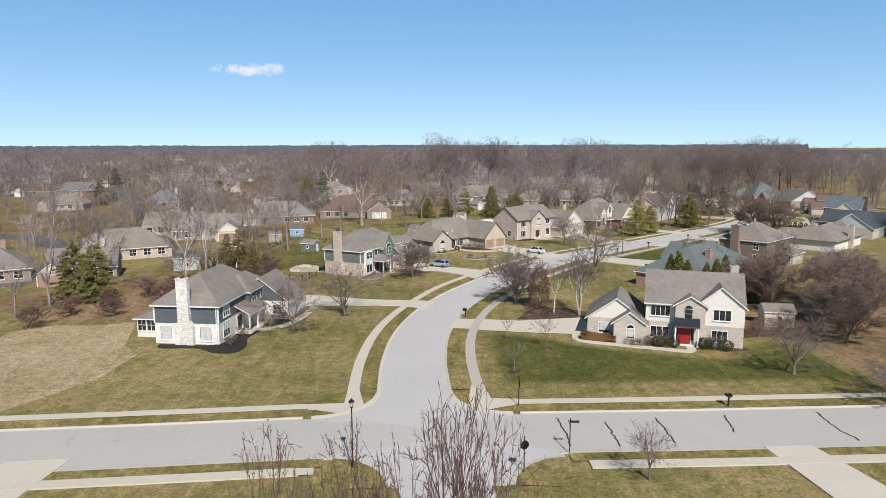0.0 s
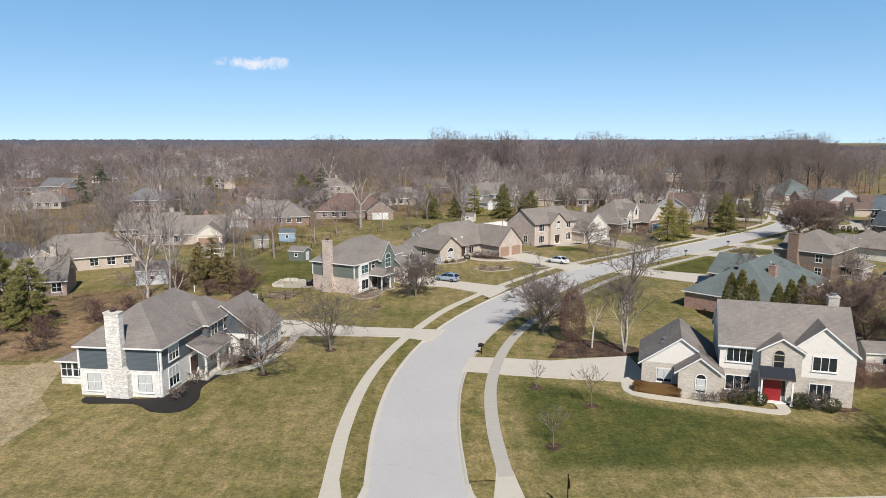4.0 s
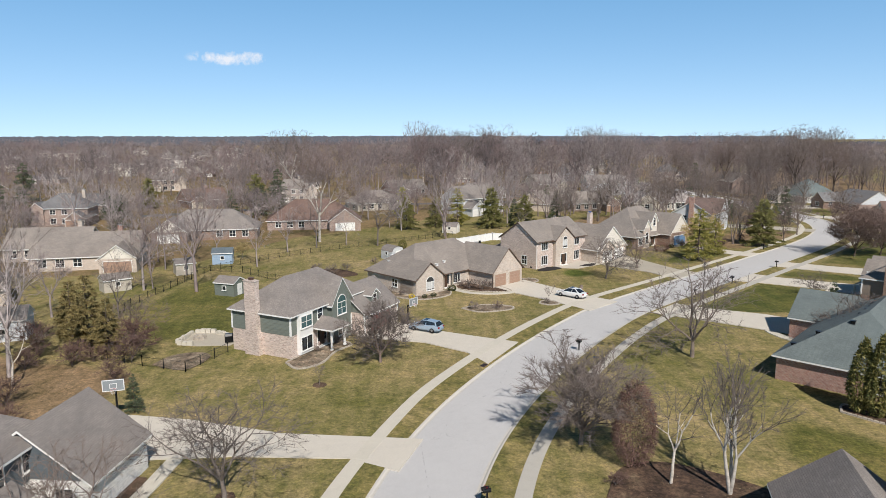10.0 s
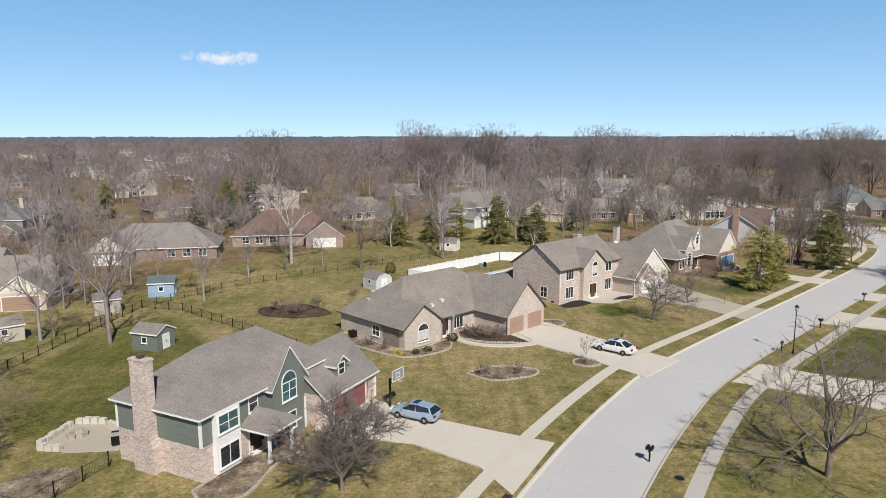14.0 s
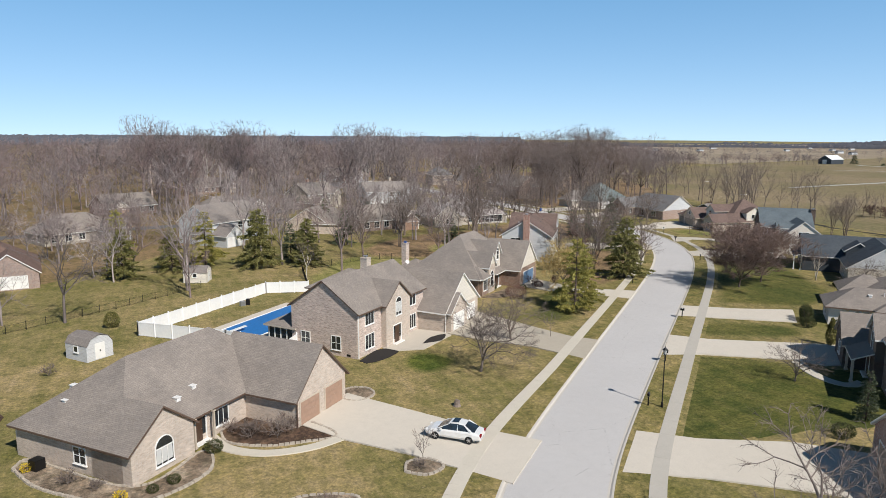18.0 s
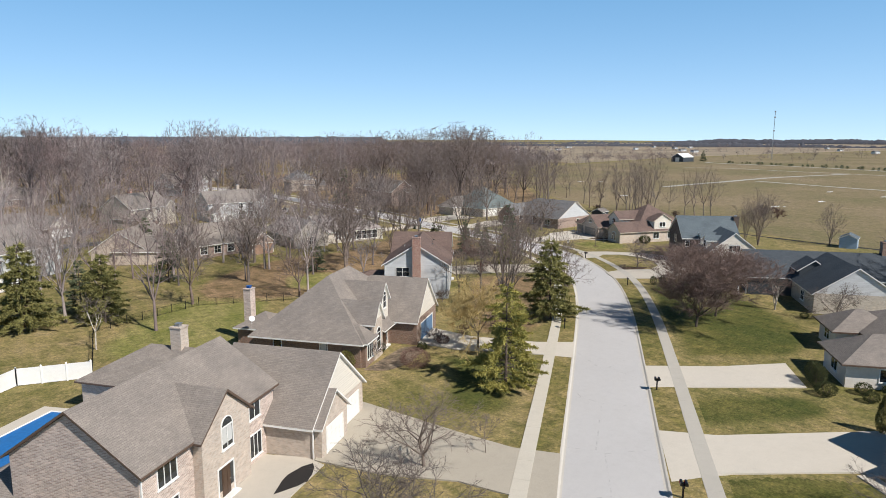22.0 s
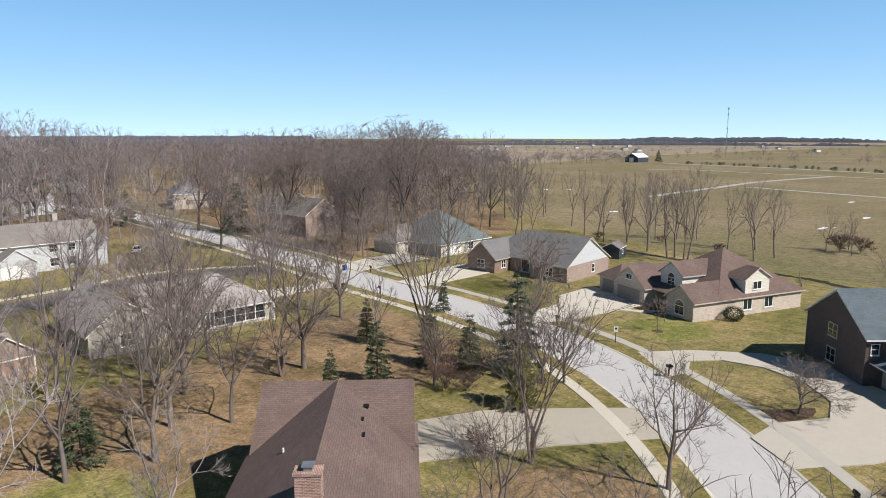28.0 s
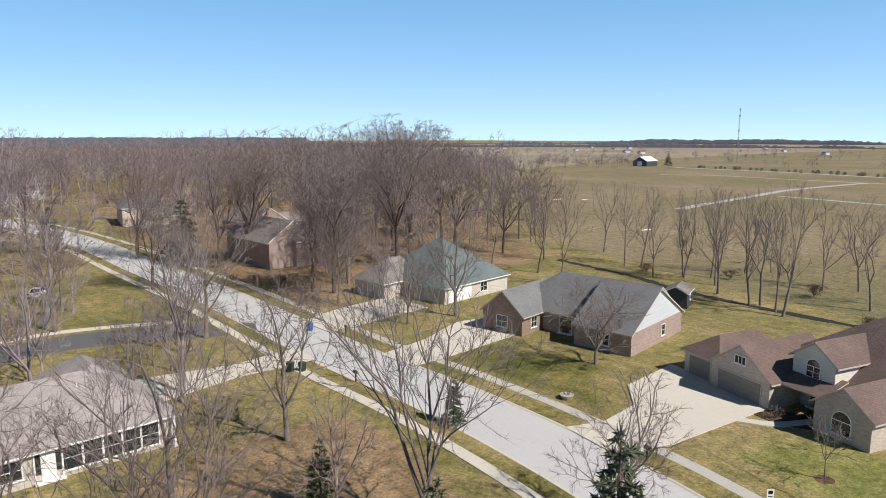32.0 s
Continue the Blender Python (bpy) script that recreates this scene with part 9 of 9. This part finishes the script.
for z in (30, 44, 50):
    m = Mesh()
    m.box(-1.4, 1.4, -0.15, 0.15, z, z + 1.6)
    part("antenna", m, M["metal_grey"], mast)
rng = random.Random(9)
farm = Mesh()
for i in range(16):
    a, d = rng.uniform(0.62, 1.2), rng.uniform(1050, 1650)
    x, y = 60 + d * math.sin(a), 200 + d * math.cos(a)
    w, h, t = rng.uniform(4, 9), rng.uniform(2, 3), rng.uniform(2.5, 4)
    farm.prism([(x - w, y - t), (x + w, y - t), (x + w, y + t), (x - w, y + t)], 0, h)
    farm.prism([(x - w - 0.3, y - t - 0.3), (x + w + 0.3, y - t - 0.3), (x + w + 0.3, y + t + 0.3), (x - w - 0.3, y + t + 0.3)], h, h + 1.6, 1, [(x - w, y - 0.2), (x + w, y - 0.2), (x + w, y + 0.2), (x - w, y + 0.2)])
tagged(part("far_buildings", farm, [M["siding_grey"], M["roof_smoke"]]), "scattered pale farm and shop buildings at the horizon", "far buildings", "", "stuff")
town = Mesh()
for i in range(70):
    y = rng.uniform(480, 1000)
    x = rng.uniform(-0.68 * y, -0.25 * y)
    w, h = rng.uniform(4, 8), rng.uniform(4, 7)
    town.box(x - w, x + w, y - 5, y + 5, 0, h)
    town.prism([(x - w, y - 5), (x + w, y - 5), (x + w, y + 5), (x - w, y + 5)], h, h + 3, 1, [(x - w * 0.6, y - 0.2), (x + w * 0.6, y - 0.2), (x + w * 0.6, y + 0.2), (x - w * 0.6, y + 0.2)])
tagged(part("far_roofs", town, [M["siding_cream"], M["roof_grey"]]), "scattered pale far houses in the woods", "far houses", "", "stuff")
nursery = []
for i in range(34):
    u = (i // 3 * 3 + 0.62 * (i % 3)) / 33
    nursery.append((590 - 20 * u - 22 * u * u, 512 - 170 * u + 1.5 * math.sin(i)))
V, F = leaf_cloud(40, 150, lambda p: np.stack([p[:, 0] * 0.9, p[:, 1] * 0.9, 1.0 + p[:, 2] * 1.1], 1), 0.4)
scatter("young_evergreens", "row of small dark evergreens along a lane", nursery, [(V, F)], "needle_dark", 12, 0.7, 1.2)
M["snow"] = plain("lingering_snow", (0.8, 0.82, 0.85), 0.7, vary=0.04)
puddles = Mesh()
for i in range(9):
    x, y, s = rng.uniform(225, 330), rng.uniform(260, 430), rng.uniform(0.8, 3)
    puddles.prism([(x + s * rng.uniform(0.6, 1.2) * math.cos(a * 0.7), y + 0.35 * s * rng.uniform(0.6, 1.2) * math.sin(a * 0.7)) for a in range(9)], 0.02, 0.05)
tagged(part("snow_patches", puddles, M["snow"]), "last thin patches of snow on the field", "snow", "", "stuff")
# a small fair-weather cloud far off, low over the horizon: a sheet that glows
k = Nodes("cloud_glow", 1.0, 0, 0)
p = k.coord("Object")
sep = k.n("SeparateXYZ")
k.link(p, sep.inputs[0])
x2 = k.math("POWER", k.math("ABSOLUTE", k.math("DIVIDE", sep.outputs["X"], 250.0)), 2.0)
z2 = k.math("POWER", k.math("ABSOLUTE", k.math("DIVIDE", sep.outputs["Z"], 46.0)), 2.0)
body = k.math("SUBTRACT", 1.0, k.math("SQRT", k.math("ADD", x2, z2)))
puff = k.noise(p, 0.011, 6, 0.62)
a = k.math("ADD", body, k.math("MULTIPLY", k.math("SUBTRACT", puff, 0.56), 3.4))
ramp = k.n("MapRange", From_Min=0.0, From_Max=0.75, To_Min=0.0, To_Max=0.92)
k.link(a, ramp.inputs["Value"])
edge = k.n("MapRange", From_Min=0.0, From_Max=0.25, To_Min=0.0, To_Max=1.0)
k.link(body, edge.inputs["Value"])
k.link(k.math("MULTIPLY", ramp.outputs["Result"], edge.outputs["Result"]), k.b.inputs["Alpha"])
# black base; the sunlit white is put in as emission
k.color((0.0, 0.0, 0.0))
k.b.inputs["Emission Color"].default_value = (0.90, 0.93, 1.0, 1)
k.b.inputs["Emission Strength"].default_value = 0.84
sheet = Mesh()
for i in range(12):
    for j in range(4):
        x0, x1, z0, z1 = -270 + 45 * i, -225 + 45 * i, -60 + 30 * j, -30 + 30 * j
        bow = lambda x: 40 * (x / 270) ** 2
        sheet.poly([(x0, bow(x0), z0), (x1, bow(x1), z0), (x1, bow(x1), z1), (x0, bow(x0), z1)])
cloud = tagged(part("cloud_backdrop", sheet, k.m), "small wispy white cloud far over the horizon", "cloud", "", "structure")
cloud.matrix_world = Matrix.Translation((-1058, 3860, 442)) @ Matrix.Rotation(radians(15.7), 4, "Z")
